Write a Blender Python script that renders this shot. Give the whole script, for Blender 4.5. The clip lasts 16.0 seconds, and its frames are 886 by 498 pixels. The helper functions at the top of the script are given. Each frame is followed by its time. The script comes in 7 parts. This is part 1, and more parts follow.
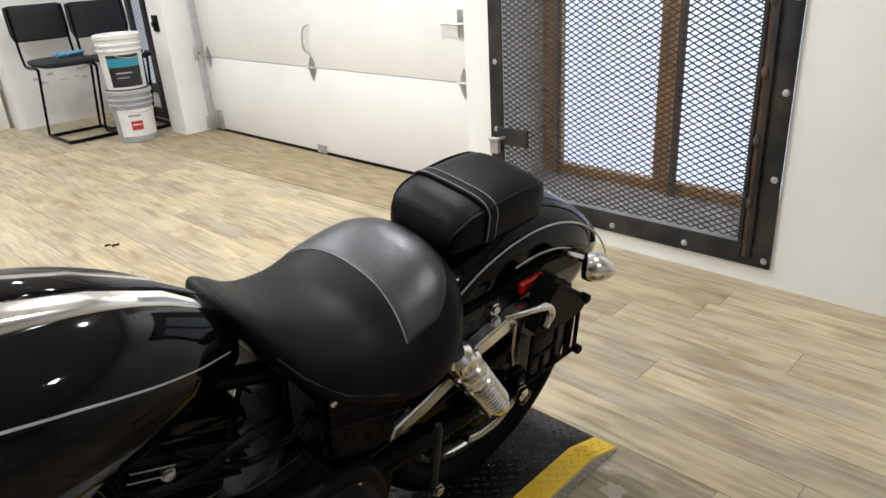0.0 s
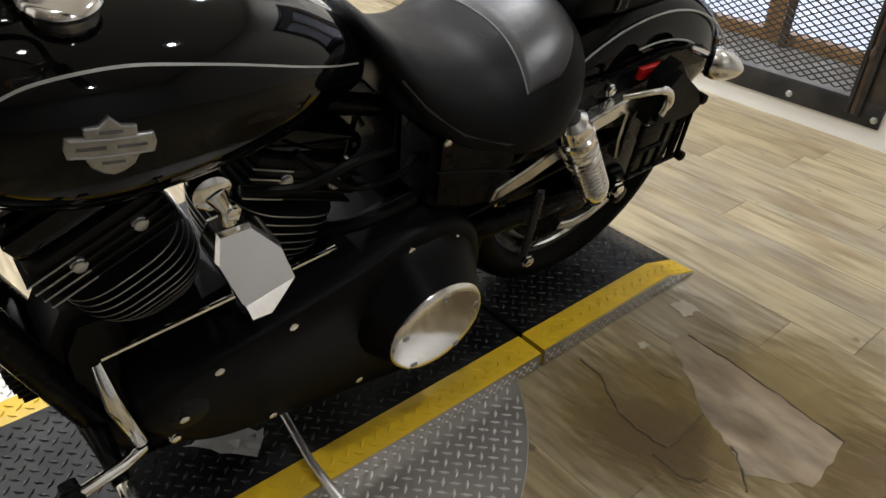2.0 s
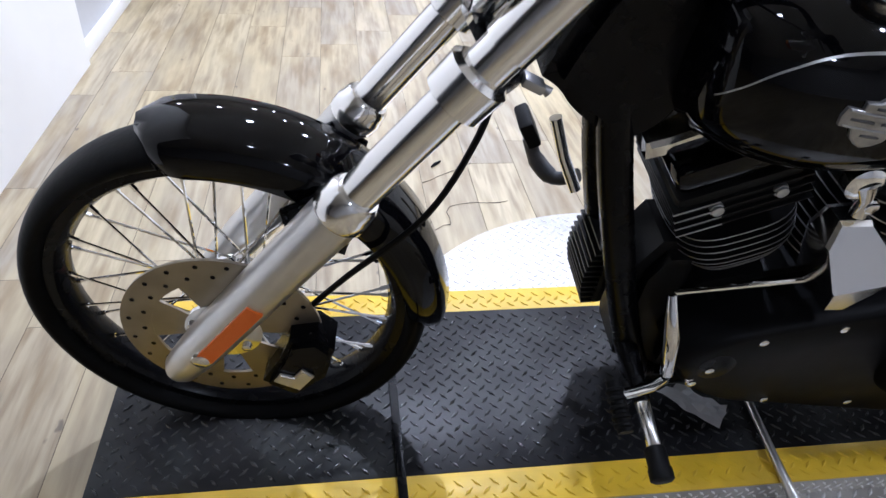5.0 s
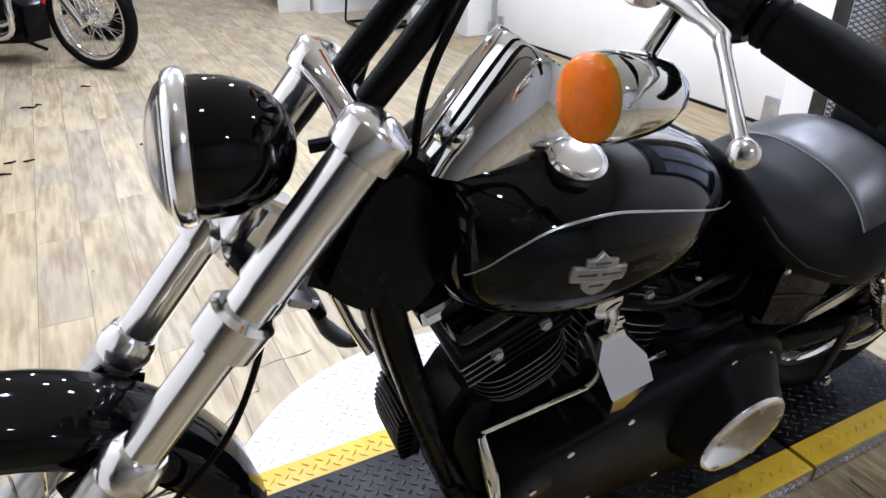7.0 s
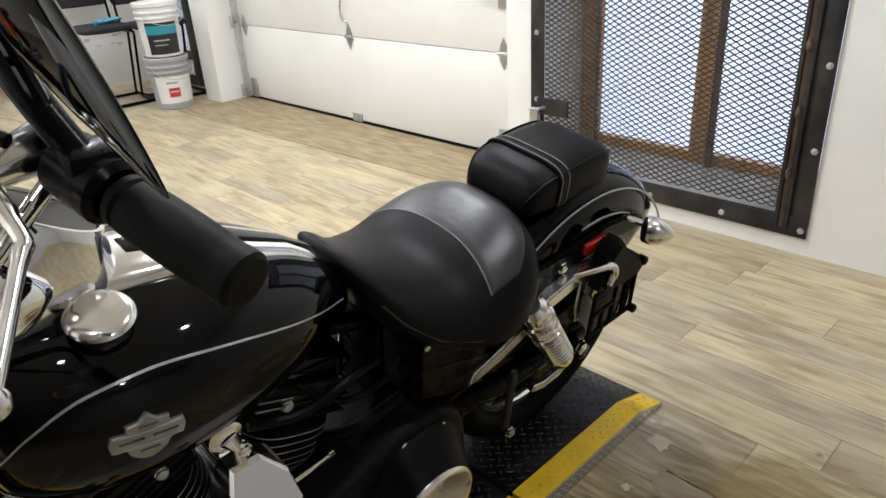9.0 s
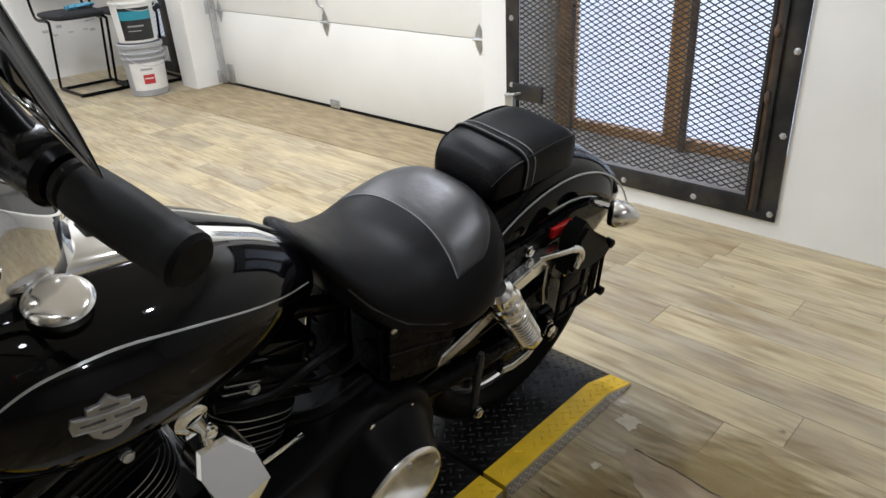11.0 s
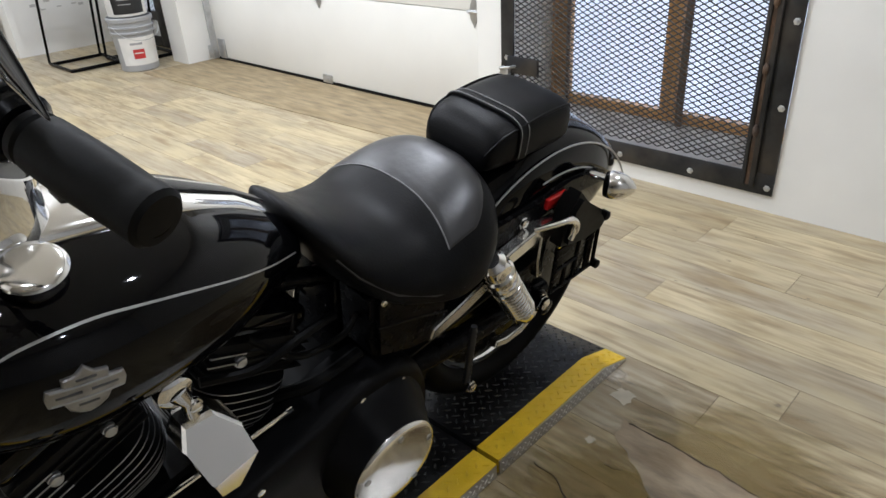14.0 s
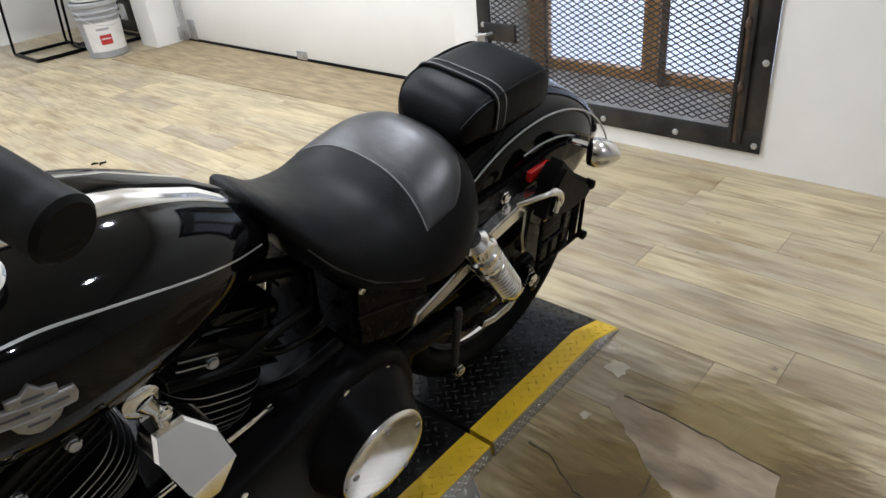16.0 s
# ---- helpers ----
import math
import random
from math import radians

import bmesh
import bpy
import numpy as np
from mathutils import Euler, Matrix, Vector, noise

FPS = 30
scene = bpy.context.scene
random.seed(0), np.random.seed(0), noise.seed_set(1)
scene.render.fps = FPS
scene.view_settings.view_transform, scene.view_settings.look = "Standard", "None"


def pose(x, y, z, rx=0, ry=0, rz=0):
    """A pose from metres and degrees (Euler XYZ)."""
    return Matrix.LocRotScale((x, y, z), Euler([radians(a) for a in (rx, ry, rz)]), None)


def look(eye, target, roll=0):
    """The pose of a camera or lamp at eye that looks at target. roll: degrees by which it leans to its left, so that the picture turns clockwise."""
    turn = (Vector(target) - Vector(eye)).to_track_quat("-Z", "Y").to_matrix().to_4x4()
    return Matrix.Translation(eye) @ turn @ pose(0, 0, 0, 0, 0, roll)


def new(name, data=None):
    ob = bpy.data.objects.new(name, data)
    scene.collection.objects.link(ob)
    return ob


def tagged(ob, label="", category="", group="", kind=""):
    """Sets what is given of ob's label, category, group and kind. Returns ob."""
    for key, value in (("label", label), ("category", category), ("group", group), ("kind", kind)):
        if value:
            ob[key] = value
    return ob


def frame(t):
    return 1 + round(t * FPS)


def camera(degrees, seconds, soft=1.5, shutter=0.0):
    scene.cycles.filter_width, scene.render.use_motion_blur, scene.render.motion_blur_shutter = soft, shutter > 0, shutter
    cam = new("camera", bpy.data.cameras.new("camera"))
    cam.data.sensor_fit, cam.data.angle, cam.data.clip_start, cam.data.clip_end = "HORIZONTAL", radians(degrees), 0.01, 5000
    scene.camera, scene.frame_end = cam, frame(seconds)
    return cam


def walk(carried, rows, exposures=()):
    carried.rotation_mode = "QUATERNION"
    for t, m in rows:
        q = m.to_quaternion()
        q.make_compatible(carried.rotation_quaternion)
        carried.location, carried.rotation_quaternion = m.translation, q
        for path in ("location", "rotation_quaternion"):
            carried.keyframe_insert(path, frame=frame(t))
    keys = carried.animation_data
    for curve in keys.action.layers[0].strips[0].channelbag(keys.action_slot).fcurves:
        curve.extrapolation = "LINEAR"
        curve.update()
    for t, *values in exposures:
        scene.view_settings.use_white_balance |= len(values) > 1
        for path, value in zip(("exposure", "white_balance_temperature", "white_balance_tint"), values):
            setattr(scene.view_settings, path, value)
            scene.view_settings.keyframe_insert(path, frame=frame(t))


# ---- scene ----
cam = camera(65.0, 16.0)
PATH = [
    (0, (-0.158, -1.041, 1.229), (1.141, 0.263, 0.447), -3.6),
    (0.5, (-0.176, -1.076, 1.154), (1.094, 0.19, 0.268), -3.1),
    (1, (-0.191, -1.073, 1.099), (1.061, 0.118, 0.093), -1.1),
    (1.5, (-0.21, -1.05, 1.097), (0.996, 0.139, 0.033), 0.1),
    (2, (-0.277, -1.016, 1.062), (0.787, 0.254, -0.058), 1.4),
    (2.5, (-0.35, -0.974, 1.045), (0.557, 0.373, -0.123), 2.6),
    (3, (-0.44, -0.945, 1.037), (0.294, 0.485, -0.153), 4.5),
    (3.5, (-0.526, -0.939, 1.036), (0.038, 0.545, -0.18), 5.8),
    (4, (-0.591, -0.943, 1.037), (-0.199, 0.587, -0.19), 5.9),
    (4.2, (-0.617, -0.948, 1.043), (-0.291, 0.607, -0.173), 6.5),
    (6.3, (-0.711, -0.905, 1.132), (-0.325, 0.74, 0.062), -0.4),
    (6.5, (-0.699, -0.899, 1.155), (-0.168, 0.741, 0.141), -1.3),
    (7, (-0.641, -0.907, 1.187), (0.186, 0.651, 0.243), 0.3),
    (7.5, (-0.517, -0.93, 1.204), (0.465, 0.559, 0.299), -0.5),
    (8, (-0.408, -0.959, 1.214), (0.648, 0.47, 0.295), -0.5),
    (8.5, (-0.339, -1.013, 1.251), (0.843, 0.328, 0.353), -2.6),
    (9, (-0.312, -1.029, 1.26), (0.929, 0.285, 0.403), -3.5),
    (9.5, (-0.306, -1.044, 1.264), (0.96, 0.256, 0.423), -3.6),
    (12, (-0.295, -1.063, 1.244), (0.961, 0.193, 0.325), -3.0),
    (12.5, (-0.282, -1.057, 1.23), (0.974, 0.2, 0.31), -3.1),
    (13, (-0.287, -1.057, 1.237), (0.963, 0.193, 0.302), -3.2),
    (13.5, (-0.285, -1.061, 1.236), (0.957, 0.191, 0.293), -3.4),
    (14, (-0.284, -1.053, 1.233), (0.964, 0.19, 0.286), -3.3),
    (14.5, (-0.285, -1.05, 1.234), (0.962, 0.19, 0.282), -3.2),
    (15, (-0.278, -1.039, 1.226), (0.972, 0.18, 0.25), -4.0),
    (15.5, (-0.265, -1.032, 1.221), (0.987, 0.16, 0.215), -4.6),
    (16, (-0.228, -1.025, 1.215), (1.008, 0.174, 0.197), -6.0),
]

EXPO = [(0.0, 0.00, 6050, 10), (0.5, 0.00, 6100, 10), (1.0, 0.01, 6200, 10), (2.0, -0.10, 6250, 10), (2.5, 0.00, 5800, 13), (3.0, -0.05, 5400, 15), (4.0, 0.00, 5200, 16), (6.5, 0.25, 5250, 18), (7.0, 0.20, 5400, 16), (8.0, 0.00, 5850, 13), (9.5, 0.01, 6000, 10), (12.0, -0.10, 5780, 10), (16.0, 0.00, 5780, 10)]
walk(cam, [(t, look(eye, target, roll)) for t, eye, target, roll in PATH], EXPO)

# ---- light ----
world = bpy.data.worlds.new("world")
scene.world = world
world.use_nodes = True
world.node_tree.nodes["Background"].inputs[0].default_value = (0.55, 0.65, 0.8, 1)
world.node_tree.nodes["Background"].inputs[1].default_value = 0.3
ROOM_H = 3.0
# The last three (y < 0) are invented fill lamps for the near floor and south side.
LAMPS = [(-0.5, 1.5, 46), (0.7, 1.9, 28), (1.6, 0.9, 36), (-1.2, 3.2, 20), (0.3, 3.4, 21), (1.6, 3.0, 20), (-0.5, 5.4, 24), (1.0, 5.6, 22), (-2.5, 5.0, 24), (0.2, 8.0, 30), (-0.5, -0.7, 2), (1.3, -1.0, 15), (0.2, -3.4, 18)]

# ---- materials ----


def mat(name, base, rough=0.5, metal=0.0, vary=0.0, scale=8.0, bump=0.0, bump_scale=60.0, rough_vary=0.0, coat=0.0, spec=0.5, stretch=(1, 1, 1), second=None, second_scale=1.2):
    """A surface with two scales of colour variation, varied roughness and fine relief."""
    m = bpy.data.materials.new(name)
    m.use_nodes = True
    nt = m.node_tree
    b = nt.nodes["Principled BSDF"]
    b.inputs["Base Color"].default_value = (*base, 1)
    b.inputs["Roughness"].default_value = rough
    b.inputs["Metallic"].default_value = metal
    b.inputs["Coat Weight"].default_value = coat
    b.inputs["Coat Roughness"].default_value = 0.03
    b.inputs["Specular IOR Level"].default_value = spec
    tc = nt.nodes.new("ShaderNodeTexCoord")
    mp = nt.nodes.new("ShaderNodeMapping")
    mp.inputs["Scale"].default_value = stretch
    nt.links.new(tc.outputs["Object"], mp.inputs["Vector"])
    if vary > 0:
        n1 = nt.nodes.new("ShaderNodeTexNoise")
        n1.inputs["Scale"].default_value = scale
        n1.inputs["Detail"].default_value = 6
        nt.links.new(mp.outputs[0], n1.inputs["Vector"])
        cr = nt.nodes.new("ShaderNodeValToRGB")
        cr.color_ramp.elements[0].position, cr.color_ramp.elements[1].position = 0.3, 0.72
        cr.color_ramp.elements[0].color = (*[c * (1 - vary) for c in base], 1)
        cr.color_ramp.elements[1].color = (*[min(1, c * (1 + vary)) for c in base], 1)
        nt.links.new(n1.outputs["Fac"], cr.inputs["Fac"])
        out = cr.outputs["Color"]
        if second:
            n2 = nt.nodes.new("ShaderNodeTexNoise")
            n2.inputs["Scale"].default_value = second_scale
            n2.inputs["Detail"].default_value = 4
            nt.links.new(mp.outputs[0], n2.inputs["Vector"])
            r2 = nt.nodes.new("ShaderNodeValToRGB")
            r2.color_ramp.elements[0].position, r2.color_ramp.elements[1].position = 0.5, 0.75
            r2.color_ramp.elements[0].color, r2.color_ramp.elements[1].color = (0, 0, 0, 1), (0.8, 0.8, 0.8, 1)
            nt.links.new(n2.outputs["Fac"], r2.inputs["Fac"])
            mx = nt.nodes.new("ShaderNodeMix")
            mx.data_type = "RGBA"
            nt.links.new(r2.outputs["Color"], mx.inputs[0])
            nt.links.new(out, mx.inputs[6])
            mx.inputs[7].default_value = (*second, 1)
            out = mx.outputs[2]
        nt.links.new(out, b.inputs["Base Color"])
    if rough_vary > 0:
        n3 = nt.nodes.new("ShaderNodeTexNoise")
        n3.inputs["Scale"].default_value = scale * 1.7
        n3.inputs["Detail"].default_value = 5
        nt.links.new(mp.outputs[0], n3.inputs["Vector"])
        mr = nt.nodes.new("ShaderNodeMapRange")
        mr.inputs[3].default_value, mr.inputs[4].default_value = max(0.02, rough - rough_vary), min(1, rough + rough_vary)
        nt.links.new(n3.outputs["Fac"], mr.inputs[0])
        nt.links.new(mr.outputs[0], b.inputs["Roughness"])
    if bump > 0:
        n4 = nt.nodes.new("ShaderNodeTexNoise")
        n4.inputs["Scale"].default_value = bump_scale
        n4.inputs["Detail"].default_value = 4
        nt.links.new(mp.outputs[0], n4.inputs["Vector"])
        bp = nt.nodes.new("ShaderNodeBump")
        bp.inputs["Strength"].default_value = bump
        bp.inputs["Distance"].default_value = 0.004
        nt.links.new(n4.outputs["Fac"], bp.inputs["Height"])
        nt.links.new(bp.outputs[0], b.inputs["Normal"])
    return m


def glow(name, colour, strength):
    m = bpy.data.materials.new(name)
    m.use_nodes = True
    b = m.node_tree.nodes["Principled BSDF"]
    b.inputs["Base Color"].default_value = (*colour, 1)
    b.inputs["Emission Color"].default_value = (*colour, 1)
    b.inputs["Emission Strength"].default_value = strength
    return m


def plank_material():
    """Worn vinyl planks: each plank its own tone, with long grain, grey wear and dark scuffs."""
    m = bpy.data.materials.new("vinyl_plank")
    m.use_nodes = True
    nt = m.node_tree
    b = nt.nodes["Principled BSDF"]
    geo, oi = nt.nodes.new("ShaderNodeNewGeometry"), nt.nodes.new("ShaderNodeObjectInfo")
    tc = nt.nodes.new("ShaderNodeTexCoord")
    add = nt.nodes.new("ShaderNodeMath")
    nt.links.new(geo.outputs["Random Per Island"], add.inputs[0])
    nt.links.new(oi.outputs["Random"], add.inputs[1])
    fr = nt.nodes.new("ShaderNodeMath")
    fr.operation = "FRACT"
    nt.links.new(add.outputs[0], fr.inputs[0])
    tone = nt.nodes.new("ShaderNodeValToRGB")
    el = tone.color_ramp.elements
    el[0].color, el[1].color = (0.37, 0.31, 0.205, 1), (0.46, 0.39, 0.265, 1)
    for p, c in ((0.25, (0.45, 0.365, 0.21, 1)), (0.5, (0.33, 0.29, 0.225, 1)), (0.75, (0.50, 0.42, 0.26, 1))):
        e = el.new(p)
        e.color = c
    nt.links.new(fr.outputs[0], tone.inputs["Fac"])
    vec = nt.nodes.new("ShaderNodeVectorMath")
    vec.operation = "ADD"
    comb = nt.nodes.new("ShaderNodeCombineXYZ")
    sc = nt.nodes.new("ShaderNodeMath")
    sc.operation = "MULTIPLY"
    sc.inputs[1].default_value = 37.0
    nt.links.new(fr.outputs[0], sc.inputs[0])
    nt.links.new(sc.outputs[0], comb.inputs[2])
    nt.links.new(tc.outputs["Object"], vec.inputs[0])
    nt.links.new(comb.outputs[0], vec.inputs[1])

    def noise_at(scale3, scale, detail=6):
        mp = nt.nodes.new("ShaderNodeMapping")
        mp.inputs["Scale"].default_value = scale3
        nt.links.new(vec.outputs[0], mp.inputs["Vector"])
        n = nt.nodes.new("ShaderNodeTexNoise")
        n.inputs["Scale"].default_value, n.inputs["Detail"].default_value = scale, detail
        nt.links.new(mp.outputs[0], n.inputs["Vector"])
        return n

    def mixed(fac, a, colour, lo, hi, most):
        r = nt.nodes.new("ShaderNodeMapRange")
        r.inputs[1].default_value, r.inputs[2].default_value, r.inputs[4].default_value = lo, hi, most
        nt.links.new(fac, r.inputs[0])
        mx = nt.nodes.new("ShaderNodeMix")
        mx.data_type = "RGBA"
        nt.links.new(r.outputs[0], mx.inputs[0])
        nt.links.new(a, mx.inputs[6])
        mx.inputs[7].default_value = (*colour, 1)
        return mx.outputs[2]

    grain = noise_at((18, 1.6, 1), 3.0)
    out = mixed(grain.outputs["Fac"], tone.outputs["Color"], (0.18, 0.13, 0.07), 0.41, 0.70, 0.76)
    grey = noise_at((4, 1.1, 1), 2.0)
    out = mixed(grey.outputs["Fac"], out, (0.31, 0.265, 0.18), 0.44, 0.66, 0.55)
    brown = noise_at((9, 1.7, 1), 1.9)
    out = mixed(brown.outputs["Fac"], out, (0.22, 0.155, 0.075), 0.52, 0.68, 0.7)
    pale = noise_at((4.5, 1.2, 1), 2.2)
    out = mixed(pale.outputs["Fac"], out, (0.57, 0.48, 0.285), 0.46, 0.68, 0.5)
    spots = noise_at((10, 5, 1), 3.0, 2)
    out = mixed(spots.outputs["Fac"], out, (0.10, 0.08, 0.06), 0.72, 0.78, 0.7)
    nt.links.new(out, b.inputs["Base Color"])
    rr = nt.nodes.new("ShaderNodeMapRange")
    rr.inputs[3].default_value, rr.inputs[4].default_value = 0.30, 0.55
    nt.links.new(grey.outputs["Fac"], rr.inputs[0])
    nt.links.new(rr.outputs[0], b.inputs["Roughness"])
    bp = nt.nodes.new("ShaderNodeBump")
    bp.inputs["Strength"].default_value, bp.inputs["Distance"].default_value = 0.25, 0.002
    nt.links.new(grain.outputs["Fac"], bp.inputs["Height"])
    nt.links.new(bp.outputs[0], b.inputs["Normal"])
    return m


M_PLANK = plank_material()
M_WALL = mat("white_wall_paint", (0.80, 0.79, 0.75), 0.55, vary=0.03, scale=3, bump=0.12, bump_scale=45, second=(0.70, 0.68, 0.63), second_scale=0.8)
M_DOOR = mat("white_door_paint", (0.80, 0.79, 0.74), 0.42, vary=0.03, scale=2, bump=0.05, bump_scale=200, second=(0.72, 0.70, 0.65), second_scale=0.9)
M_CHARCOAL = mat("unseen_wall_charcoal", (0.09, 0.09, 0.095), 0.6, vary=0.1, scale=3, bump=0.1)
M_CEIL = mat("ceiling_paint", (0.80, 0.80, 0.79), 0.8, vary=0.03)
M_GREYWALL = mat("grey_wall_paint", (0.50, 0.50, 0.50), 0.6, vary=0.08, scale=4, bump=0.1)
M_PLY = mat("worn_plywood", (0.30, 0.235, 0.135), 0.6, vary=0.35, scale=5, bump=0.2, bump_scale=30, stretch=(6, 1, 1), second=(0.21, 0.155, 0.075), second_scale=2)
M_STEEL_DARK = mat("dark_mill_steel", (0.034, 0.035, 0.037), 0.48, 0.6, vary=0.5, scale=9, bump=0.1, rough_vary=0.15, second=(0.10, 0.085, 0.07), second_scale=4)
M_MESH = mat("expanded_metal", (0.06, 0.058, 0.056), 0.5, 0.3, vary=0.3, scale=12)
M_RUST = mat("rusted_angle_steel", (0.115, 0.07, 0.042), 0.7, 0.2, vary=0.5, scale=14, bump=0.4, second=(0.06, 0.05, 0.045), second_scale=8)
M_WOODFRAME = mat("brown_window_wood", (0.48, 0.25, 0.085), 0.5, vary=0.35, scale=6, stretch=(10, 10, 1), bump=0.15, second=(0.22, 0.12, 0.05), second_scale=3)
M_SILL = mat("dusty_concrete_sill", (0.40, 0.39, 0.37), 0.85, vary=0.25, scale=9, bump=0.4, second=(0.27, 0.23, 0.18), second_scale=5)
M_SKY = glow("daylight_beyond", (0.80, 0.87, 1.0), 0.92)
M_GALV = mat("galvanised_steel", (0.55, 0.56, 0.57), 0.38, 0.9, vary=0.15, scale=20, rough_vary=0.1)
M_RUBBER = mat("black_rubber", (0.004, 0.004, 0.004), 0.55, spec=0.13, vary=0.3, scale=20, bump=0.1, rough_vary=0.1)
M_PLATE = mat("worn_black_tread_plate", (0.008, 0.008, 0.009), 0.36, 0.0, vary=0.5, scale=11, bump=0.10, bump_scale=90, rough_vary=0.1, spec=0.24, second=(0.04, 0.043, 0.04), second_scale=6)
M_YELLOW = mat("yellow_safety_paint", (0.74, 0.49, 0.015), 0.42, vary=0.15, scale=14, bump=0.12, rough_vary=0.12, second=(0.52, 0.36, 0.04), second_scale=7)
M_ALU = mat("bare_aluminium_tread", (0.50, 0.485, 0.455), 0.40, 0.85, vary=0.15, scale=8, bump=0.1, rough_vary=0.1, second=(0.34, 0.33, 0.31), second_scale=4)
M_TREADTOP = mat("worn_bright_tread", (0.85, 0.84, 0.82), 0.30, 0.55, vary=0.1, scale=20, rough_vary=0.08)
M_TREADBLACK = mat("worn_black_tread", (0.020, 0.020, 0.020), 0.27, 0.0, vary=0.5, scale=15, rough_vary=0.10, spec=0.62)
M_BLACK = mat("gloss_black_paint", (0.002, 0.002, 0.0025), 0.04, 0.0, rough_vary=0.015, scale=30, spec=0.22)
M_SATIN = mat("satin_black_metal", (0.003, 0.003, 0.0035), 0.26, 0.0, spec=0.12, rough_vary=0.08, scale=25, bump=0.03, bump_scale=300)
M_COVER = mat("powder_coated_black_cover", (0.004, 0.004, 0.0045), 0.42, 0.0, spec=0.09, rough_vary=0.08, scale=18, bump=0.05, bump_scale=350, vary=0.2)
M_WRINKLE = mat("wrinkle_black_engine", (0.005, 0.005, 0.005), 0.45, 0.0, spec=0.2, bump=0.15, bump_scale=420, vary=0.2, scale=30)
M_CHROME = mat("chrome", (0.82, 0.82, 0.82), 0.05, 1.0, rough_vary=0.03, scale=20)
M_BRUSHED = mat("satin_aluminium_fork", (0.66, 0.65, 0.63), 0.34, 0.95, rough_vary=0.06, scale=30, vary=0.05)
M_FIN = mat("machined_fin_edge", (0.42, 0.42, 0.42), 0.4, 0.9, rough_vary=0.1)
M_LEATHER = mat("black_vinyl_leather", (0.0035, 0.0035, 0.004), 0.44, spec=0.12, vary=0.3, scale=25, bump=0.13, bump_scale=260, rough_vary=0.07)
M_PANEL = mat("smooth_black_seat_panel", (0.007, 0.007, 0.009), 0.40, spec=0.66, vary=0.4, scale=14, bump=0.26, bump_scale=34, rough_vary=0.14)
M_STITCH = mat("grey_piping_thread", (0.20, 0.20, 0.20), 0.6, vary=0.2, scale=60)
M_POLISH = mat("polished_aluminium", (0.80, 0.79, 0.77), 0.20, 1.0, rough_vary=0.06, scale=25)
M_BRIGHT = mat("bright_polished_cover", (0.88, 0.87, 0.85), 0.15, 1.0, rough_vary=0.05, scale=25)
M_STRIPE = mat("silver_pinstripe", (0.42, 0.42, 0.42), 0.3, 0.5, rough_vary=0.05)
M_BADGE = mat("pewter_badge", (0.34, 0.34, 0.34), 0.33, 0.85, vary=0.2, scale=60, bump=0.2, bump_scale=160)
M_LETTER = mat("dark_badge_lettering", (0.12, 0.12, 0.12), 0.4, 0.8, vary=0.3, scale=60)
M_ROTOR = mat("brake_rotor_steel", (0.33, 0.29, 0.22), 0.35, 0.9, vary=0.2, scale=12, rough_vary=0.1)
M_TYRE = mat("tyre_rubber", (0.003, 0.003, 0.003), 0.48, spec=0.06, vary=0.25, scale=30, bump=0.08, bump_scale=120)
M_CABLE = mat("black_cable_sheath", (0.003, 0.003, 0.003), 0.45, spec=0.10)
M_BUCKETW = mat("white_plastic", (0.70, 0.69, 0.66), 0.4, vary=0.08, scale=10, rough_vary=0.1)
M_BUCKETG = mat("grey_plastic", (0.33, 0.335, 0.34), 0.42, vary=0.08, scale=10, rough_vary=0.1)
M_LABELK = mat("black_label", (0.015, 0.016, 0.018), 0.35, vary=0.3, scale=30)
M_TEAL = mat("teal_label", (0.03, 0.25, 0.33), 0.4, vary=0.1)
M_RED = mat("red_label", (0.45, 0.03, 0.03), 0.4, vary=0.1)
M_REDPAINT = mat("gloss_red_paint", (0.42, 0.01, 0.02), 0.1, coat=1.0)
M_GREEN = mat("lime_green_paint", (0.18, 0.55, 0.03), 0.2, coat=0.6)
M_REDLENS = mat("red_reflector", (0.45, 0.012, 0.01), 0.15, spec=0.8)
M_ORANGEREF = mat("orange_reflector", (0.80, 0.16, 0.01), 0.3, bump=0.2, bump_scale=300)
M_BLUERAG = mat("blue_rag", (0.10, 0.30, 0.42), 0.8, vary=0.4, scale=40, bump=0.3, bump_scale=80)
M_CARD = mat("torn_brown_board", (0.25, 0.19, 0.12), 0.8, vary=0.3, scale=9, bump=0.3, second=(0.15, 0.11, 0.07), second_scale=4)
M_STONE = mat("bare_screed_patch", (0.30, 0.235, 0.155), 0.5, vary=0.4, scale=9, bump=0.2, second=(0.20, 0.135, 0.065), second_scale=4, stretch=(3, 1, 1))
M_PALE = mat("pale_scraped_vinyl", (0.50, 0.45, 0.355), 0.5, vary=0.15, scale=20, bump=0.1)
M_CRACK = mat("dark_floor_crack", (0.085, 0.07, 0.05), 0.8, vary=0.3, scale=30)
M_FOIL = mat("bright_foil", (0.86, 0.86, 0.85), 0.38, 0.25, rough_vary=0.1, scale=30)
M_PURPLE = mat("purple_plastic", (0.10, 0.05, 0.25), 0.35, vary=0.1)
M_YCABLE = mat("yellow_cable_sheath", (0.50, 0.48, 0.05), 0.45, vary=0.1)
M_SILVERPAINT = mat("silver_paint", (0.60, 0.60, 0.61), 0.25, 0.4, rough_vary=0.05)
M_SCUFF = mat("grey_scuff", (0.50, 0.49, 0.46), 0.7, vary=0.2, scale=20)
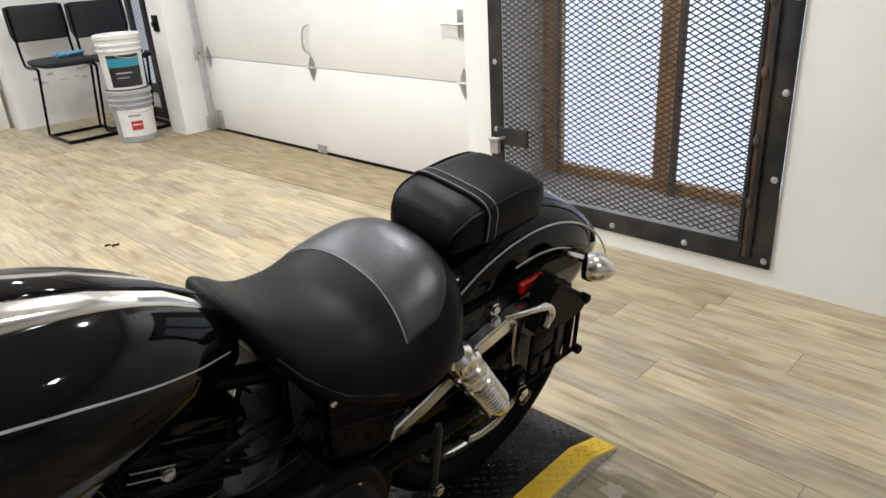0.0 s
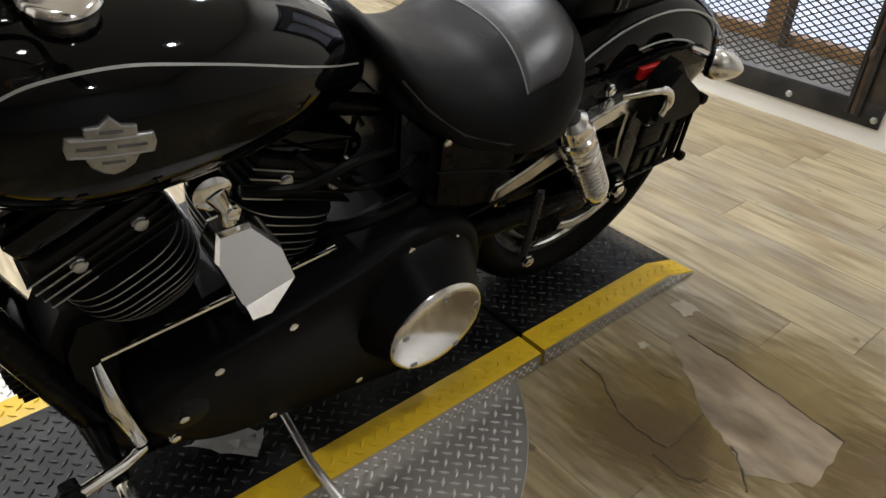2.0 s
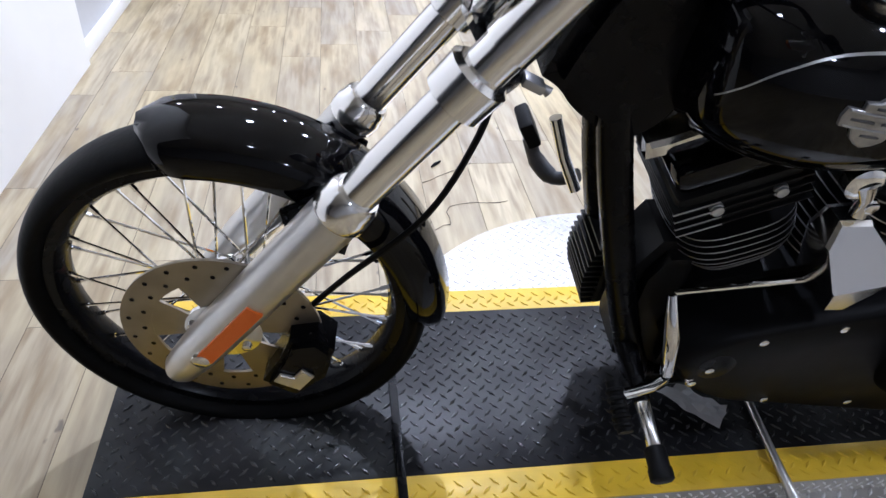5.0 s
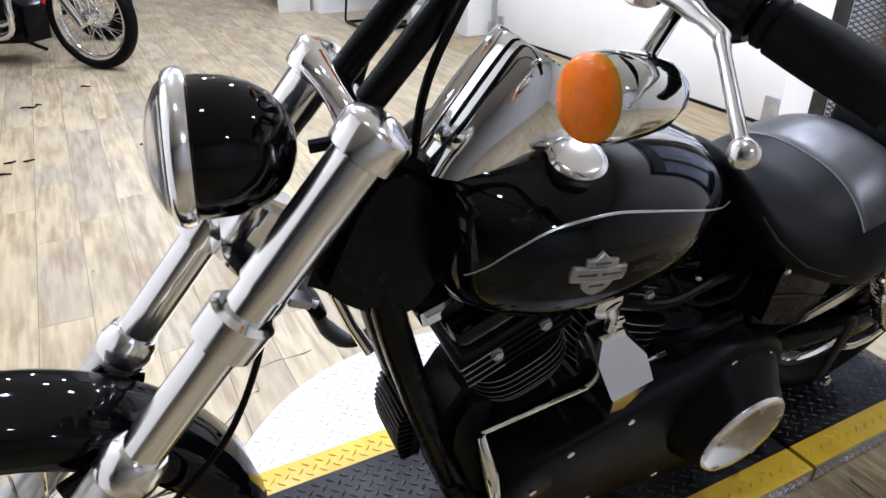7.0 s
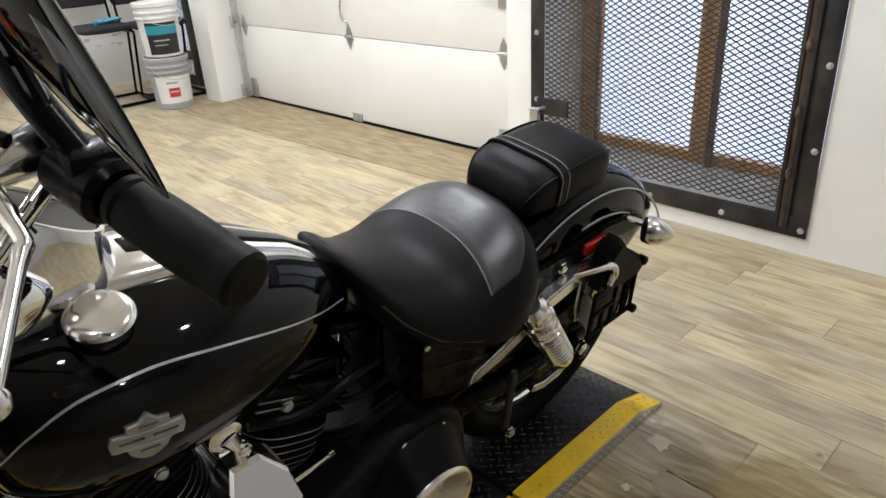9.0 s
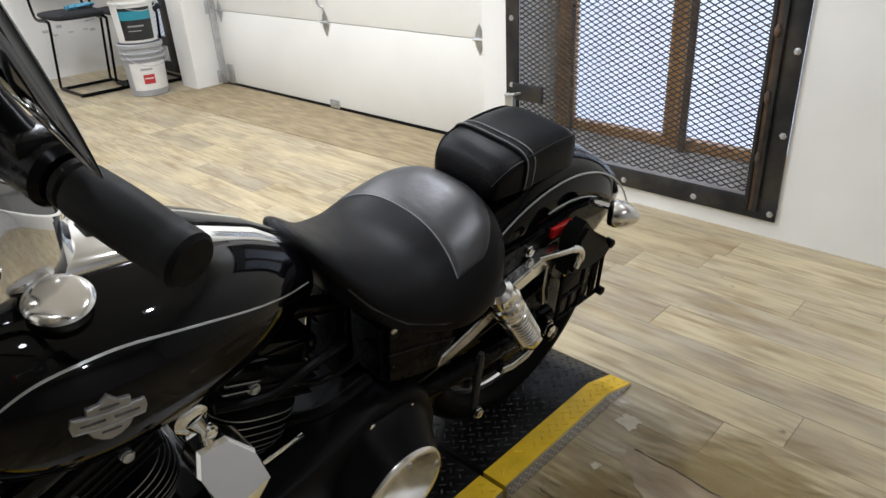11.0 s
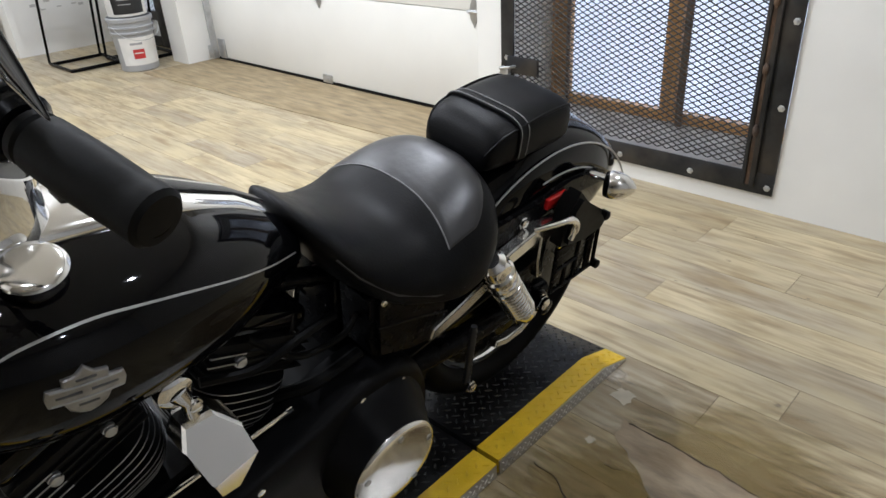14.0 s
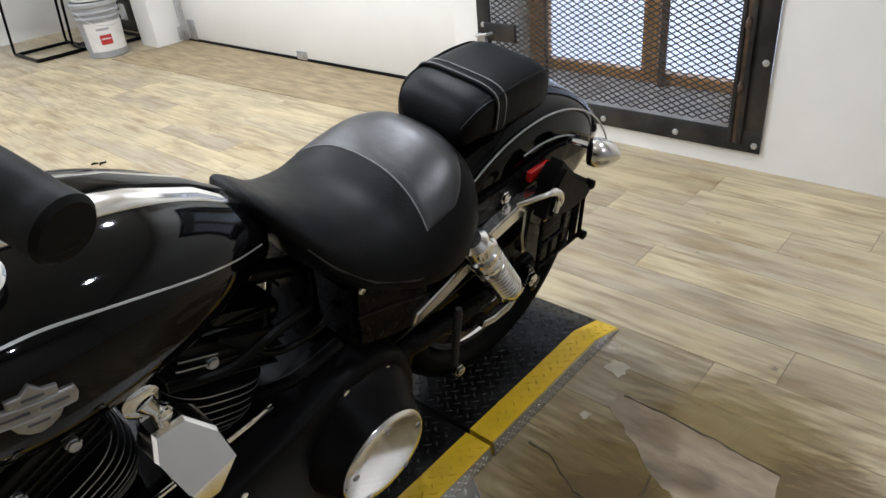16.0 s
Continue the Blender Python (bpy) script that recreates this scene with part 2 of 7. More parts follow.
M_FABRIC = mat("black_chair_fabric", (0.012, 0.012, 0.014), 0.85, vary=0.3, scale=50, bump=0.2, bump_scale=300)


def glass_material(name, colour, rough=0.0, weight=1.0):
    m = mat(name, colour, rough)
    b = m.node_tree.nodes["Principled BSDF"]
    b.inputs["Transmission Weight"].default_value = weight
    b.inputs["IOR"].default_value = 1.45
    return m


def stain_material(name, colour, most, scale=6.0, streak=1.0):
    """A stain that fades out from its middle, broken up by noise; the mesh is a disc of radius 1."""
    m = bpy.data.materials.new(name)
    m.use_nodes = True
    nt = m.node_tree
    b = nt.nodes["Principled BSDF"]
    b.inputs["Base Color"].default_value = (*colour, 1)
    b.inputs["Roughness"].default_value = 0.55
    tc = nt.nodes.new("ShaderNodeTexCoord")
    ln = nt.nodes.new("ShaderNodeVectorMath")
    ln.operation = "LENGTH"
    nt.links.new(tc.outputs["Object"], ln.inputs[0])
    mp = nt.nodes.new("ShaderNodeMapping")
    mp.inputs["Scale"].default_value = (streak, 1, 1)
    nt.links.new(tc.outputs["Object"], mp.inputs["Vector"])
    n = nt.nodes.new("ShaderNodeTexNoise")
    n.inputs["Scale"].default_value, n.inputs["Detail"].default_value = scale, 6
    nt.links.new(mp.outputs[0], n.inputs["Vector"])
    ad = nt.nodes.new("ShaderNodeMath")
    ad.operation = "MULTIPLY_ADD"
    nt.links.new(ln.outputs["Value"], ad.inputs[0])
    ad.inputs[1].default_value = -0.95
    nt.links.new(n.outputs["Fac"], ad.inputs[2])
    r = nt.nodes.new("ShaderNodeMapRange")
    r.inputs[1].default_value, r.inputs[2].default_value, r.inputs[4].default_value = -0.18, 0.22, most
    nt.links.new(ad.outputs[0], r.inputs[0])
    nt.links.new(r.outputs[0], b.inputs["Alpha"])
    return m


M_STAIN_BROWN = stain_material("brown_water_stain", (0.26, 0.180, 0.045), 0.60, 3.2, 5.0)
M_STAIN_DARK = stain_material("dark_floor_stain", (0.17, 0.105, 0.035), 0.55, 4.5, 7.0)
M_STAIN_PALE = stain_material("pale_floor_wear", (0.55, 0.49, 0.40), 0.85, 3.0, 1.0)
M_GLASS = glass_material("clear_lamp_glass", (0.95, 0.95, 0.95))
M_AMBER = mat("amber_lens", (1.0, 0.225, 0.0), 0.16, bump=0.9, bump_scale=70, spec=0.22)
for socket, value in (("Subsurface Weight", 1.0), ("Subsurface Radius", (1.0, 0.35, 0.03)), ("Subsurface Scale", 0.03)):
    M_AMBER.node_tree.nodes["Principled BSDF"].inputs[socket].default_value = value
M_LAMPGLOW = glow("lamp_diffuser", (1.0, 0.97, 0.92), 60.0)

# ---- building blocks ----


def mesh_of(bm, name, smooth=None):
    me = bpy.data.meshes.new(name)
    bmesh.ops.recalc_face_normals(bm, faces=bm.faces)
    bm.to_mesh(me)
    bm.free()
    if smooth is not None:
        for p in me.polygons:
            p.use_smooth = True
        me.set_sharp_from_angle(angle=radians(smooth))
    return me


def part(name, bm, material, parent=None, label="", smooth=40):
    """Links a bmesh as one mesh object, under a thing or a part where a parent is given."""
    me = mesh_of(bm, name, smooth)
    me.materials.append(material)
    ob = new(name, me)
    if parent:
        ob.parent = parent
    if label:
        ob["label"] = label
    return ob


def thing(name, m, label, category, group="", kind=""):
    e = new(name)
    e.matrix_world = m
    return tagged(e, label, category, group, kind)


def solid(name, bm, material, label, category, group="", kind="", smooth=40):
    return tagged(part(name, bm, material, smooth=smooth), label, category, group, kind)


def box(bm, lo, hi, bevel=0.0, m=None, seg=2):
    c = [(a + b) / 2 for a, b in zip(lo, hi)]
    s = [abs(b - a) for a, b in zip(lo, hi)]
    r = bmesh.ops.create_cube(bm, size=1.0)
    vs = r["verts"]
    bmesh.ops.scale(bm, vec=s, verts=vs)
    if bevel > 0:
        es = list({e for v in vs for e in v.link_edges})
        r2 = bmesh.ops.bevel(bm, geom=es, offset=bevel, segments=seg, affect="EDGES", profile=0.5)
        vs = list({v for f in r2["faces"] for v in f.verts} | {v for v in vs if v.is_valid})
    bmesh.ops.translate(bm, vec=c, verts=vs)
    if m is not None:
        bmesh.ops.transform(bm, matrix=m, verts=vs)
    return vs


def ring_frame(d):
    d = Vector(d).normalized()
    a = Vector((0, 0, 1)) if abs(d.z) < 0.9 else Vector((1, 0, 0))
    u = d.cross(a).normalized()
    return d, u, d.cross(u).normalized()


def loft(bm, rings, cap=True, closed=False):
    """Faces between rings of points of equal count."""
    vs = [[bm.verts.new(p) for p in r] for r in rings]
    n = len(vs[0])
    pairs = list(zip(vs, vs[1:])) + ([(vs[-1], vs[0])] if closed else [])
    for a, b in pairs:
        for i in range(n):
            bm.faces.new((a[i], a[(i + 1) % n], b[(i + 1) % n], b[i]))
    if cap and not closed:
        bm.faces.new(vs[0][::-1])
        bm.faces.new(vs[-1])
    return [v for r in vs for v in r]


def tube(bm, pts, radius, n=10, cap=True, smooth_steps=0):
    """A round bar along points; radius may be a list."""
    pts = [Vector(p) for p in pts]
    if smooth_steps:
        pts = spline(pts, smooth_steps)
    k = len(pts)
    rad = radius if isinstance(radius, (list, tuple)) else [radius] * k
    if len(rad) != k:
        rad = [rad[min(len(rad) - 1, int(i * len(rad) / k))] for i in range(k)]
    d, u, v = ring_frame(pts[1] - pts[0])
    rings = []
    for i, p in enumerate(pts):
        t = (pts[min(i + 1, k - 1)] - pts[max(i - 1, 0)]).normalized()
        u = (u - t * u.dot(t)).normalized()
        v = t.cross(u)
        rings.append([p + rad[i] * (math.cos(a) * u + math.sin(a) * v) for a in (2 * math.pi * j / n for j in range(n))])
    return loft(bm, rings, cap)


def spline(pts, steps):
    out = []
    k = len(pts)
    for i in range(k - 1):
        p0, p1, p2, p3 = pts[max(i - 1, 0)], pts[i], pts[i + 1], pts[min(i + 2, k - 1)]
        for s in range(steps):
            t = s / steps
            out.append(0.5 * ((2 * p1) + (p2 - p0) * t + (2 * p0 - 5 * p1 + 4 * p2 - p3) * t * t + (3 * p1 - p0 - 3 * p2 + p3) * t ** 3))
    out.append(pts[-1])
    return out


def lathe(bm, axis_from, axis_to, profile, n=24, cap=True):
    """Turns (distance along, radius) pairs about an axis."""
    a = Vector(axis_from)
    d, u, v = ring_frame(Vector(axis_to) - a)
    rings = [[a + d * s + max(r, 1e-4) * (math.cos(q) * u + math.sin(q) * v) for q in (2 * math.pi * j / n for j in range(n))] for s, r in profile]
    return loft(bm, rings, cap)


def prism(bm, outline, depth, m=None, bevel=0.0):
    """A flat outline in x, z pushed out along y by depth, bevelled at its rim."""
    vs = [bm.verts.new((x, 0, z)) for x, z in outline]
    f = bm.faces.new(vs)
    r = bmesh.ops.extrude_face_region(bm, geom=[f])
    top = [g for g in r["geom"] if isinstance(g, bmesh.types.BMVert)]
    bmesh.ops.translate(bm, vec=(0, depth, 0), verts=top)
    allv = vs + top
    if bevel > 0:
        ed = [e for e in {e for v in allv for e in v.link_edges} if not (e.verts[0] in vs) ^ (e.verts[1] in vs)]
        r = bmesh.ops.bevel(bm, geom=ed, offset=bevel, segments=2, affect="EDGES")
        allv = list({v for f in r["faces"] for v in f.verts} | {v for v in allv if v.is_valid})
    if m is not None:
        bmesh.ops.transform(bm, matrix=m, verts=[v for v in allv if v.is_valid])
    return allv


def bolt(parent, p, d, r=0.007, h=0.005, material=None, name="bolt"):
    bm = bmesh.new()
    d = Vector(d).normalized()
    lathe(bm, Vector(p) - d * 0.004, Vector(p) + d, [(0, r * 1.25), (0.005, r * 1.25), (0.005, r), (0.004 + h * 0.8, r), (0.004 + h, r * 0.7), (0.004 + h, 0.001)], 6 if r > 0.009 else 10)
    return part(name, bm, material or M_CHROME, parent)


def superellipse(w, h, n, k=32):
    out = []
    for j in range(k):
        a = 2 * math.pi * j / k
        c, s = math.cos(a), math.sin(a)
        out.append((w * math.copysign(abs(c) ** (2 / n), c), h * math.copysign(abs(s) ** (2 / n), s)))
    return out

# ---- the room ----
# The wall with the roller door and the window grille stands at x = 2.35; the floor is at z = 0.
WX, DOOR_X = 2.35, 2.60


def wall_box(name, lo, hi, material=None, label="white painted plaster wall"):
    bm = bmesh.new()
    box(bm, lo, hi)
    return solid(name, bm, material or M_WALL, label, "wall", kind="structure", smooth=None)


def floor_planks():
    """Vinyl planks running along y, staggered, with narrow open joints over a dark bed."""
    bm = bmesh.new()
    box(bm, (-6.5, -7, -0.12), (2.72, 11, -0.0035))
    base = solid("floor", bm, M_CRACK, "vinyl plank floor, yellowish tan, scuffed and worn", "floor", kind="structure", smooth=None)
    rnd = random.Random(3)
    width, gap = 0.150, 0.0007
    shared = {}
    rest = bmesh.new()
    count = 0
    x = -6.45
    row = 0
    while x < 2.72:
        y = -7 - rnd.random() * 1.1
        while y < 11:
            length = rnd.choice((0.9, 1.2, 1.2, 0.6))
            x0, x1 = x + gap, min(x + width - gap, 2.70)
            y0, y1 = max(y + gap, -7), min(y + length - gap, 11)
            whole = x1 - x0 > width - 3 * gap and y1 - y0 > length - 3 * gap
            near = -0.9 < x < 2.4 and -1.2 < y < 4.4
            if y1 - y0 > 0.02 and x1 - x0 > 0.01:
                if near and whole and count < 290:
                    if length not in shared:
                        b = bmesh.new()
                        box(b, (gap, gap, -0.003), (width - gap, length - gap, 0.0), 0.0002, seg=1)
                        me = mesh_of(b, "plank")
                        me.materials.append(M_PLANK)
                        shared[length] = me
                    ob = new("plank", shared[length])
                    ob.location = (x, y, 0)
                    ob.parent = base
                    count += 1
                else:
                    vs = [rest.verts.new(p) for p in ((x0, y0, 0), (x1, y0, 0), (x1, y1, 0), (x0, y1, 0))]
                    rest.faces.new(vs)
            y += length
        x += width
        row += 1
    o = part("far_planks", rest, M_PLANK, base, smooth=None)
    o["kind"] = "stuff"


def room_shell():
    wall_box("wall_east", (WX, -7, 0), (WX + 0.47, -0.245, ROOM_H))
    wall_box("wall_east_sill", (WX, -0.245, 0), (WX + 0.47, 1.09, 0.12))
    wall_box("wall_east_head", (WX, -0.245, 2.2), (WX + 0.47, 1.09, ROOM_H))
    wall_box("wall_east_pier", (WX, 1.09, 0), (WX + 0.47, 1.247, ROOM_H))
    wall_box("wall_east_lintel", (WX, 1.247, 2.75), (WX + 0.33, 4.31, ROOM_H))
    wall_box("wall_pillar", (WX, 4.31, 0), (WX + 0.40, 4.56, ROOM_H), label="white painted door pillar")
    wall_box("wall_northeast_sill", (2.62, 4.56, 0), (2.82, 5.92, 0.22))
    wall_box("wall_northeast_head", (2.62, 4.56, 2.1), (2.82, 5.92, ROOM_H))
    wall_box("wall_northeast_pier", (2.62, 5.52, 0.22), (2.82, 5.92, 2.1))
    wall_box("wall_column", (1.61, 5.92, 0), (2.82, 11, ROOM_H), label="white painted wall with scuff marks")
    wall_box("wall_north", (-6.5, 11, 0), (1.61, 11.2, ROOM_H))
    # unseen wall, its place and grey chosen for what the chrome reflects
    wall_box("wall_south", (-6.5, -4.8, 0), (2.35, -4.6, ROOM_H), M_GREYWALL, "unseen grey wall, added for the chrome to reflect")
    # unseen wall, made charcoal so that gloss and chrome mirror darkness
    wall_box("wall_west", (-6.7, -7, 0), (-6.5, 11, ROOM_H), M_CHARCOAL, "unseen dark wall, added to keep reflections dark")
    wall_box("wall_partition", (-1.75, -0.6, 0), (-1.585, 1.665, ROOM_H), label="white painted partition wall")
    wall_box("wall_partition_grey", (-1.80, 1.665, 0), (-1.625, 2.58, 1.05), M_GREYWALL, "grey painted low partition wall")
    wall_box("wall_partition_return", (-1.80, 2.58, 0), (-1.42, 2.64, 1.05), M_GREYWALL, "grey painted return of the low partition")
    bm = bmesh.new()
    box(bm, (-1.625, 1.67, 0.0), (-1.597, 2.54, 0.055), 0.004)
    solid("baseboard", bm, M_WALL, "white wooden baseboard", "baseboard", kind="structure")
    bm = bmesh.new()
    box(bm, (-6.7, -7.2, ROOM_H), (2.75, 11.2, ROOM_H + 0.15))
    solid("ceiling", bm, M_CEIL, "white painted ceiling", "ceiling", kind="structure", smooth=None)


def ceiling_lights():
    for x, y, w in LAMPS:
        e = thing("ceiling_light", Matrix.Translation((x, y, ROOM_H)), "small round ceiling spot out of view, switched on", "light", "ceiling lights")
        bm = bmesh.new()
        lathe(bm, (0, 0, 0), (0, 0, -1), [(0.0, 0.06), (0.09, 0.062), (0.095, 0.056), (0.07, 0.053)], 28)
        part("housing", bm, M_BUCKETW, e)
        bm = bmesh.new()
        lathe(bm, (0, 0, -0.075), (0, 0, -1), [(0, 0.052), (0.008, 0.045), (0.012, 0.02)], 28)
        part("diffuser", bm, M_LAMPGLOW, e)
        ld = bpy.data.lights.new("ceiling_lamp", "AREA")
        ld.shape, ld.size, ld.energy, ld.color = "DISK", 0.10, w, (1.0, 0.98, 0.97)
        lo = new("ceiling_lamp", ld)
        lo.location = (x, y, ROOM_H - 0.10)


def garage_door():
    e = thing("sectional_garage_door", Matrix.Identity(4), "white sectional overhead garage door, closed", "door", kind="structure")
    e.name = "door_1"
    y0, y1 = 1.247, 4.31
    heights = [0.02, 0.586, 1.152, 1.718, 2.284, 2.76]
    for a, b in zip(heights, heights[1:]):
        bm = bmesh.new()
        box(bm, (DOOR_X, y0 - 0.05, a + 0.002), (DOOR_X + 0.045, y1 + 0.1, b - 0.002), 0.004)
        p = part("panel", bm, M_DOOR, e)
    bm = bmesh.new()
    box(bm, (DOOR_X - 0.004, y0 - 0.03, 0.0), (DOOR_X + 0.04, y1, 0.024), 0.006)
    part("bottom_seal", bm, M_RUBBER, e, "black rubber bottom seal")
    for z in heights[1:-1]:
        for y in (1.48, 2.83, 4.18):
            bm = bmesh.new()
            # a pointed hinge leaf above and below the joint, with a knuckle
            prism(bm, [(-0.032, 0.0), (-0.026, 0.035), (0.0, 0.085), (0.026, 0.035), (0.032, 0.0), (0.026, -0.035), (0.0, -0.085), (-0.026, -0.035)], 0.004, pose(DOOR_X - 0.004, y, z, 0, 0, 90) @ Matrix.Scale(-1, 4, (1, 0, 0)), 0.001)
            tube(bm, [(DOOR_X - 0.012, y - 0.04, z), (DOOR_X - 0.012, y + 0.04, z)], 0.009, 8)
            part("hinge", bm, M_GALV, e, "galvanised steel hinge")
    bm = bmesh.new()
    tube(bm, [(DOOR_X - 0.006, 2.835, 0.68), (DOOR_X - 0.03, 2.855, 0.70), (DOOR_X - 0.035, 2.86, 0.77), (DOOR_X - 0.03, 2.84, 0.84), (DOOR_X - 0.004, 2.82, 0.86)], 0.007, 8, smooth_steps=4)
    part("pull_handle", bm, M_GALV, e, "bent steel pull handle")
    bm = bmesh.new()
    box(bm, (DOOR_X - 0.012, 2.78, 0.012), (DOOR_X - 0.002, 2.88, 0.068), 0.003)
    box(bm, (DOOR_X - 0.02, 2.80, 0.02), (DOOR_X - 0.01, 2.86, 0.05), 0.003)
    part("lift_handle", bm, M_GALV, e)
    bm = bmesh.new()
    box(bm, (DOOR_X - 0.012, 1.45, 0.82), (DOOR_X - 0.002, 1.51, 0.96), 0.003)
    tube(bm, [(DOOR_X - 0.012, 1.45, 0.89), (DOOR_X - 0.03, 1.47, 0.89), (DOOR_X - 0.03, 1.61, 0.89), (DOOR_X - 0.012, 1.62, 0.89)], 0.008, 8)
    part("slide_latch", bm, M_GALV, e)
    for y in (1.47, 4.17):
        bm = bmesh.new()
        box(bm, (DOOR_X - 0.014, y - 0.04, 0.02), (DOOR_X - 0.002, y + 0.05, 0.17), 0.003)
        part("bottom_bracket", bm, M_GALV, e)
    t = thing("door_track", Matrix.Identity(4), "galvanised vertical steel door track", "track", "door tracks", "structure")
    bm = bmesh.new()
    box(bm, (DOOR_X - 0.075, 4.222, 0.02), (DOOR_X - 0.02, 4.228, 2.7))
    box(bm, (DOOR_X - 0.075, 4.21, 0.02), (DOOR_X - 0.070, 4.228, 2.7))
    part("rail", bm, M_GALV, t)
    for z in (0.08, 0.62, 1.2, 1.8):
        bm = bmesh.new()
        box(bm, (DOOR_X - 0.10, 4.226, z - 0.05), (DOOR_X - 0.03, 4.232, z + 0.05), 0.002)
        box(bm, (DOOR_X - 0.06, 4.20, z - 0.015), (DOOR_X - 0.045, 4.228, z + 0.015), 0.003)
        part("bracket", bm, M_GALV, t)
    bm = bmesh.new()
    loft(bm, [[(2.11, 1.25, z), (DOOR_X + 0.01, 1.25, z), (DOOR_X + 0.01, 4.30, z), (WX - 0.01, 4.30, z), (WX - 0.01, 4.36, z), (1.99, 4.36, z)] for z in (0.0, 0.004)])
    solid("threshold", bm, M_PLY, "worn brown plywood threshold strip before the garage door", "threshold", kind="structure")


def window_grille():
    """Expanded metal in a bolted steel frame over a deep window with brown wooden posts."""
    y0, y1, z0, z1 = -0.245, 1.09, 0.072, 2.25
    g = thing("window_grille", Matrix.Identity(4), "expanded metal security grille in a bolted dark steel frame", "grille", "window grilles")
    for lo, hi in (((WX - 0.012, y0, z0), (WX - 0.003, y1, z0 + 0.085)), ((WX - 0.012, y0, z1 - 0.08), (WX - 0.003, y1, z1)),
                   ((WX - 0.012, y0, z0 + 0.085), (WX - 0.003, y0 + 0.075, z1 - 0.08)), ((WX - 0.012, y1 - 0.075, z0 + 0.085), (WX - 0.003, y1, z1 - 0.08))):
        bm = bmesh.new()
        box(bm, lo, hi, 0.0015)
        part("frame_bar", bm, M_STEEL_DARK, g)
    a0, a1, b0, b1 = y0 + 0.10, y1 - 0.09, z0 + 0.10, z1 - 0.1
    for ya, yb, d in ((a0 - 0.030, a0 - 0.010, 0.024), (a0 - 0.010, a0 + 0.008, 0.015), (a0 + 0.008, a0 + 0.024, 0.021)):
        bm = bmesh.new()
        box(bm, (WX - d, ya, z0 + 0.03), (WX - 0.0045, yb, z1 - 0.08), 0.002)
        part("inner_angle", bm, M_RUST if d < 0.02 else M_STEEL_DARK, g, "rusted inner steel angle")
    rnd = random.Random(5)
    z = z0 + 0.25
    while z < z1 - 0.1:
        bm = bmesh.new()
        lathe(bm, (WX - 0.026, a0 - 0.005, z - 0.02), (WX - 0.026, a0 - 0.005, z + 1), [(0, 0.004), (0.01, 0.011), (0.03, 0.012), (0.045, 0.004)], 8)
        part("weld_bead", bm, M_RUST, g)
        z += 0.2 + rnd.random() * 0.05
    bm = bmesh.new()
    x = WX - 0.006
    dy, dz, w = 0.044, 0.0235, 0.0027
    k = dz / dy

    def bar(p, q):
        d = Vector((0, q[0] - p[0], q[1] - p[1])).normalized()
        n = Vector((0, -d.z, d.y)) * w
        a, b = Vector((x, *p)), Vector((x, *q))
        rings = [[c + n, c - n + Vector((0.001, 0, 0)), c - n + Vector((0.004, 0, 0)), c + n + Vector((0.003, 0, 0))] for c in (a, b)]
        loft(bm, rings)

    for s in (1, -1):
        c = b0 - (a1 - a0) * k - dz
        while c < b1 + (a1 - a0) * k:
            # line z = c + s * k * (y - a0), cut to the opening
            pts = []
            ya, yb = a0 - 0.01, a1 + 0.01
            za, zb = (c + s * k * (ya - a0), c + s * k * (yb - a0))
            for yy, zz in ((ya, za), (yb, zb)):
                pts.append([yy, zz])
            for i in (0, 1):
                if pts[i][1] < b0:
                    pts[i] = [pts[i][0] + (b0 - pts[i][1]) / (s * k), b0]
                if pts[i][1] > b1:
                    pts[i] = [pts[i][0] + (b1 - pts[i][1]) / (s * k), b1]
            if ya - 0.001 <= pts[0][0] < pts[1][0] - 0.01 <= yb:
                bar(pts[0], pts[1])
            c += dz
    o = part("expanded_metal", bm, M_MESH, g, smooth=None)
    o["kind"] = "stuff"
    for p in [(y0 + 0.022, z) for z in (0.102, 0.419, 0.727, 1.035, 1.34, 1.65, 1.96)] + [(y1 - 0.035, z) for z in (0.45, 0.76, 1.07, 1.38, 1.9)] + [(y, 0.102) for y in (0.09, 0.418, 0.735)]:
        bolt(g, (WX - 0.012, *p), (-1, 0, 0), 0.011, 0.007, M_GALV)
    # the hasp on the hinge side of the grille
    bm = bmesh.new()
    box(bm, (WX - 0.03, 0.865, 0.385), (WX - 0.012, 1.04, 0.462), 0.003)
    part("latch_plate", bm, M_STEEL_DARK, g)
    bm = bmesh.new()
    tube(bm, [(WX - 0.03, 1.06, 0.41), (WX - 0.06, 1.06, 0.41), (WX - 0.06, 1.00, 0.42), (WX - 0.03, 0.99, 0.42)], 0.007, 8)
    box(bm, (WX - 0.05, 1.02, 0.34), (WX - 0.025, 1.07, 0.41), 0.004)
    part("padlock", bm, M_GALV, g)
    # the window behind it
    win = thing("window_1", Matrix.Identity(4), "tall window with brown wooden posts and white daylight behind", "window", kind="structure")
    xb = WX + 0.40
    for lo, hi in (((xb, -0.245, 0.14), (xb + 0.06, 1.09, 0.19)), ((xb, 0.99, 0.19), (xb + 0.06, 1.088, 2.2)), ((xb - 0.02, 0.376, 0.19), (xb + 0.06, 0.452, 2.2)), ((xb, -0.245, 0.19), (xb + 0.06, -0.20, 2.2))):
        bm = bmesh.new()
        box(bm, lo, hi, 0.004)
        part("window_frame", bm, M_WOODFRAME, win)
    for lo, hi in (((xb - 0.04, 0.326, 0.141), (xb - 0.025, 0.358, 2.2)), ((xb - 0.02, 0.972, 0.141), (xb - 0.005, 0.987, 2.2))):
        bm = bmesh.new()
        box(bm, lo, hi, 0.002)
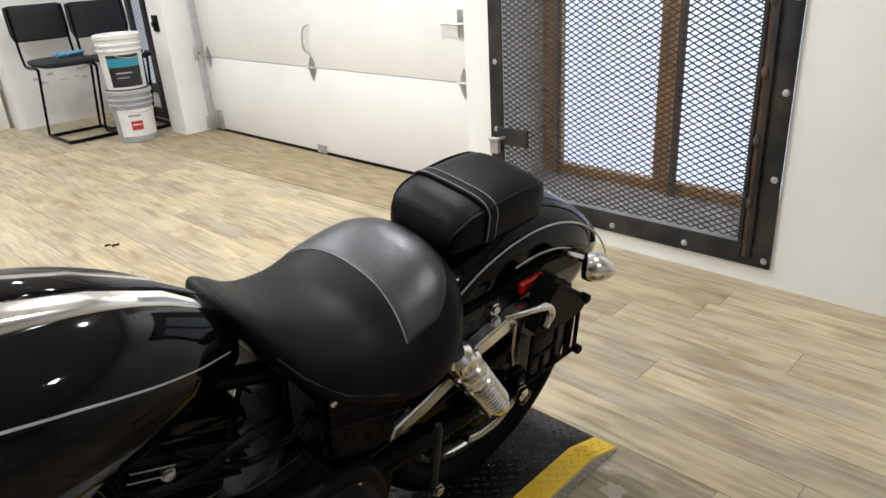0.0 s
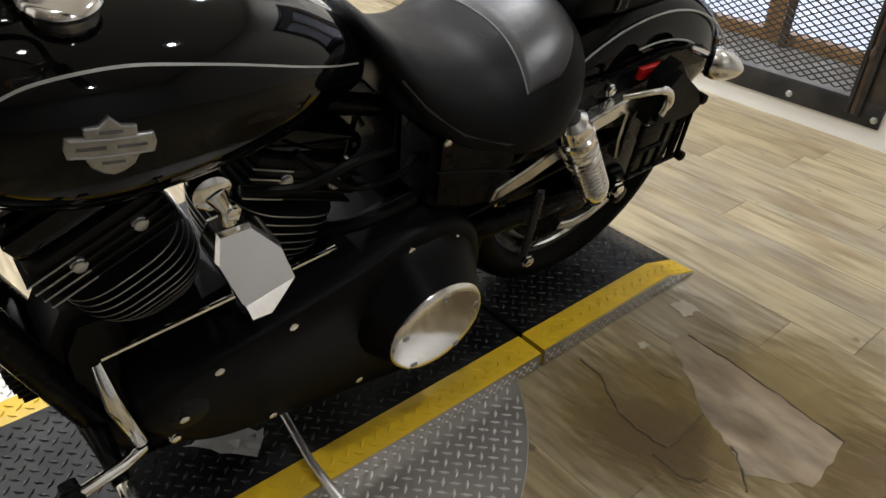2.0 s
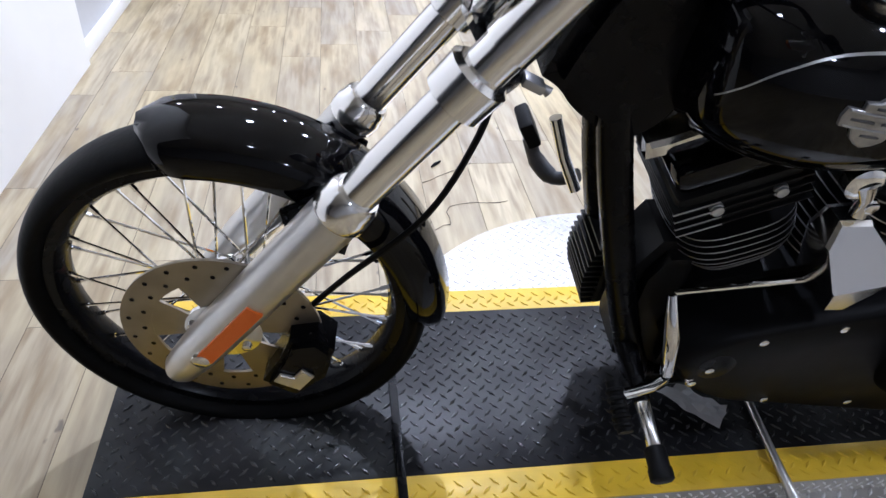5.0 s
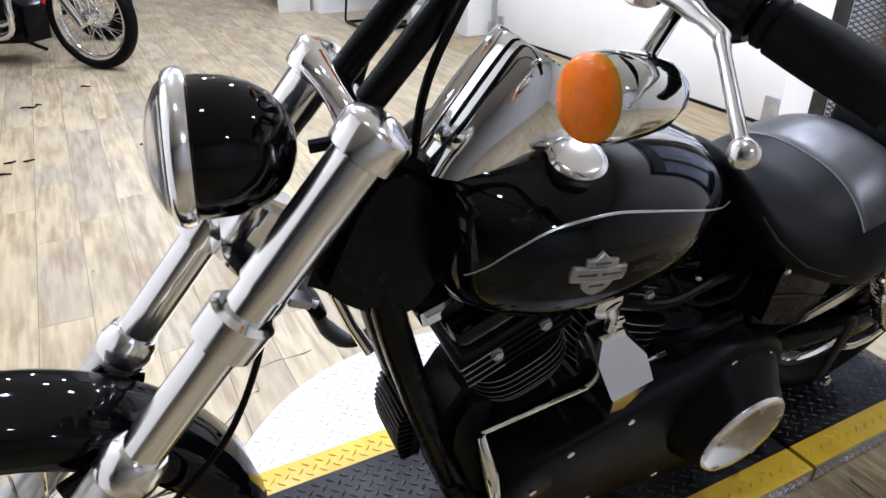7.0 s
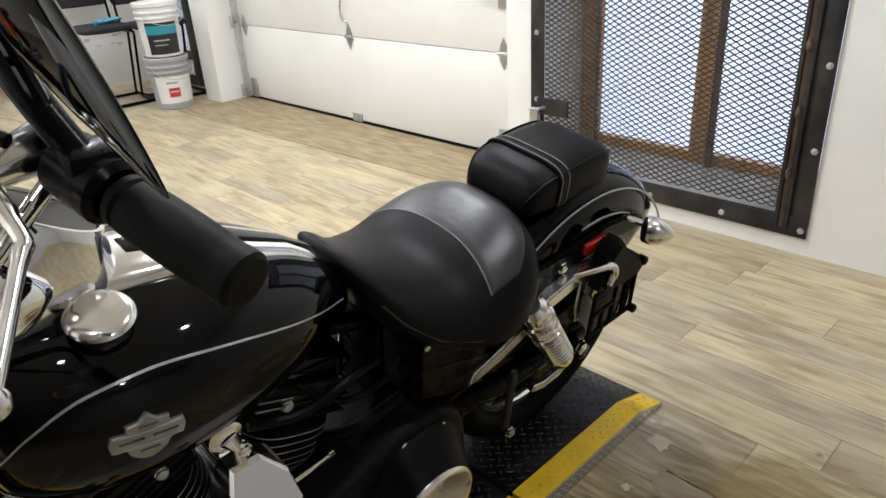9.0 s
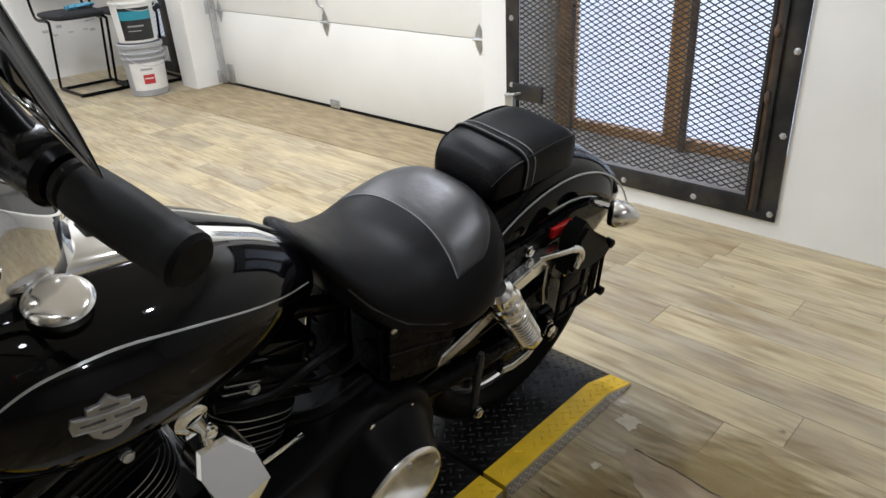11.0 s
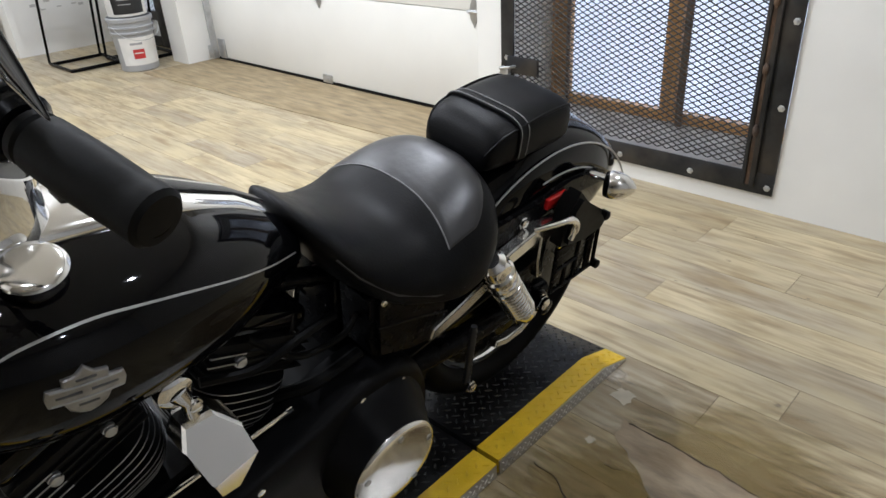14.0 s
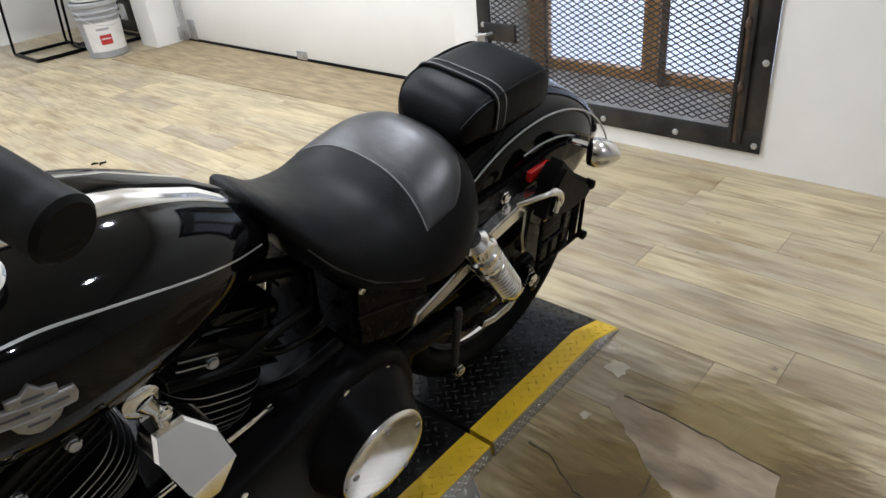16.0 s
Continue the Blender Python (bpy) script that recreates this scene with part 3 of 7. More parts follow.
        part("steel_strip", bm, M_RUST, win, "dark steel strip beside the wooden post")
    for lo, hi in (((xb + 0.02, 0.452, 0.19), (xb + 0.026, 0.99, 2.2)), ((xb + 0.02, -0.20, 0.19), (xb + 0.026, 0.376, 2.2))):
        bm = bmesh.new()
        box(bm, lo, hi)
        o = part("pane", bm, M_GLASS, win, smooth=None)
        o.visible_shadow = False
    bm = bmesh.new()
    box(bm, (WX + 0.004, -0.240, 0.12), (xb + 0.06, 1.085, 0.14))
    part("window_sill", bm, M_SILL, win, "dusty grey concrete sill")
    bm = bmesh.new()
    box(bm, (xb + 0.35, -1.2, -0.3), (xb + 0.36, 2.0, 2.8))
    solid("backdrop", bm, M_SKY, "white daylight beyond the window", "backdrop", kind="structure", smooth=None)


def second_window():
    win = thing("window_2", Matrix.Identity(4), "dark framed window with mesh beside the door pillar", "window", kind="structure")
    for lo, hi in (((2.59, 4.60, 0.22), (2.62, 4.70, 2.1)), ((2.59, 5.44, 0.22), (2.62, 5.52, 2.1)), ((2.59, 4.70, 0.22), (2.62, 5.44, 0.30)), ((2.565, 5.01, 0.004), (2.588, 5.16, 2.1)), ((2.565, 5.16, 0.004), (2.588, 5.90, 0.09))):
        bm = bmesh.new()
        box(bm, lo, hi, 0.003)
        part("window_frame", bm, M_STEEL_DARK, win)
    bm = bmesh.new()
    for i in range(60):
        for s in (1, -1):
            z = 0.1 + i * 0.035
            p, q = Vector((2.61, 4.68, z if s > 0 else z + 0.45)), Vector((2.61, 5.46, z + 0.45 if s > 0 else z))
            if 0.2 < min(p.z, q.z) and max(p.z, q.z) < 2.15:
                tube(bm, [p, q], 0.0022, 4)
    o = part("wire_mesh", bm, M_MESH, win)
    o["kind"] = "stuff"
    bm = bmesh.new()
    box(bm, (3.05, 4.3, 0), (3.06, 6.3, 2.4))
    solid("backdrop", bm, M_SKY, "white daylight beyond the window", "backdrop", kind="structure", smooth=None)


floor_planks()
room_shell()
ceiling_lights()
garage_door()
window_grille()
second_window()

# ---- the lift ----
LIFT_Z = 0.045


def tread_bars(bm, x0, x1, y0, y1, z, pitch=0.0220, turn=45.0, keep=None, size=(0.0118, 0.0036, 0.0026)):
    """Raised bars of tread plate in a basket weave: each bar points at the flank of its neighbours."""
    rows = []
    ct, st = math.cos(radians(turn)), math.sin(radians(turn))
    reach = int(((x1 - x0) + (y1 - y0)) / pitch) + 2
    for i in range(-reach, reach):
        for j in range(-reach, reach):
            u, v = i * pitch, j * pitch
            px, py = x0 + ct * u - st * v, y0 + st * u + ct * v
            if x0 + 0.008 < px < x1 - 0.008 and y0 + 0.008 < py < y1 - 0.008 and (keep is None or keep(px, py)):
                rows.append((px, py, radians(turn + 90 * ((i + j) % 2))))
    verts, faces = [], []
    l, w, h = size
    for px, py, a in rows:
        c, s = math.cos(a), math.sin(a)
        b = len(verts)
        for u, v, t in ((-l, 0, 0), (0, -w, 0), (l, 0, 0), (0, w, 0), (-l * 0.55, 0, h), (0, -w * 0.3, h), (l * 0.55, 0, h), (0, w * 0.3, h)):
            zz = z(px, py) if callable(z) else z
            verts.append((px + c * u - s * v, py + s * u + c * v, zz + t))
        faces += [(b, b + 1, b + 5, b + 4), (b + 1, b + 2, b + 6, b + 5), (b + 2, b + 3, b + 7, b + 6), (b + 3, b, b + 4, b + 7), (b + 4, b + 5, b + 6, b + 7)]
    me = bpy.data.meshes.new("tread")
    me.from_pydata(verts, [], faces)
    bm.from_mesh(me)
    bpy.data.meshes.remove(me)


def lift_table():
    """The lift's table: a black tread plate with a yellow strip along each side and a hinged rear ramp."""
    e = thing("motorcycle_lift", Matrix.Identity(4), "low motorcycle lift of black tread plate with yellow edges", "lift")
    Y0, Y1, S = -0.30, 0.25, 0.07
    XA, XB, XC, XD, XE = -1.11, 0.605, 0.617, 1.06, 1.185

    def ramp_z(x, y=0):
        return LIFT_Z if x < XD else LIFT_Z * (XE - x) / (XE - XD) + 0.002

    bm = bmesh.new()
    box(bm, (XA, Y0 + S, 0.008), (XB, Y1 - S, LIFT_Z), 0.0015)
    deck = part("deck_plate", bm, M_PLATE, e)
    bm = bmesh.new()
    tread_bars(bm, XA, XB, Y0 + S, Y1 - S, LIFT_Z)
    part("tread_pattern", bm, M_TREADBLACK, deck)["kind"] = "stuff"
    for a, b, side in ((Y0, Y0 + S, -1), (Y1 - S, Y1, 1)):
        bm = bmesh.new()
        box(bm, (XA, a, LIFT_Z - 0.004), (XB, b, LIFT_Z), 0.001)
        tread_bars(bm, XA, XB, a, b, LIFT_Z)
        part("edge_strip", bm, M_YELLOW, e, "yellow painted edge strip")
        bm = bmesh.new()
        y = Y0 if side < 0 else Y1
        box(bm, (XA, min(y, y - side * 0.004) , 0.004), (XB, max(y, y - side * 0.004), LIFT_Z - 0.004))
        skirt = part("side_skirt", bm, M_ALU, e, "bare metal side skirt")
        if side < 0:
            for xa, xb in ((XA, XB), (XC, XD)):
                bm = bmesh.new()
                tread_bars(bm, xa, xb, 0.0, LIFT_Z - 0.002, 0.0, 0.0150, size=(0.0080, 0.0028, 0.002))
                bm.transform(pose(0, Y0 - 0.0005, 0, 90, 0, 0))
                part("tread_pattern", bm, M_TREADTOP, skirt)["kind"] = "stuff"
    ramp = part("ramp_plate", bmesh.new(), M_PLATE, e)

    def slab(a, b, material, name, parent, label="", top=0.0):
        bm = bmesh.new()
        prof = [(XC, 0.004), (XC, LIFT_Z + top), (XD, LIFT_Z + top), (XE - 0.004, 0.006 + top), (XE, 0.001), (XE - 0.02, 0.001)]
        loft(bm, [[(x, y, z) for x, z in prof] for y in (a, b)])
        tread_bars(bm, XC, XE - 0.01, a, b, lambda x, y: ramp_z(x) + top)
        return part(name, bm, material, parent, label)

    bm = bmesh.new()
    prof = [(XC, 0.004), (XC, LIFT_Z), (XD, LIFT_Z), (XE - 0.004, 0.006), (XE, 0.001), (XE - 0.02, 0.001)]
    loft(bm, [[(x, y, z) for x, z in prof] for y in (Y0 + S, Y1 - S)])
    treads = bmesh.new()
    tread_bars(treads, XC, XE - 0.01, Y0 + S, Y1 - S, ramp_z)
    part("tread_pattern", treads, M_TREADBLACK, ramp)["kind"] = "stuff"
    old = ramp.data
    me = mesh_of(bm, "ramp_plate", 40)
    me.materials.append(M_PLATE)
    ramp.data = me
    bpy.data.meshes.remove(old)
    slab(Y0 + 0.004, Y0 + S, M_YELLOW, "ramp_edge", ramp, "yellow painted ramp edge")
    slab(Y1 - S, Y1 - 0.004, M_YELLOW, "ramp_edge", ramp, "yellow painted ramp edge")
    for y0, y1 in ((Y0, Y0 + 0.0038), (Y1 - 0.0038, Y1)):
        bm = bmesh.new()
        prof2 = [(XC, 0.002), (XC, LIFT_Z - 0.003), (XD, LIFT_Z - 0.003), (XE - 0.004, 0.003), (XE - 0.004, 0.002)]
        loft(bm, [[(x, y, z) for x, z in prof2] for y in (y0, y1)])
        skirt = part("ramp_skirt", bm, M_ALU, ramp, "bare metal ramp skirt")
        if y0 < 0:
            bm = bmesh.new()
            tread_bars(bm, XC, XE - 0.01, 0.0, LIFT_Z - 0.001, 0.0, 0.0150, keep=lambda x, z: z < ramp_z(x) - 0.008, size=(0.0080, 0.0028, 0.002))
            bm.transform(pose(0, y0 - 0.0005, 0, 90, 0, 0))
            part("tread_pattern", bm, M_TREADTOP, skirt)["kind"] = "stuff"
    # the strap bar across the deck under the front wheel
    for x, y0, y1 in ((-0.598, -0.315, 0.05),):
        bm = bmesh.new()
        box(bm, (x - 0.008, y0, LIFT_Z + 0.002), (x + 0.008, y1, LIFT_Z + 0.008), 0.002)
        part("wheel_bar", bm, M_SATIN, e)
    # turntable below
    t = thing("turntable", Matrix.Identity(4), "round bare aluminium tread plate turntable under the lift", "turntable")
    bm = bmesh.new()
    lathe(bm, (0, 0, 0.0005), (0, 0, 1), [(0, 0.615), (0.001, 0.617), (0.003, 0.615)], 96)
    plate = part("plate", bm, M_ALU, t)
    bm = bmesh.new()
    tread_bars(bm, -0.62, 0.62, -0.62, 0.62, 0.0035, keep=lambda x, y: math.hypot(x, y) < 0.605 and not -0.29 < y < 0.24)
    part("tread_pattern", bm, M_TREADTOP, plate)["kind"] = "stuff"
    for a in range(0, 360, 20):
        x, y = 0.585 * math.cos(radians(a)), 0.585 * math.sin(radians(a))
        if not -0.31 < y < 0.26:
            bolt(t, (x, y, 0.003), (0, 0, 1), 0.006, 0.002, M_GALV, "screw")


lift_table()

# ---- the motorcycle ----
# Its own axes: x to the rear, y to its right, z up from the deck; it leans on its side stand.
LEANED = pose(0.010, 0.012, LIFT_Z + 0.008, 11.35, 0, -0.7) @ Matrix.Scale(1.014, 4)
CY = -0.03  # middle plane of the bodywork
bike = thing("motorcycle", LEANED, "gloss black cruiser motorcycle with chrome parts, leaning on its side stand", "motorcycle")


def bike_part(name, bm, material, label="", parent=None, smooth=40):
    return part(name, bm, material, parent or bike, label, smooth)


def stations(bm, rows, k=40, cap=True):
    """Rows of (x, z middle, half height, half width, exponent, y middle)."""
    rings = []
    for x, zc, h, w, n, *yc in rows:
        rings.append([(x, (yc[0] if yc else 0) + a, zc + b) for a, b in superellipse(w, h, n, k)])
    loft(bm, rings, cap)


def smooth_rows(rows, steps):
    """Rows between the given ones, on smooth curves."""
    pts = [np.array(r, float) for r in rows]
    out = []
    k = len(pts)
    for i in range(k - 1):
        p0, p1, p2, p3 = pts[max(i - 1, 0)], pts[i], pts[i + 1], pts[min(i + 2, k - 1)]
        for s in range(steps):
            t = s / steps
            out.append(0.5 * ((2 * p1) + (p2 - p0) * t + (2 * p0 - 5 * p1 + 4 * p2 - p3) * t * t + (3 * p1 - p0 - 3 * p2 + p3) * t ** 3))
    out.append(pts[-1])
    return [tuple(float(v) for v in r) for r in out]


# fuel tank: x, z middle, half height, half width, exponent
TANK = [(-0.293, 0.752, 0.03, 0.05, 2.2), (-0.287, 0.754, 0.068, 0.098, 2.3), (-0.268, 0.752, 0.092, 0.138, 2.4), (-0.22, 0.750, 0.110, 0.170, 2.4), (-0.15, 0.748, 0.120, 0.188, 2.4), (-0.06, 0.745, 0.116, 0.186, 2.4),
        (0.04, 0.738, 0.104, 0.164, 2.4), (0.12, 0.728, 0.086, 0.130, 2.4), (0.18, 0.714, 0.066, 0.096, 2.3), (0.225, 0.700, 0.045, 0.066, 2.2), (0.24, 0.696, 0.02, 0.03, 2.0)]
TANK_ROWS = smooth_rows(TANK, 6)


def tank_y(x, z, grow=0.0):
    """The tank's half width at x and z."""
    r = [np.interp(x, [t[0] for t in TANK_ROWS], [t[i] for t in TANK_ROWS]) for i in range(5)]
    q = min(0.999, abs(z - r[1]) / r[2])
    return r[3] * (1 - q ** r[4]) ** (1 / r[4]) + grow


def tank_top(x):
    return float(np.interp(x, [t[0] for t in TANK_ROWS], [t[1] + t[2] for t in TANK_ROWS]))


def build_tank():
    bm = bmesh.new()
    stations(bm, TANK_ROWS, 56)
    tank = bike_part("fuel_tank", bm, M_BLACK, "gloss black fuel tank with a silver pinstripe", smooth=60)
    for side in (-1, 1):
        line = [(-0.281, 0.744), (-0.268, 0.767), (-0.240, 0.796), (-0.19, 0.819), (-0.12, 0.824), (-0.05, 0.813), (0.03, 0.791), (0.10, 0.764), (0.17, 0.733), (0.205, 0.718)]
        pts = spline([Vector((x, 0, z)) for x, z in line], 6)
        bm = bmesh.new()
        rings = []
        for p in pts:
            up, dn = p.z + 0.0011, p.z - 0.0011
            rings.append([(p.x, side * tank_y(p.x, dn, 0.0003), dn), (p.x, side * tank_y(p.x, up, 0.0003), up), (p.x, side * tank_y(p.x, up, -0.0015), up), (p.x, side * tank_y(p.x, dn, -0.0015), dn)])
        loft(bm, rings)
        bike_part("pinstripe", bm, M_STRIPE, "silver pinstripe", tank)
        # a shield and bar badge as plain raised shapes
        bm = bmesh.new()
        c = (-0.140, 0.763)
        outline = [(-0.048, 0.013), (-0.029, 0.0135), (-0.029, 0.024), (-0.012, 0.026), (0.0, 0.036), (0.012, 0.026), (0.029, 0.024), (0.029, 0.0135), (0.048, 0.013), (0.051, 0.0), (0.048, -0.013), (0.030, -0.0135), (0.024, -0.026), (0.012, -0.035), (0.0, -0.039), (-0.012, -0.035), (-0.024, -0.026), (-0.030, -0.0135), (-0.048, -0.013), (-0.051, 0.0)]
        tiltm = math.radians(-7)
        rings = []
        for dy in (-0.002, 0.0035, 0.0045):
            k = 1.0 if dy < 0.004 else 0.93
            ring = []
            for ox, oz in outline:
                x = c[0] + 0.80 * k * (ox * math.cos(tiltm) - oz * math.sin(tiltm))
                z = c[1] + 0.80 * k * (ox * math.sin(tiltm) + oz * math.cos(tiltm))
                ring.append((x, side * tank_y(x, z, dy), z))
            rings.append(ring)
        loft(bm, rings)
        badge = bike_part("badge", bm, M_BADGE, "pewter shield-shaped badge", tank, smooth=30)
        bm = bmesh.new()
        for dz in (0.0085, -0.0085):
            pts = []
            for ox in (-0.036, -0.018, 0.0, 0.018, 0.036):
                x = c[0] + ox * math.cos(tiltm) - dz * math.sin(tiltm)
                z = c[1] + ox * math.sin(tiltm) + dz * math.cos(tiltm)
                pts.append((x, side * tank_y(x, z, 0.0045), z))
            tube(bm, pts, 0.0012, 6)
        bike_part("badge_rib", bm, M_FIN, "", badge)
        # unreadable lettering as dark bars
        for ox, oz, L in ((-0.023, 0.0, 0.032), (0.022, 0.0, 0.034), (0.0, 0.019, 0.026), (0.0, -0.020, 0.026)):
            bm = bmesh.new()
            pts = []
            for q in (-0.5, 0.0, 0.5):
                x = c[0] + 0.80 * ((ox + q * L) * math.cos(tiltm) - oz * math.sin(tiltm))
                z = c[1] + 0.80 * ((ox + q * L) * math.sin(tiltm) + oz * math.cos(tiltm))
                pts.append((x, side * tank_y(x, z, 0.0040), z))
            tube(bm, pts, 0.0016, 6)
            bike_part("lettering_bar", bm, M_LETTER, "", badge)
    # console along the spine: a chrome-edged black strip with an instrument in front
    bm = bmesh.new()
    rings = []
    for x, w, h in ((-0.235, 0.030, 0.012), (-0.20, 0.054, 0.022), (-0.12, 0.064, 0.026), (-0.03, 0.059, 0.022), (0.06, 0.050, 0.016), (0.15, 0.040, 0.012), (0.215, 0.028, 0.008), (0.235, 0.012, 0.003)):
        z = tank_top(x) if x < 0.22 else 0.742
        rings.append([(x, a, z - 0.004 + max(b, -0.006)) for a, b in superellipse(w, h, 2.6, 28)])
    loft(bm, rings)
    con = bike_part("console", bm, M_BRIGHT, "chrome tank console", tank)
    bm = bmesh.new()
    rings = []
    for x, w, h in ((-0.07, 0.020, 0.003), (-0.02, 0.024, 0.004), (0.06, 0.019, 0.004), (0.15, 0.013, 0.003), (0.205, 0.007, 0.002)):
        z = tank_top(x) + (0.020 if x < 0 else 0.016 if x < 0.1 else 0.011)
        rings.append([(x, a, z - 0.003 + b) for a, b in superellipse(w, h, 2.6, 20)])
    loft(bm, rings)
    bike_part("console_insert", bm, M_BLACK, "gloss black insert", con)
    # instrument pod: a chrome wedge rising from the front of the console, its dark dial facing up and back
    bm = bmesh.new()
    rings = []
    cc = Vector((-0.142, 0, 0.953))
    for t in [k / 10 for k in range(11)]:
        c = Vector((-0.187, 0, 0.838)).lerp(cc, t)
        u = Vector((1, 0, -0.61 * t)).normalized()
        rx, ry = 0.118 - 0.052 * t ** 0.8, 0.074 - 0.016 * t + 0.006 * math.sin(math.pi * t)
        rings.append([c + u * a + Vector((0, b, 0)) for a, b in superellipse(rx, ry, 2.3, 40)])
    face = rings[-1]
    nrm = Vector((0.52, 0, 0.854)).normalized()
    for k, d in ((0.95, 0.005), (0.88, 0.005), (0.85, -0.002), (0.02, -0.002)):
        rings.append([cc + (p - cc) * k + nrm * d for p in face])
    loft(bm, rings)
    dial = bike_part("speedometer", bm, M_CHROME, "round chrome speedometer pod with a dark dial", con)
    bm = bmesh.new()
    loft(bm, [[cc + (p - cc) * k + nrm * d for p in face] for k, d in ((0.86, -0.001), (0.84, 0.002), (0.02, 0.003))])
    bike_part("dial_glass", bm, M_BLACK, "", dial)
    for side in (-1, 1):
        nrm = Vector((-0.06, side * 0.22, 1)).normalized()
        bm = bmesh.new()
        p = Vector((-0.135, side * 0.096, 0.846))
        lathe(bm, p, p + nrm, [(0, 0.031), (0.018, 0.031), (0.020, 0.036), (0.025, 0.0368), (0.029, 0.034), (0.031, 0.027), (0.0325, 0.012), (0.033, 0.001)], 36)
        bike_part("fuel_cap", bm, M_BRIGHT, "domed chrome fuel cap", tank)
    tank.location.y = CY


def build_seat():
    rows = [(0.205, 0.752, 0.012, 0.034, 2.0), (0.22, 0.748, 0.026, 0.062, 2.1), (0.25, 0.712, 0.040, 0.100, 2.3), (0.29, 0.668, 0.052, 0.135, 2.4), (0.34, 0.640, 0.056, 0.165, 2.5), (0.41, 0.630, 0.056, 0.190, 2.6),
            (0.48, 0.634, 0.070, 0.202, 2.6), (0.55, 0.642, 0.082, 0.196, 2.6), (0.60, 0.649, 0.085, 0.176, 2.5), (0.64, 0.652, 0.076, 0.140, 2.4), (0.67, 0.645, 0.048, 0.09, 2.1), (0.68, 0.64, 0.02, 0.04, 2.0)]
    rows = [(x if x < 0.41 else 0.41 + (x - 0.41) * 0.87, *r) for x, *r in rows]
    bm = bmesh.new()
    stations(bm, smooth_rows(rows, 5), 56)
    # drop the side skirts and dish the middle
    for v in bm.verts:
        s = abs(v.co.y) / 0.2
        v.co.z -= 0.045 * s ** 3 * (1 if v.co.x > 0.3 else max(0, (v.co.x - 0.2) / 0.1))
    seat = bike_part("seat", bm, M_LEATHER, "black vinyl solo seat with a smooth rear panel, creased", smooth=70)
    fine = smooth_rows(rows, 5)

    def top(x, y):
        r = [np.interp(x, [q[0] for q in fine], [q[i] for q in fine]) for i in range(5)]
        q = min(0.995, abs(y) / r[3])
        return float(r[1] + r[2] * (1 - q ** r[4]) ** (1 / r[4]) - 0.045 * (abs(y) / 0.2) ** 3 + 0.0006)

    bm = bmesh.new()
    pts = [(0.450 + 0.03 * (1 - (y / 0.19) ** 2), y, 0) for y in [i * 0.0165 - 0.165 for i in range(21)]]
    tube(bm, [(x, y, top(x, y)) for x, y, _ in pts], 0.0014, 6)
    bike_part("seam", bm, M_STITCH, "grey stitched seam", seat)
    # smooth rear panel, a thin skin sewn on between the seam and the rolled rim
    bm = bmesh.new()
    skin = []
    for i in range(33):
        y = 0.165 * math.sin(math.pi / 2 * (i / 16 - 1))
        xa = 0.450 + 0.03 * (1 - (y / 0.19) ** 2)
        xb = max(xa + 0.002, 0.490 + 0.132 * math.sqrt(max(0, 1 - (y / 0.170) ** 2)))
        skin.append([bm.verts.new((xa + (xb - xa) * j / 16, y, top(xa + (xb - xa) * j / 16, y) + (0.0018 if 0 < j < 16 and 0 < i < 32 else -0.001))) for j in range(17)])
    for a, b in zip(skin, skin[1:]):
        for j in range(16):
            bm.faces.new((a[j], a[j + 1], b[j + 1], b[j]))
    bmesh.ops.recalc_face_normals(bm, faces=list(bm.faces))
    bike_part("rear_panel", bm, M_PANEL, "smooth glossy black vinyl panel", seat, smooth=70)
    bm = bmesh.new()
    line = []
    for i in range(25):
        a = i / 24
        x = 0.26 + a * 0.33
        w = float(np.interp(x, [q[0] for q in rows], [q[3] for q in rows]))
        y = -w * 0.985
        line.append((x, y - 0.001, float(np.interp(x, [q[0] for q in rows], [q[1] for q in rows])) - 0.045 * (abs(y) / 0.2) ** 3))
    tube(bm, line, 0.0028, 6)
    bike_part("seam", bm, M_PANEL, "", seat)
    # passenger pad
    tops = [(0.632, 0.735), (0.638, 0.758), (0.652, 0.778), (0.678, 0.793), (0.72, 0.801), (0.80, 0.804), (0.87, 0.800), (0.905, 0.792), (0.925, 0.775), (0.932, 0.745)]
    tops = [(0.632 + (x - 0.632) * 0.87, z) for x, z in tops]
    tops = [(x, z - 0.012 + 0.085 * max(0.0, x - 0.70)) for x, z in tops]
    wide = [0.062, 0.080, 0.089, 0.094, 0.097, 0.098, 0.097, 0.093, 0.084, 0.065]
    rows2 = [(x, (z + 0.695) / 2, (z - 0.695) / 2, w, 4.0) for (x, z), w in zip(tops, wide)]
    bm = bmesh.new()
    stations(bm, smooth_rows(rows2, 4), 64)
    pil = bike_part("pillion_pad", bm, M_LEATHER, "black vinyl passenger pad with a strap", smooth=70)
    bm = bmesh.new()
    rings = []
    for j in range(21):
        a = math.pi * (-0.08 + 1.16 * j / 20)
        c, s = math.cos(a), math.sin(a)
        y, z = 0.100 * math.copysign(abs(c) ** (2 / 4), c), 0.742 + 0.052 * math.copysign(abs(s) ** (2 / 4), s)
        rings.append([(0.703, y, z - 0.004), (0.735, y, z - 0.004), (0.735, y * 1.005, z + 0.001), (0.703, y * 1.005, z + 0.001)])
    loft(bm, rings)
    strap = bike_part("strap", bm, M_LEATHER, "black strap with grey stitching", pil)
    for x in (0.708, 0.730):
        bm = bmesh.new()
        tube(bm, [(x, r[2][1], r[2][2] + 0.0012) for r in rings], 0.0014, 6)
        bike_part("stitching", bm, M_STITCH, "", strap)
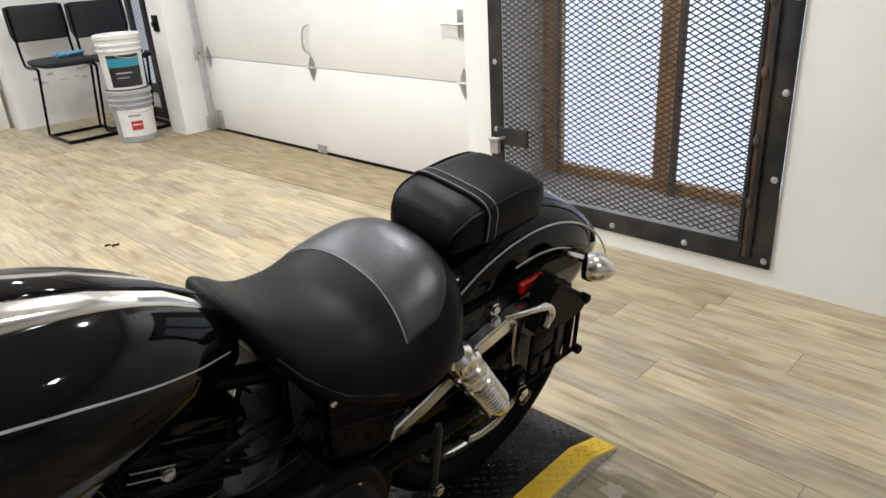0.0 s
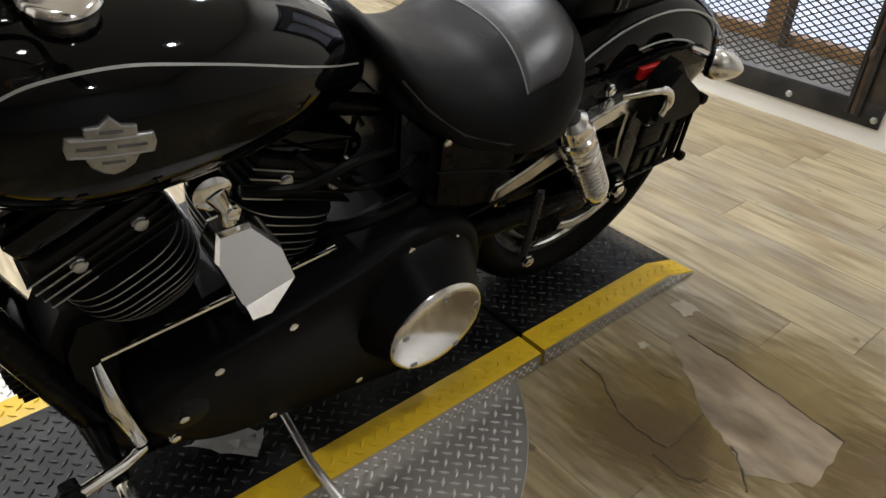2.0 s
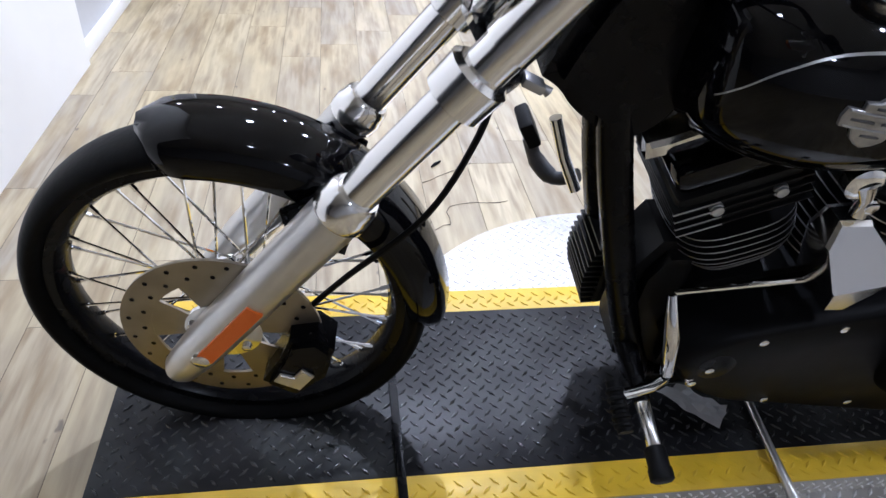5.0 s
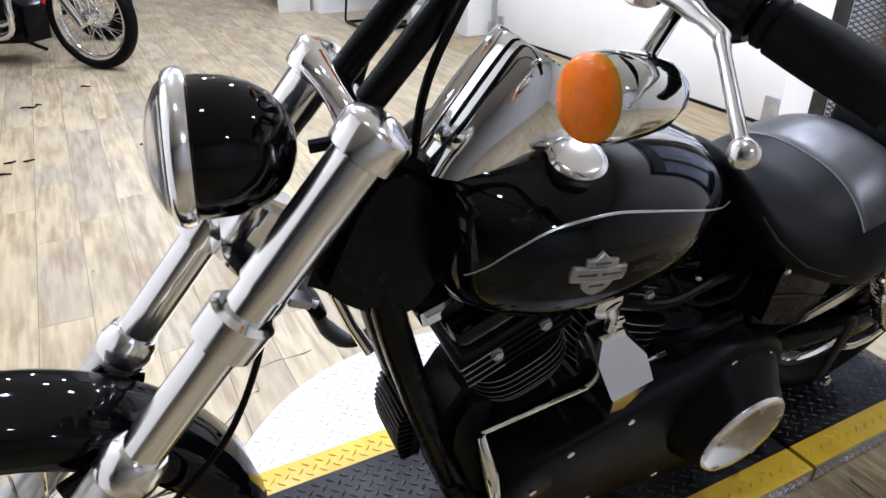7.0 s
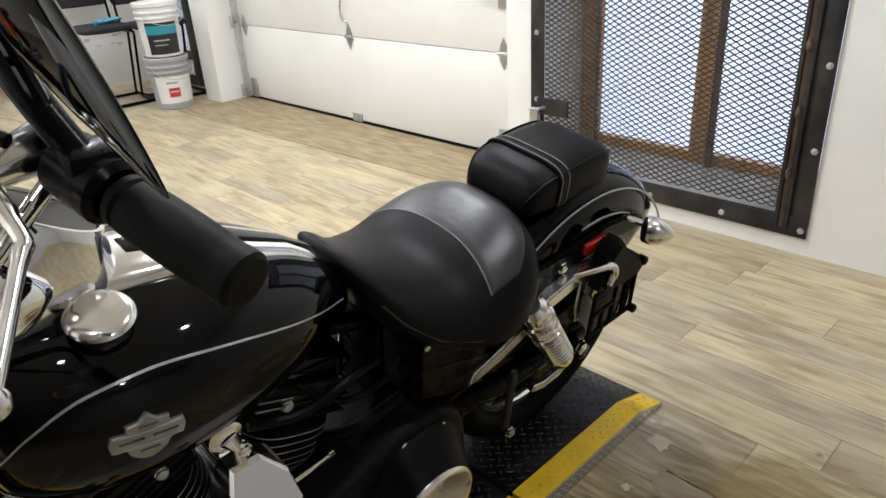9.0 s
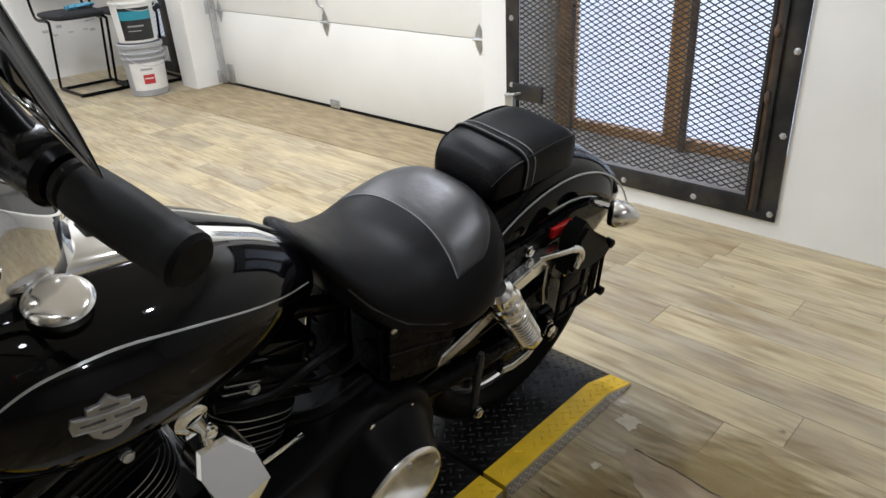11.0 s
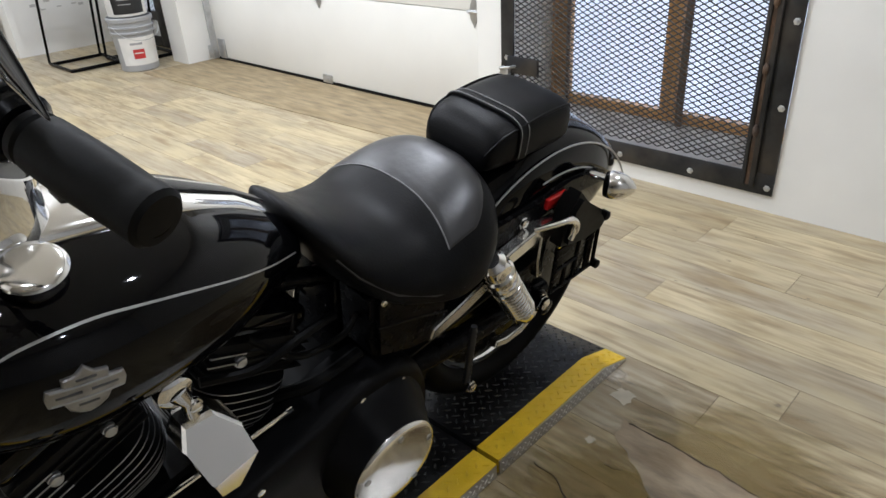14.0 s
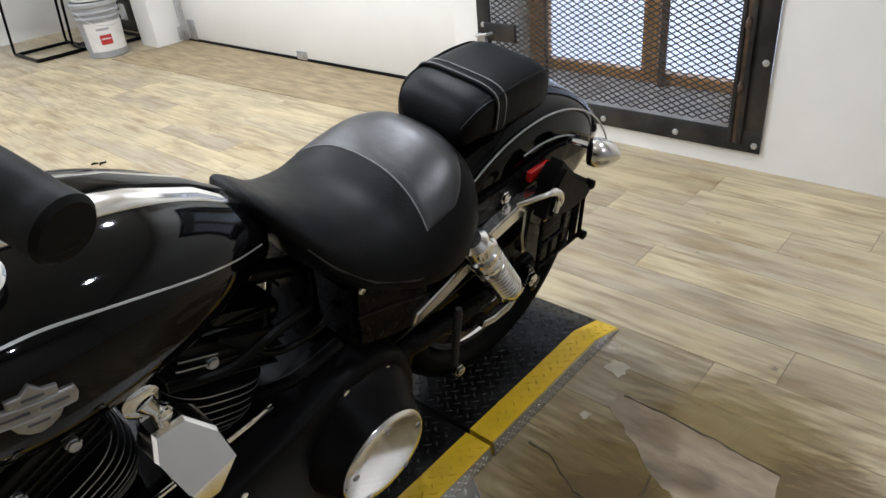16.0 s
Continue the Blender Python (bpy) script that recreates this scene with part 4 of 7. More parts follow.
    # piping along the pad's upper edges
    for side in (-1, 1):
        bm = bmesh.new()
        tube(bm, [(x, side * (w - 0.006), z - 0.012) for (x, z), w in list(zip(tops, wide))[1:-1]], 0.0028, 8, smooth_steps=4)
        bike_part("piping", bm, M_LEATHER, "", pil)
    seat.location.y = CY
    pil.location.y = CY


REAR = Vector((0.815, CY, 0.330))


def arc_fender(bm, centre, radius, a0, a1, width, drop, n=30, thick=0.003, taper=0.0):
    """A mudguard: a rounded channel section swept round a wheel, from angle a0 to a1."""
    rings = []
    for i in range(n + 1):
        t = i / n
        a = radians(a0 + (a1 - a0) * t)
        rad = Vector((math.cos(a), 0, math.sin(a)))
        w = width * (1 - taper * max(0.0, (t - 0.75) / 0.25) ** 2 if taper else 1)
        q = min(1.0, t / 0.07, (1 - t) / 0.05)
        w *= 0.45 + 0.55 * math.sqrt(max(0.0, 1 - (1 - q) ** 2))
        e = 0.35 * max(0.0, 1 - t * 12) + 0.35 * max(0.0, 1 - (1 - t) * 12)
        sec = [(-w, -drop), (-w * 0.985, -drop * 0.55), (-w * 0.9, -drop * 0.22), (-w * 0.7, -drop * 0.06), (-w * 0.35, 0.0), (0, 0.006), (w * 0.35, 0.0), (w * 0.7, -drop * 0.06), (w * 0.9, -drop * 0.22), (w * 0.985, -drop * 0.55), (w, -drop)]
        sec = sec + [(y * (1 - thick / w), r - thick) for y, r in sec[::-1]]
        rings.append([Vector(centre) + rad * (radius + r * (1 - e)) + Vector((0, y * (1 - 0.25 * e), 0)) for y, r in sec])
    loft(bm, rings)


def wheel(parent, centre, tyre_r, tyre_w, rim_r, spokes, m=None, name="wheel", label="", hub_r=0.045, rim_material=None):
    c = Vector(centre)
    w = new(name)
    w.parent = parent
    w.location = c
    if label:
        w["label"] = label
    hw = tyre_w / 2
    bm = bmesh.new()
    rc = (tyre_r + rim_r + 0.012) / 2
    hr = (tyre_r - rim_r - 0.012) / 2
    outline = []
    for j in range(24):
        a = 2 * math.pi * j / 24
        outline.append((rc + hr * math.sin(a), hw * math.copysign(abs(math.cos(a)) ** 0.85, math.cos(a))))
    rings = [[(r * math.cos(b), y, r * math.sin(b)) for r, y in outline] for b in (2 * math.pi * i / 72 for i in range(72))]
    loft(bm, rings, closed=True)
    part("tyre", bm, M_TYRE, w)
    bm = bmesh.new()
    outline = [(rim_r + 0.016, -hw * 0.62), (rim_r + 0.018, -hw * 0.55), (rim_r + 0.004, -hw * 0.40), (rim_r - 0.004, 0), (rim_r + 0.004, hw * 0.40), (rim_r + 0.018, hw * 0.55), (rim_r + 0.016, hw * 0.62), (rim_r + 0.002, hw * 0.60), (rim_r - 0.004, hw * 0.45), (rim_r - 0.012, 0), (rim_r - 0.004, -hw * 0.45), (rim_r + 0.002, -hw * 0.60)]
    rings = [[(r * math.cos(b), y, r * math.sin(b)) for r, y in outline] for b in (2 * math.pi * i / 72 for i in range(72))]
    loft(bm, rings, closed=True)
    part("rim", bm, rim_material or M_CHROME, w)
    bm = bmesh.new()
    lathe(bm, (0, -0.055, 0), (0, 1, 0), [(0, 0.022), (0.01, 0.03), (0.016, hub_r), (0.024, hub_r), (0.03, 0.032), (0.08, 0.032), (0.086, hub_r), (0.094, hub_r), (0.1, 0.03), (0.11, 0.022)], 28)
    part("hub", bm, M_CHROME, w)
    for i in range(spokes):
        side = -1 if i % 2 else 1
        lead = 1 if (i // 2) % 2 else -1
        a = 2 * math.pi * i / spokes
        b = a + lead * radians(48)
        p = Vector((hub_r * 0.92 * math.cos(b), side * 0.034, hub_r * 0.92 * math.sin(b)))
        q = Vector(((rim_r - 0.004) * math.cos(a), side * 0.008, (rim_r - 0.004) * math.sin(a)))
        bm = bmesh.new()
        tube(bm, [p, q], 0.0021, 5)
        tube(bm, [q + (p - q).normalized() * 0.018, q], 0.0036, 5)
        part("spoke", bm, M_CHROME, w)
    return w


def build_rear():
    ARCH = Vector((0.850, CY, 0.320))
    wheel(bike, REAR, 0.322, 0.165, 0.228, 24, label="rear wheel with a black tyre", hub_r=0.06)
    # added black filler: stands in for the darkness between the spokes
    bm = bmesh.new()
    lathe(bm, REAR + Vector((0, -0.06, 0)), REAR + Vector((0, 1, 0)), [(0, 0.07), (0.01, 0.20), (0.04, 0.226), (0.09, 0.226), (0.11, 0.20), (0.12, 0.07)], 48)
    bike_part("wheel_filler", bm, M_SATIN, "black disc added to darken the gaps of the rear wheel")
    bm = bmesh.new()
    arc_fender(bm, ARCH, 0.402, 168, 32, 0.113, 0.150, n=40, taper=0.2)
    fen = bike_part("rear_fender", bm, M_BLACK, "gloss black chopped rear fender with grey pinstripes", smooth=60)
    for side in (-1, 1):
        for r, a0, a1, rad in ((0.373, 150, 34, 0.0022), (0.318, 100, 38, 0.002)):
            bm = bmesh.new()
            y = 0.1045 if r > 0.33 else 0.1115
            tube(bm, [ARCH + Vector((r * math.cos(radians(a)), side * (y + 0.0005), r * math.sin(radians(a)))) for a in [a0 + (a1 - a0) * i / 30 for i in range(31)]], rad, 6)
            bike_part("pinstripe", bm, M_STRIPE, "silver pinstripe", fen)
        # fender strut
        bm = bmesh.new()
        prism(bm, [(0.52, 0.61), (0.60, 0.600), (0.74, 0.605), (0.88, 0.622), (0.99, 0.612), (1.03, 0.590), (1.02, 0.566), (0.88, 0.572), (0.72, 0.548), (0.60, 0.535), (0.52, 0.555)], 0.014, pose(0, CY + side * 0.119 - 0.007, 0), 0.004)
        st = bike_part("fender_strut", bm, M_SATIN, "satin black fender strut")
        bm = bmesh.new()
        box(bm, (0.792, CY + side * 0.130 - 0.006, 0.582), (0.862, CY + side * 0.130 + 0.006, 0.606), 0.003, pose(0, 0, 0))
        bike_part("side_reflector", bm, M_REDLENS, "red side reflector", st)
        bolt(st, (0.725, CY + side * 0.127, 0.576), (0, side, 0), 0.011, 0.008)
        # turn signal on a short arm: chrome bullet
        bm = bmesh.new()
        tube(bm, [(0.960, CY + side * 0.11, 0.606), (0.972, CY + side * 0.16, 0.608)], 0.0085, 12)
        arm = bike_part("signal_arm", bm, M_CHROME, "chrome signal arm")
        bm = bmesh.new()
        c = Vector((0.966, CY + side * 0.196, 0.608))
        out = Vector((0.58, 0.82 * side, 0)).normalized()
        lathe(bm, c - out * 0.030, c + out, [(0, 0.020), (0.003, 0.0285), (0.012, 0.0315), (0.026, 0.0310), (0.042, 0.0255), (0.056, 0.0160), (0.064, 0.0070), (0.066, 0.001)], 28)
        bike_part("turn_signal", bm, M_POLISH, "polished bullet turn signal", arm)
        bm = bmesh.new()
        lathe(bm, c - out * 0.034, c + out, [(0, 0.012), (0.002, 0.0255), (0.006, 0.0285), (0.008, 0.0285)], 28)
        part("signal_rim", bm, M_SATIN, arm)
        # shock absorber
        sy = CY + (-0.185 if side < 0 else 0.185)
        a, b = Vector((0.566, sy, 0.577)), Vector((0.703, sy, 0.382))
        d = (b - a).normalized()
        bm = bmesh.new()
        lathe(bm, a - d * 0.028, b, [(0, 0.018), (0.01, 0.028), (0.046, 0.029), (0.050, 0.034), (0.064, 0.034), (0.068, 0.028), (0.08, 0.024)], 32)
        lathe(bm, a + Vector((0, -0.03, 0)), a + Vector((0, 1, 0)), [(0, 0.014), (0.002, 0.018), (0.006, 0.021), (0.054, 0.021), (0.06, 0.016)], 32)
        sh = bike_part("shock_absorber", bm, M_BRIGHT, "chrome rear shock absorber with an exposed spring")
        bm = bmesh.new()
        n = 12 * 14
        length = (b - a).length - 0.10
        dd, u, v = ring_frame(d)
        tube(bm, [a + d * (0.044 + (length + 0.02) * i / n) + 0.0280 * (math.cos(2 * math.pi * i / 14) * u + math.sin(2 * math.pi * i / 14) * v) for i in range(n + 1)], 0.0055, 8)
        part("spring", bm, M_BRIGHT, sh)
        bm = bmesh.new()
        lathe(bm, a, b, [(0.05, 0.015), ((b - a).length - 0.05, 0.015)], 16)
        part("damper_body", bm, M_POLISH, sh)
        bm = bmesh.new()
        lathe(bm, b - d * 0.045, b + d, [(0, 0.029), (0.028, 0.029), (0.045, 0.02), (0.062, 0.016), (0.066, 0.012)], 24)
        part("lower_cup", bm, M_CHROME, sh)
        # swingarm
        bm = bmesh.new()
        tube(bm, [(0.42, side * 0.13, 0.33), (0.60, side * 0.15, 0.335), (0.86, side * 0.15, 0.335)], 0.026, 12)
        lathe(bm, (0.815, side * 0.13, 0.330), (0.815, side * 2, 0.330), [(0, 0.03), (0.05, 0.03), (0.055, 0.02), (0.075, 0.02), (0.078, 0.012)], 14)
        bike_part("swingarm", bm, M_SATIN, "satin black swingarm leg")
    # belt guards and pulley on the left
    bm = bmesh.new()
    pts = [(0.445, 0.435), (0.455, 0.462), (0.53, 0.487), (0.60, 0.515), (0.66, 0.545), (0.76, 0.568), (0.815, 0.566), (0.855, 0.548), (0.868, 0.520), (0.860, 0.500), (0.845, 0.500), (0.848, 0.520), (0.832, 0.536), (0.808, 0.540), (0.79, 0.52), (0.788, 0.47), (0.80, 0.42), (0.782, 0.42), (0.768, 0.47), (0.765, 0.532), (0.67, 0.512), (0.61, 0.482), (0.53, 0.452)]
    prism(bm, pts, 0.028, pose(0, -0.185, 0), 0.004)
    guard = bike_part("belt_guard", bm, M_POLISH, "chrome upper belt guard")
    bm = bmesh.new()
    tube(bm, [(0.705, -0.200, 0.590), (0.742, -0.236, 0.612), (0.775, -0.238, 0.606), (0.795, -0.238, 0.580), (0.785, -0.238, 0.553)], [0.006] * 6 + [0.0085] * 8 + [0.006] * 3, 10, smooth_steps=4)
    bike_part("guard_hook", bm, M_POLISH, "curved polished end of the belt guard", guard)
    bm = bmesh.new()
    prism(bm, [(0.665, 0.305), (0.70, 0.296), (0.75, 0.30), (0.79, 0.322), (0.815, 0.36), (0.825, 0.352), (0.80, 0.305), (0.755, 0.278), (0.70, 0.276), (0.66, 0.288)], 0.02, pose(0, -0.19, 0), 0.003)
    bike_part("lower_belt_guard", bm, M_POLISH, "chrome lower belt guard")
    bm = bmesh.new()
    lathe(bm, (0.815, -0.15, 0.330), (0.815, 1, 0.330), [(0, 0.09), (0.006, 0.115), (0.03, 0.115), (0.036, 0.09)], 44)
    bike_part("rear_pulley", bm, M_SATIN, "black rear drive pulley")
    bm = bmesh.new()
    loft(bm, [[(0.36, -0.16, 0.33 + s * 0.055), (0.36, -0.13, 0.33 + s * 0.055), (0.36, -0.13, 0.33 + s * 0.062), (0.36, -0.16, 0.33 + s * 0.062)] if i == 0 else [(0.815, -0.16, 0.330 + s * 0.113), (0.815, -0.13, 0.330 + s * 0.113), (0.815, -0.13, 0.330 + s * 0.12), (0.815, -0.16, 0.330 + s * 0.12)] for s in (1,) for i in (0, 1)])
    bike_part("drive_belt", bm, M_RUBBER, "black toothed drive belt")
    # passenger peg folded up
    bm = bmesh.new()
    lathe(bm, (0.510, -0.235, 0.325), (0.507, -0.235, 0.478), [(0, 0.0070)] + [(0.006 + 0.0055 * i, 0.0064 if i % 2 else 0.0084) for i in range(26)] + [(0.153, 0.006)], 12)
    peg = bike_part("passenger_peg", bm, M_STEEL_DARK, "folded metal passenger peg")
    bolt(peg, (0.511, -0.247, 0.322), (0, -1, 0), 0.011, 0.008)
    # side-mounted licence bracket with no plate
    bm = bmesh.new()
    prism(bm, [(0.795, 0.515), (0.80, 0.605), (0.83, 0.638), (0.868, 0.600), (0.935, 0.555), (0.957, 0.525), (0.938, 0.503), (0.87, 0.498)], 0.05, pose(0, -0.224, 0), 0.010)
    br = bike_part("licence_bracket", bm, M_RUBBER, "black side-mounted licence plate bracket, empty")
    for a, b in (((0.795, 0.388), (0.966, 0.393)), ((0.962, 0.393), (0.945, 0.51)), ((0.80, 0.388), (0.79, 0.51)), ((0.88, 0.39), (0.873, 0.50)), ((0.925, 0.395), (0.914, 0.50)), ((0.937, 0.395), (0.926, 0.50)), ((0.80, 0.447), (0.875, 0.45)), ((0.84, 0.39), (0.837, 0.447))):
        bm = bmesh.new()
        tube(bm, [(a[0], -0.212, a[1]), (b[0], -0.212, b[1])], 0.0055, 6)
        part("bracket_bar", bm, M_SATIN, br)
    bm = bmesh.new()
    box(bm, (0.798, -0.212, 0.390), (0.912, -0.208, 0.505), 0.001)
    part("bracket_plate", bm, M_SATIN, br)
    for x, z in ((0.966, 0.393), (0.952, 0.535)):
        bm = bmesh.new()
        lathe(bm, (x, -0.228, z), (x, 1, z), [(0, 0.006), (0.003, 0.011), (0.02, 0.011)], 12)
        part("rubber_stop", bm, M_RUBBER, br)
    bolt(bike, (0.807, -0.196, 0.343), (0, -1, 0), 0.016, 0.012, M_CHROME, "axle_nut")
    # battery cover under the seat
    bm = bmesh.new()
    prism(bm, [(0.315, 0.475), (0.305, 0.60), (0.325, 0.622), (0.40, 0.598), (0.485, 0.565), (0.495, 0.55), (0.492, 0.43), (0.48, 0.42), (0.40, 0.435), (0.33, 0.462)], 0.10, pose(0, -0.178, 0), 0.012)
    bx = bike_part("battery_cover", bm, M_SATIN, "satin black battery cover")
    bm = bmesh.new()
    tube(bm, [(0.315, -0.1785, 0.545), (0.40, -0.1785, 0.520), (0.49, -0.1785, 0.488)], 0.003, 6)
    part("cover_rib", bm, M_SATIN, bx)
    for x, z in ((0.327, 0.597), (0.482, 0.545), (0.470, 0.455)):
        bolt(bx, (x, -0.178, z), (0, -1, 0), 0.006, 0.004)
    # right side panel and oil tank mass behind it
    bm = bmesh.new()
    box(bm, (0.30, -0.08, 0.40), (0.52, 0.15, 0.60), 0.02)
    bike_part("oil_tank", bm, M_SATIN, "black oil tank")


def build_frame():
    for side in (-1, 1):
        bm = bmesh.new()
        tube(bm, [(-0.352, CY + side * 0.022, 0.70), (-0.318, CY + side * 0.045, 0.55), (-0.245, CY + side * 0.07, 0.31), (-0.192, CY + side * 0.085, 0.17), (-0.14, side * 0.10, 0.105), (0.1, side * 0.10, 0.10), (0.42, side * 0.10, 0.12), (0.50, side * 0.10, 0.20), (0.52, side * 0.10, 0.40), (0.52, side * 0.1, 0.56)], 0.024, 14, smooth_steps=5)
        bike_part("frame_tube", bm, M_SATIN, "satin black frame down tube")
        bm = bmesh.new()
        tube(bm, [(-0.30, 0, 0.80), (-0.05, side * 0.03, 0.70), (0.3, side * 0.06, 0.60), (0.52, side * 0.1, 0.575), (0.72, side * 0.115, 0.55)], 0.018, 12, smooth_steps=4)
        bike_part("frame_rail", bm, M_SATIN, "satin black frame rail")
    bm = bmesh.new()
    lathe(bm, (-0.355, CY, 0.685), (-0.355 + 0.61, CY, 0.685 + 0.79), [(0, 0.03), (0.01, 0.036), (0.16, 0.036), (0.17, 0.03)], 24)
    neck = spline([Vector(p) for p in ((-0.447, 0, 0.706), (-0.424, 0, 0.690), (-0.402, 0, 0.664), (-0.376, 0, 0.642), (-0.335, 0, 0.618), (-0.298, 0, 0.622), (-0.262, 0, 0.668), (-0.252, 0, 0.755), (-0.285, 0, 0.835), (-0.340, 0, 0.872), (-0.388, 0, 0.842), (-0.425, 0, 0.768), (-0.447, 0, 0.706))], 3)[:-1]
    prism(bm, [(p.x, p.z) for p in neck], 0.095, pose(0, -0.078, 0), 0.018)
    bike_part("steering_head", bm, M_SATIN, "black steering head")
    # regulator with fins before the frame
    bm = bmesh.new()
    box(bm, (-0.275, -0.055, 0.255), (-0.255, 0.045, 0.400), 0.006)
    reg = bike_part("voltage_regulator", bm, M_WRINKLE, "black finned voltage regulator")
    for i in range(11):
        bm = bmesh.new()
        box(bm, (-0.303 + 0.00045 * (i - 5) ** 2, -0.055, 0.258 + i * 0.0130), (-0.273, 0.045, 0.262 + i * 0.0130))
        part("cooling_fin", bm, M_WRINKLE, reg)


def build_engine():
    bm = bmesh.new()
    prism(bm, [(-0.17, 0.16), (-0.17, 0.30), (-0.13, 0.36), (0.12, 0.42), (0.32, 0.42), (0.44, 0.38), (0.44, 0.16), (0.30, 0.10), (-0.10, 0.10)], 0.24, pose(0, -0.12, 0), 0.02)
    bike_part("crankcase", bm, M_WRINKLE, "black crankcase")
    bm = bmesh.new()
    prism(bm, [(-0.215, 0.15), (-0.245, 0.28), (-0.245, 0.38), (-0.215, 0.440), (-0.15, 0.44), (-0.14, 0.15)], 0.13, pose(0, -0.105, 0), 0.02)
    bike_part("engine_mount", bm, M_WRINKLE, "black front engine mount")
    for lean, cx, nm in ((-24, -0.072, "front"), (22.5, 0.055, "rear")):
        base = pose(cx, -0.02, 0.375, 0, lean, 0)
        cyl = new("cylinder")
        cyl.parent = bike
        cyl.matrix_local = base
        cyl["label"] = "black finned engine cylinder with machined fin edges"
        bm = bmesh.new()
        lathe(bm, (0, 0, 0), (0, 0, 1), [(0, 0.058), (0.16, 0.058)], 28)
        part("barrel", bm, M_WRINKLE, cyl)
        for i in range(9):
            z = 0.012 + i * 0.0152
            r = 0.092 - 0.034 * (max(0, 5 - i) / 5) ** 1.6
            for zz, hh, gr, mt, nm2 in ((z, 0.0028, 0.0, M_WRINKLE, "fin"), (z + 0.0004, 0.002, 0.0006, M_FIN, "fin_edge")):
                bm = bmesh.new()
                pts = superellipse(r + gr, r + gr + 0.012, 3.2, 40)
                if nm2 == "fin":
                    loft(bm, [[(a, b, zz) for a, b in pts], [(a, b, zz + hh) for a, b in pts]])
                else:
                    inn = superellipse(r - 0.004, r + 0.008, 3.2, 40)
                    rings = [[(a, b, zz), (a, b, zz + hh), (c, d, zz + hh), (c, d, zz)] for (a, b), (c, d) in zip(pts, inn)]
                    loft(bm, rings, closed=True)
                part(nm2, bm, mt, cyl)
        bm = bmesh.new()
        box(bm, (-0.086, -0.090, 0.150), (0.086, 0.090, 0.222), 0.012)
        hd = part("cylinder_head", bm, M_WRINKLE, cyl)
        for i in range(4):
            bm = bmesh.new()
            box(bm, (-0.093, -0.096, 0.158 + i * 0.0155), (0.093, 0.096, 0.1615 + i * 0.0155), 0.001)
            part("head_fin", bm, M_WRINKLE, hd)
            bm = bmesh.new()
            box(bm, (-0.0936, -0.0966, 0.1583 + i * 0.0155), (-0.03, -0.094, 0.1608 + i * 0.0155))
            part("fin_edge", bm, M_FIN, hd)
        bm = bmesh.new()
        box(bm, (-0.082, -0.088, 0.224), (0.082, 0.088, 0.268), 0.016)
        part("rocker_cover", bm, M_BLACK, cyl, "gloss black rocker cover")
        for x in (-0.035, 0.05):
            bolt(hd, (x, -0.094, 0.19), (0, -1, 0), 0.0085, 0.007, M_GALV)
    # chrome edge of the rocker box and the intake in front, seen between tank and down tube
    bm = bmesh.new()
    prism(bm, [(-0.285, 0.585), (-0.22, 0.605), (-0.20, 0.625), (-0.225, 0.64), (-0.262, 0.622), (-0.292, 0.612)], 0.05, pose(0, -0.075, 0), 0.006)
    bike_part("rocker_trim", bm, M_CHROME, "chrome rocker trim")
    bm = bmesh.new()
    tube(bm, [(-0.30, 0.02, 0.53), (-0.31, 0.02, 0.60), (-0.275, 0.02, 0.655), (-0.24, 0.03, 0.63)], 0.023, 12, smooth_steps=5)
    bike_part("exhaust_bend", bm, M_CHROME, "chrome exhaust bend")
    # primary cover
    bm = bmesh.new()
    out = [(-0.175, 0.262), (-0.165, 0.305), (-0.12, 0.340), (-0.04, 0.365), (0.06, 0.388), (0.17, 0.415), (0.27, 0.448), (0.36, 0.445), (0.415, 0.405), (0.445, 0.33), (0.45, 0.25), (0.435, 0.15), (0.40, 0.095), (0.34, 0.075), (0.22, 0.095), (0.06, 0.130), (-0.06, 0.155), (-0.135, 0.20)]
    pts = spline([Vector((x, 0, z)) for x, z in out + out[:1]], 4)[:-1]
    cx, cz = 0.16, 0.27
    rings = []
    for y, k in ((-0.10, 1.0), (-0.175, 1.0), (-0.188, 0.985), (-0.196, 0.955), (-0.199, 0.91), (-0.200, 0.5), (-0.200, 0.05)):
        rings.append([(cx + (p.x - cx) * k, y, cz + (p.z - cz) * k) for p in pts])
    loft(bm, rings)
    prim = bike_part("primary_cover", bm, M_COVER, "satin black primary chain cover", smooth=50)
    for x, z in ((-0.118, 0.262), (-0.135, 0.225), (-0.059, 0.335), (0.059, 0.362), (0.269, 0.420), (0.362, 0.407), (0.19, 0.135), (0.02, 0.16), (0.44, 0.20)):
        bolt(prim, (x, -0.197, z), (0, -1, 0), 0.0075, 0.006)
    bm = bmesh.new()
    c = Vector((0.298, -0.190, 0.279))
    # a tower with flat flanks: a three-cornered foot under the bolts, drawn in to the round cover
    corner = [(-180, 0.120), (-135, 0.125), (-90, 0.128), (-40, 0.118), (0, 0.128), (38, 0.142), (64, 0.156), (90, 0.146), (110, 0.152), (135, 0.120), (180, 0.120)]
    rings = []
    for d, k in ((0.0, 0.0), (0.008, 0.03), (0.030, 0.42), (0.060, 0.92), (0.066, 1.0), (0.069, 1.05)):
        ring = []
        for i in range(48):
            a = -180 + 7.5 * i
            r = float(np.interp(a, [p[0] for p in corner], [p[1] for p in corner])) * (1 - k) + 0.098 * k
            ring.append(c + Vector((r * math.cos(radians(a)), -d, r * math.sin(radians(a)))))
        rings.append(ring)
    loft(bm, rings)
    bike_part("clutch_boss", bm, M_COVER, "", prim)
    bm = bmesh.new()
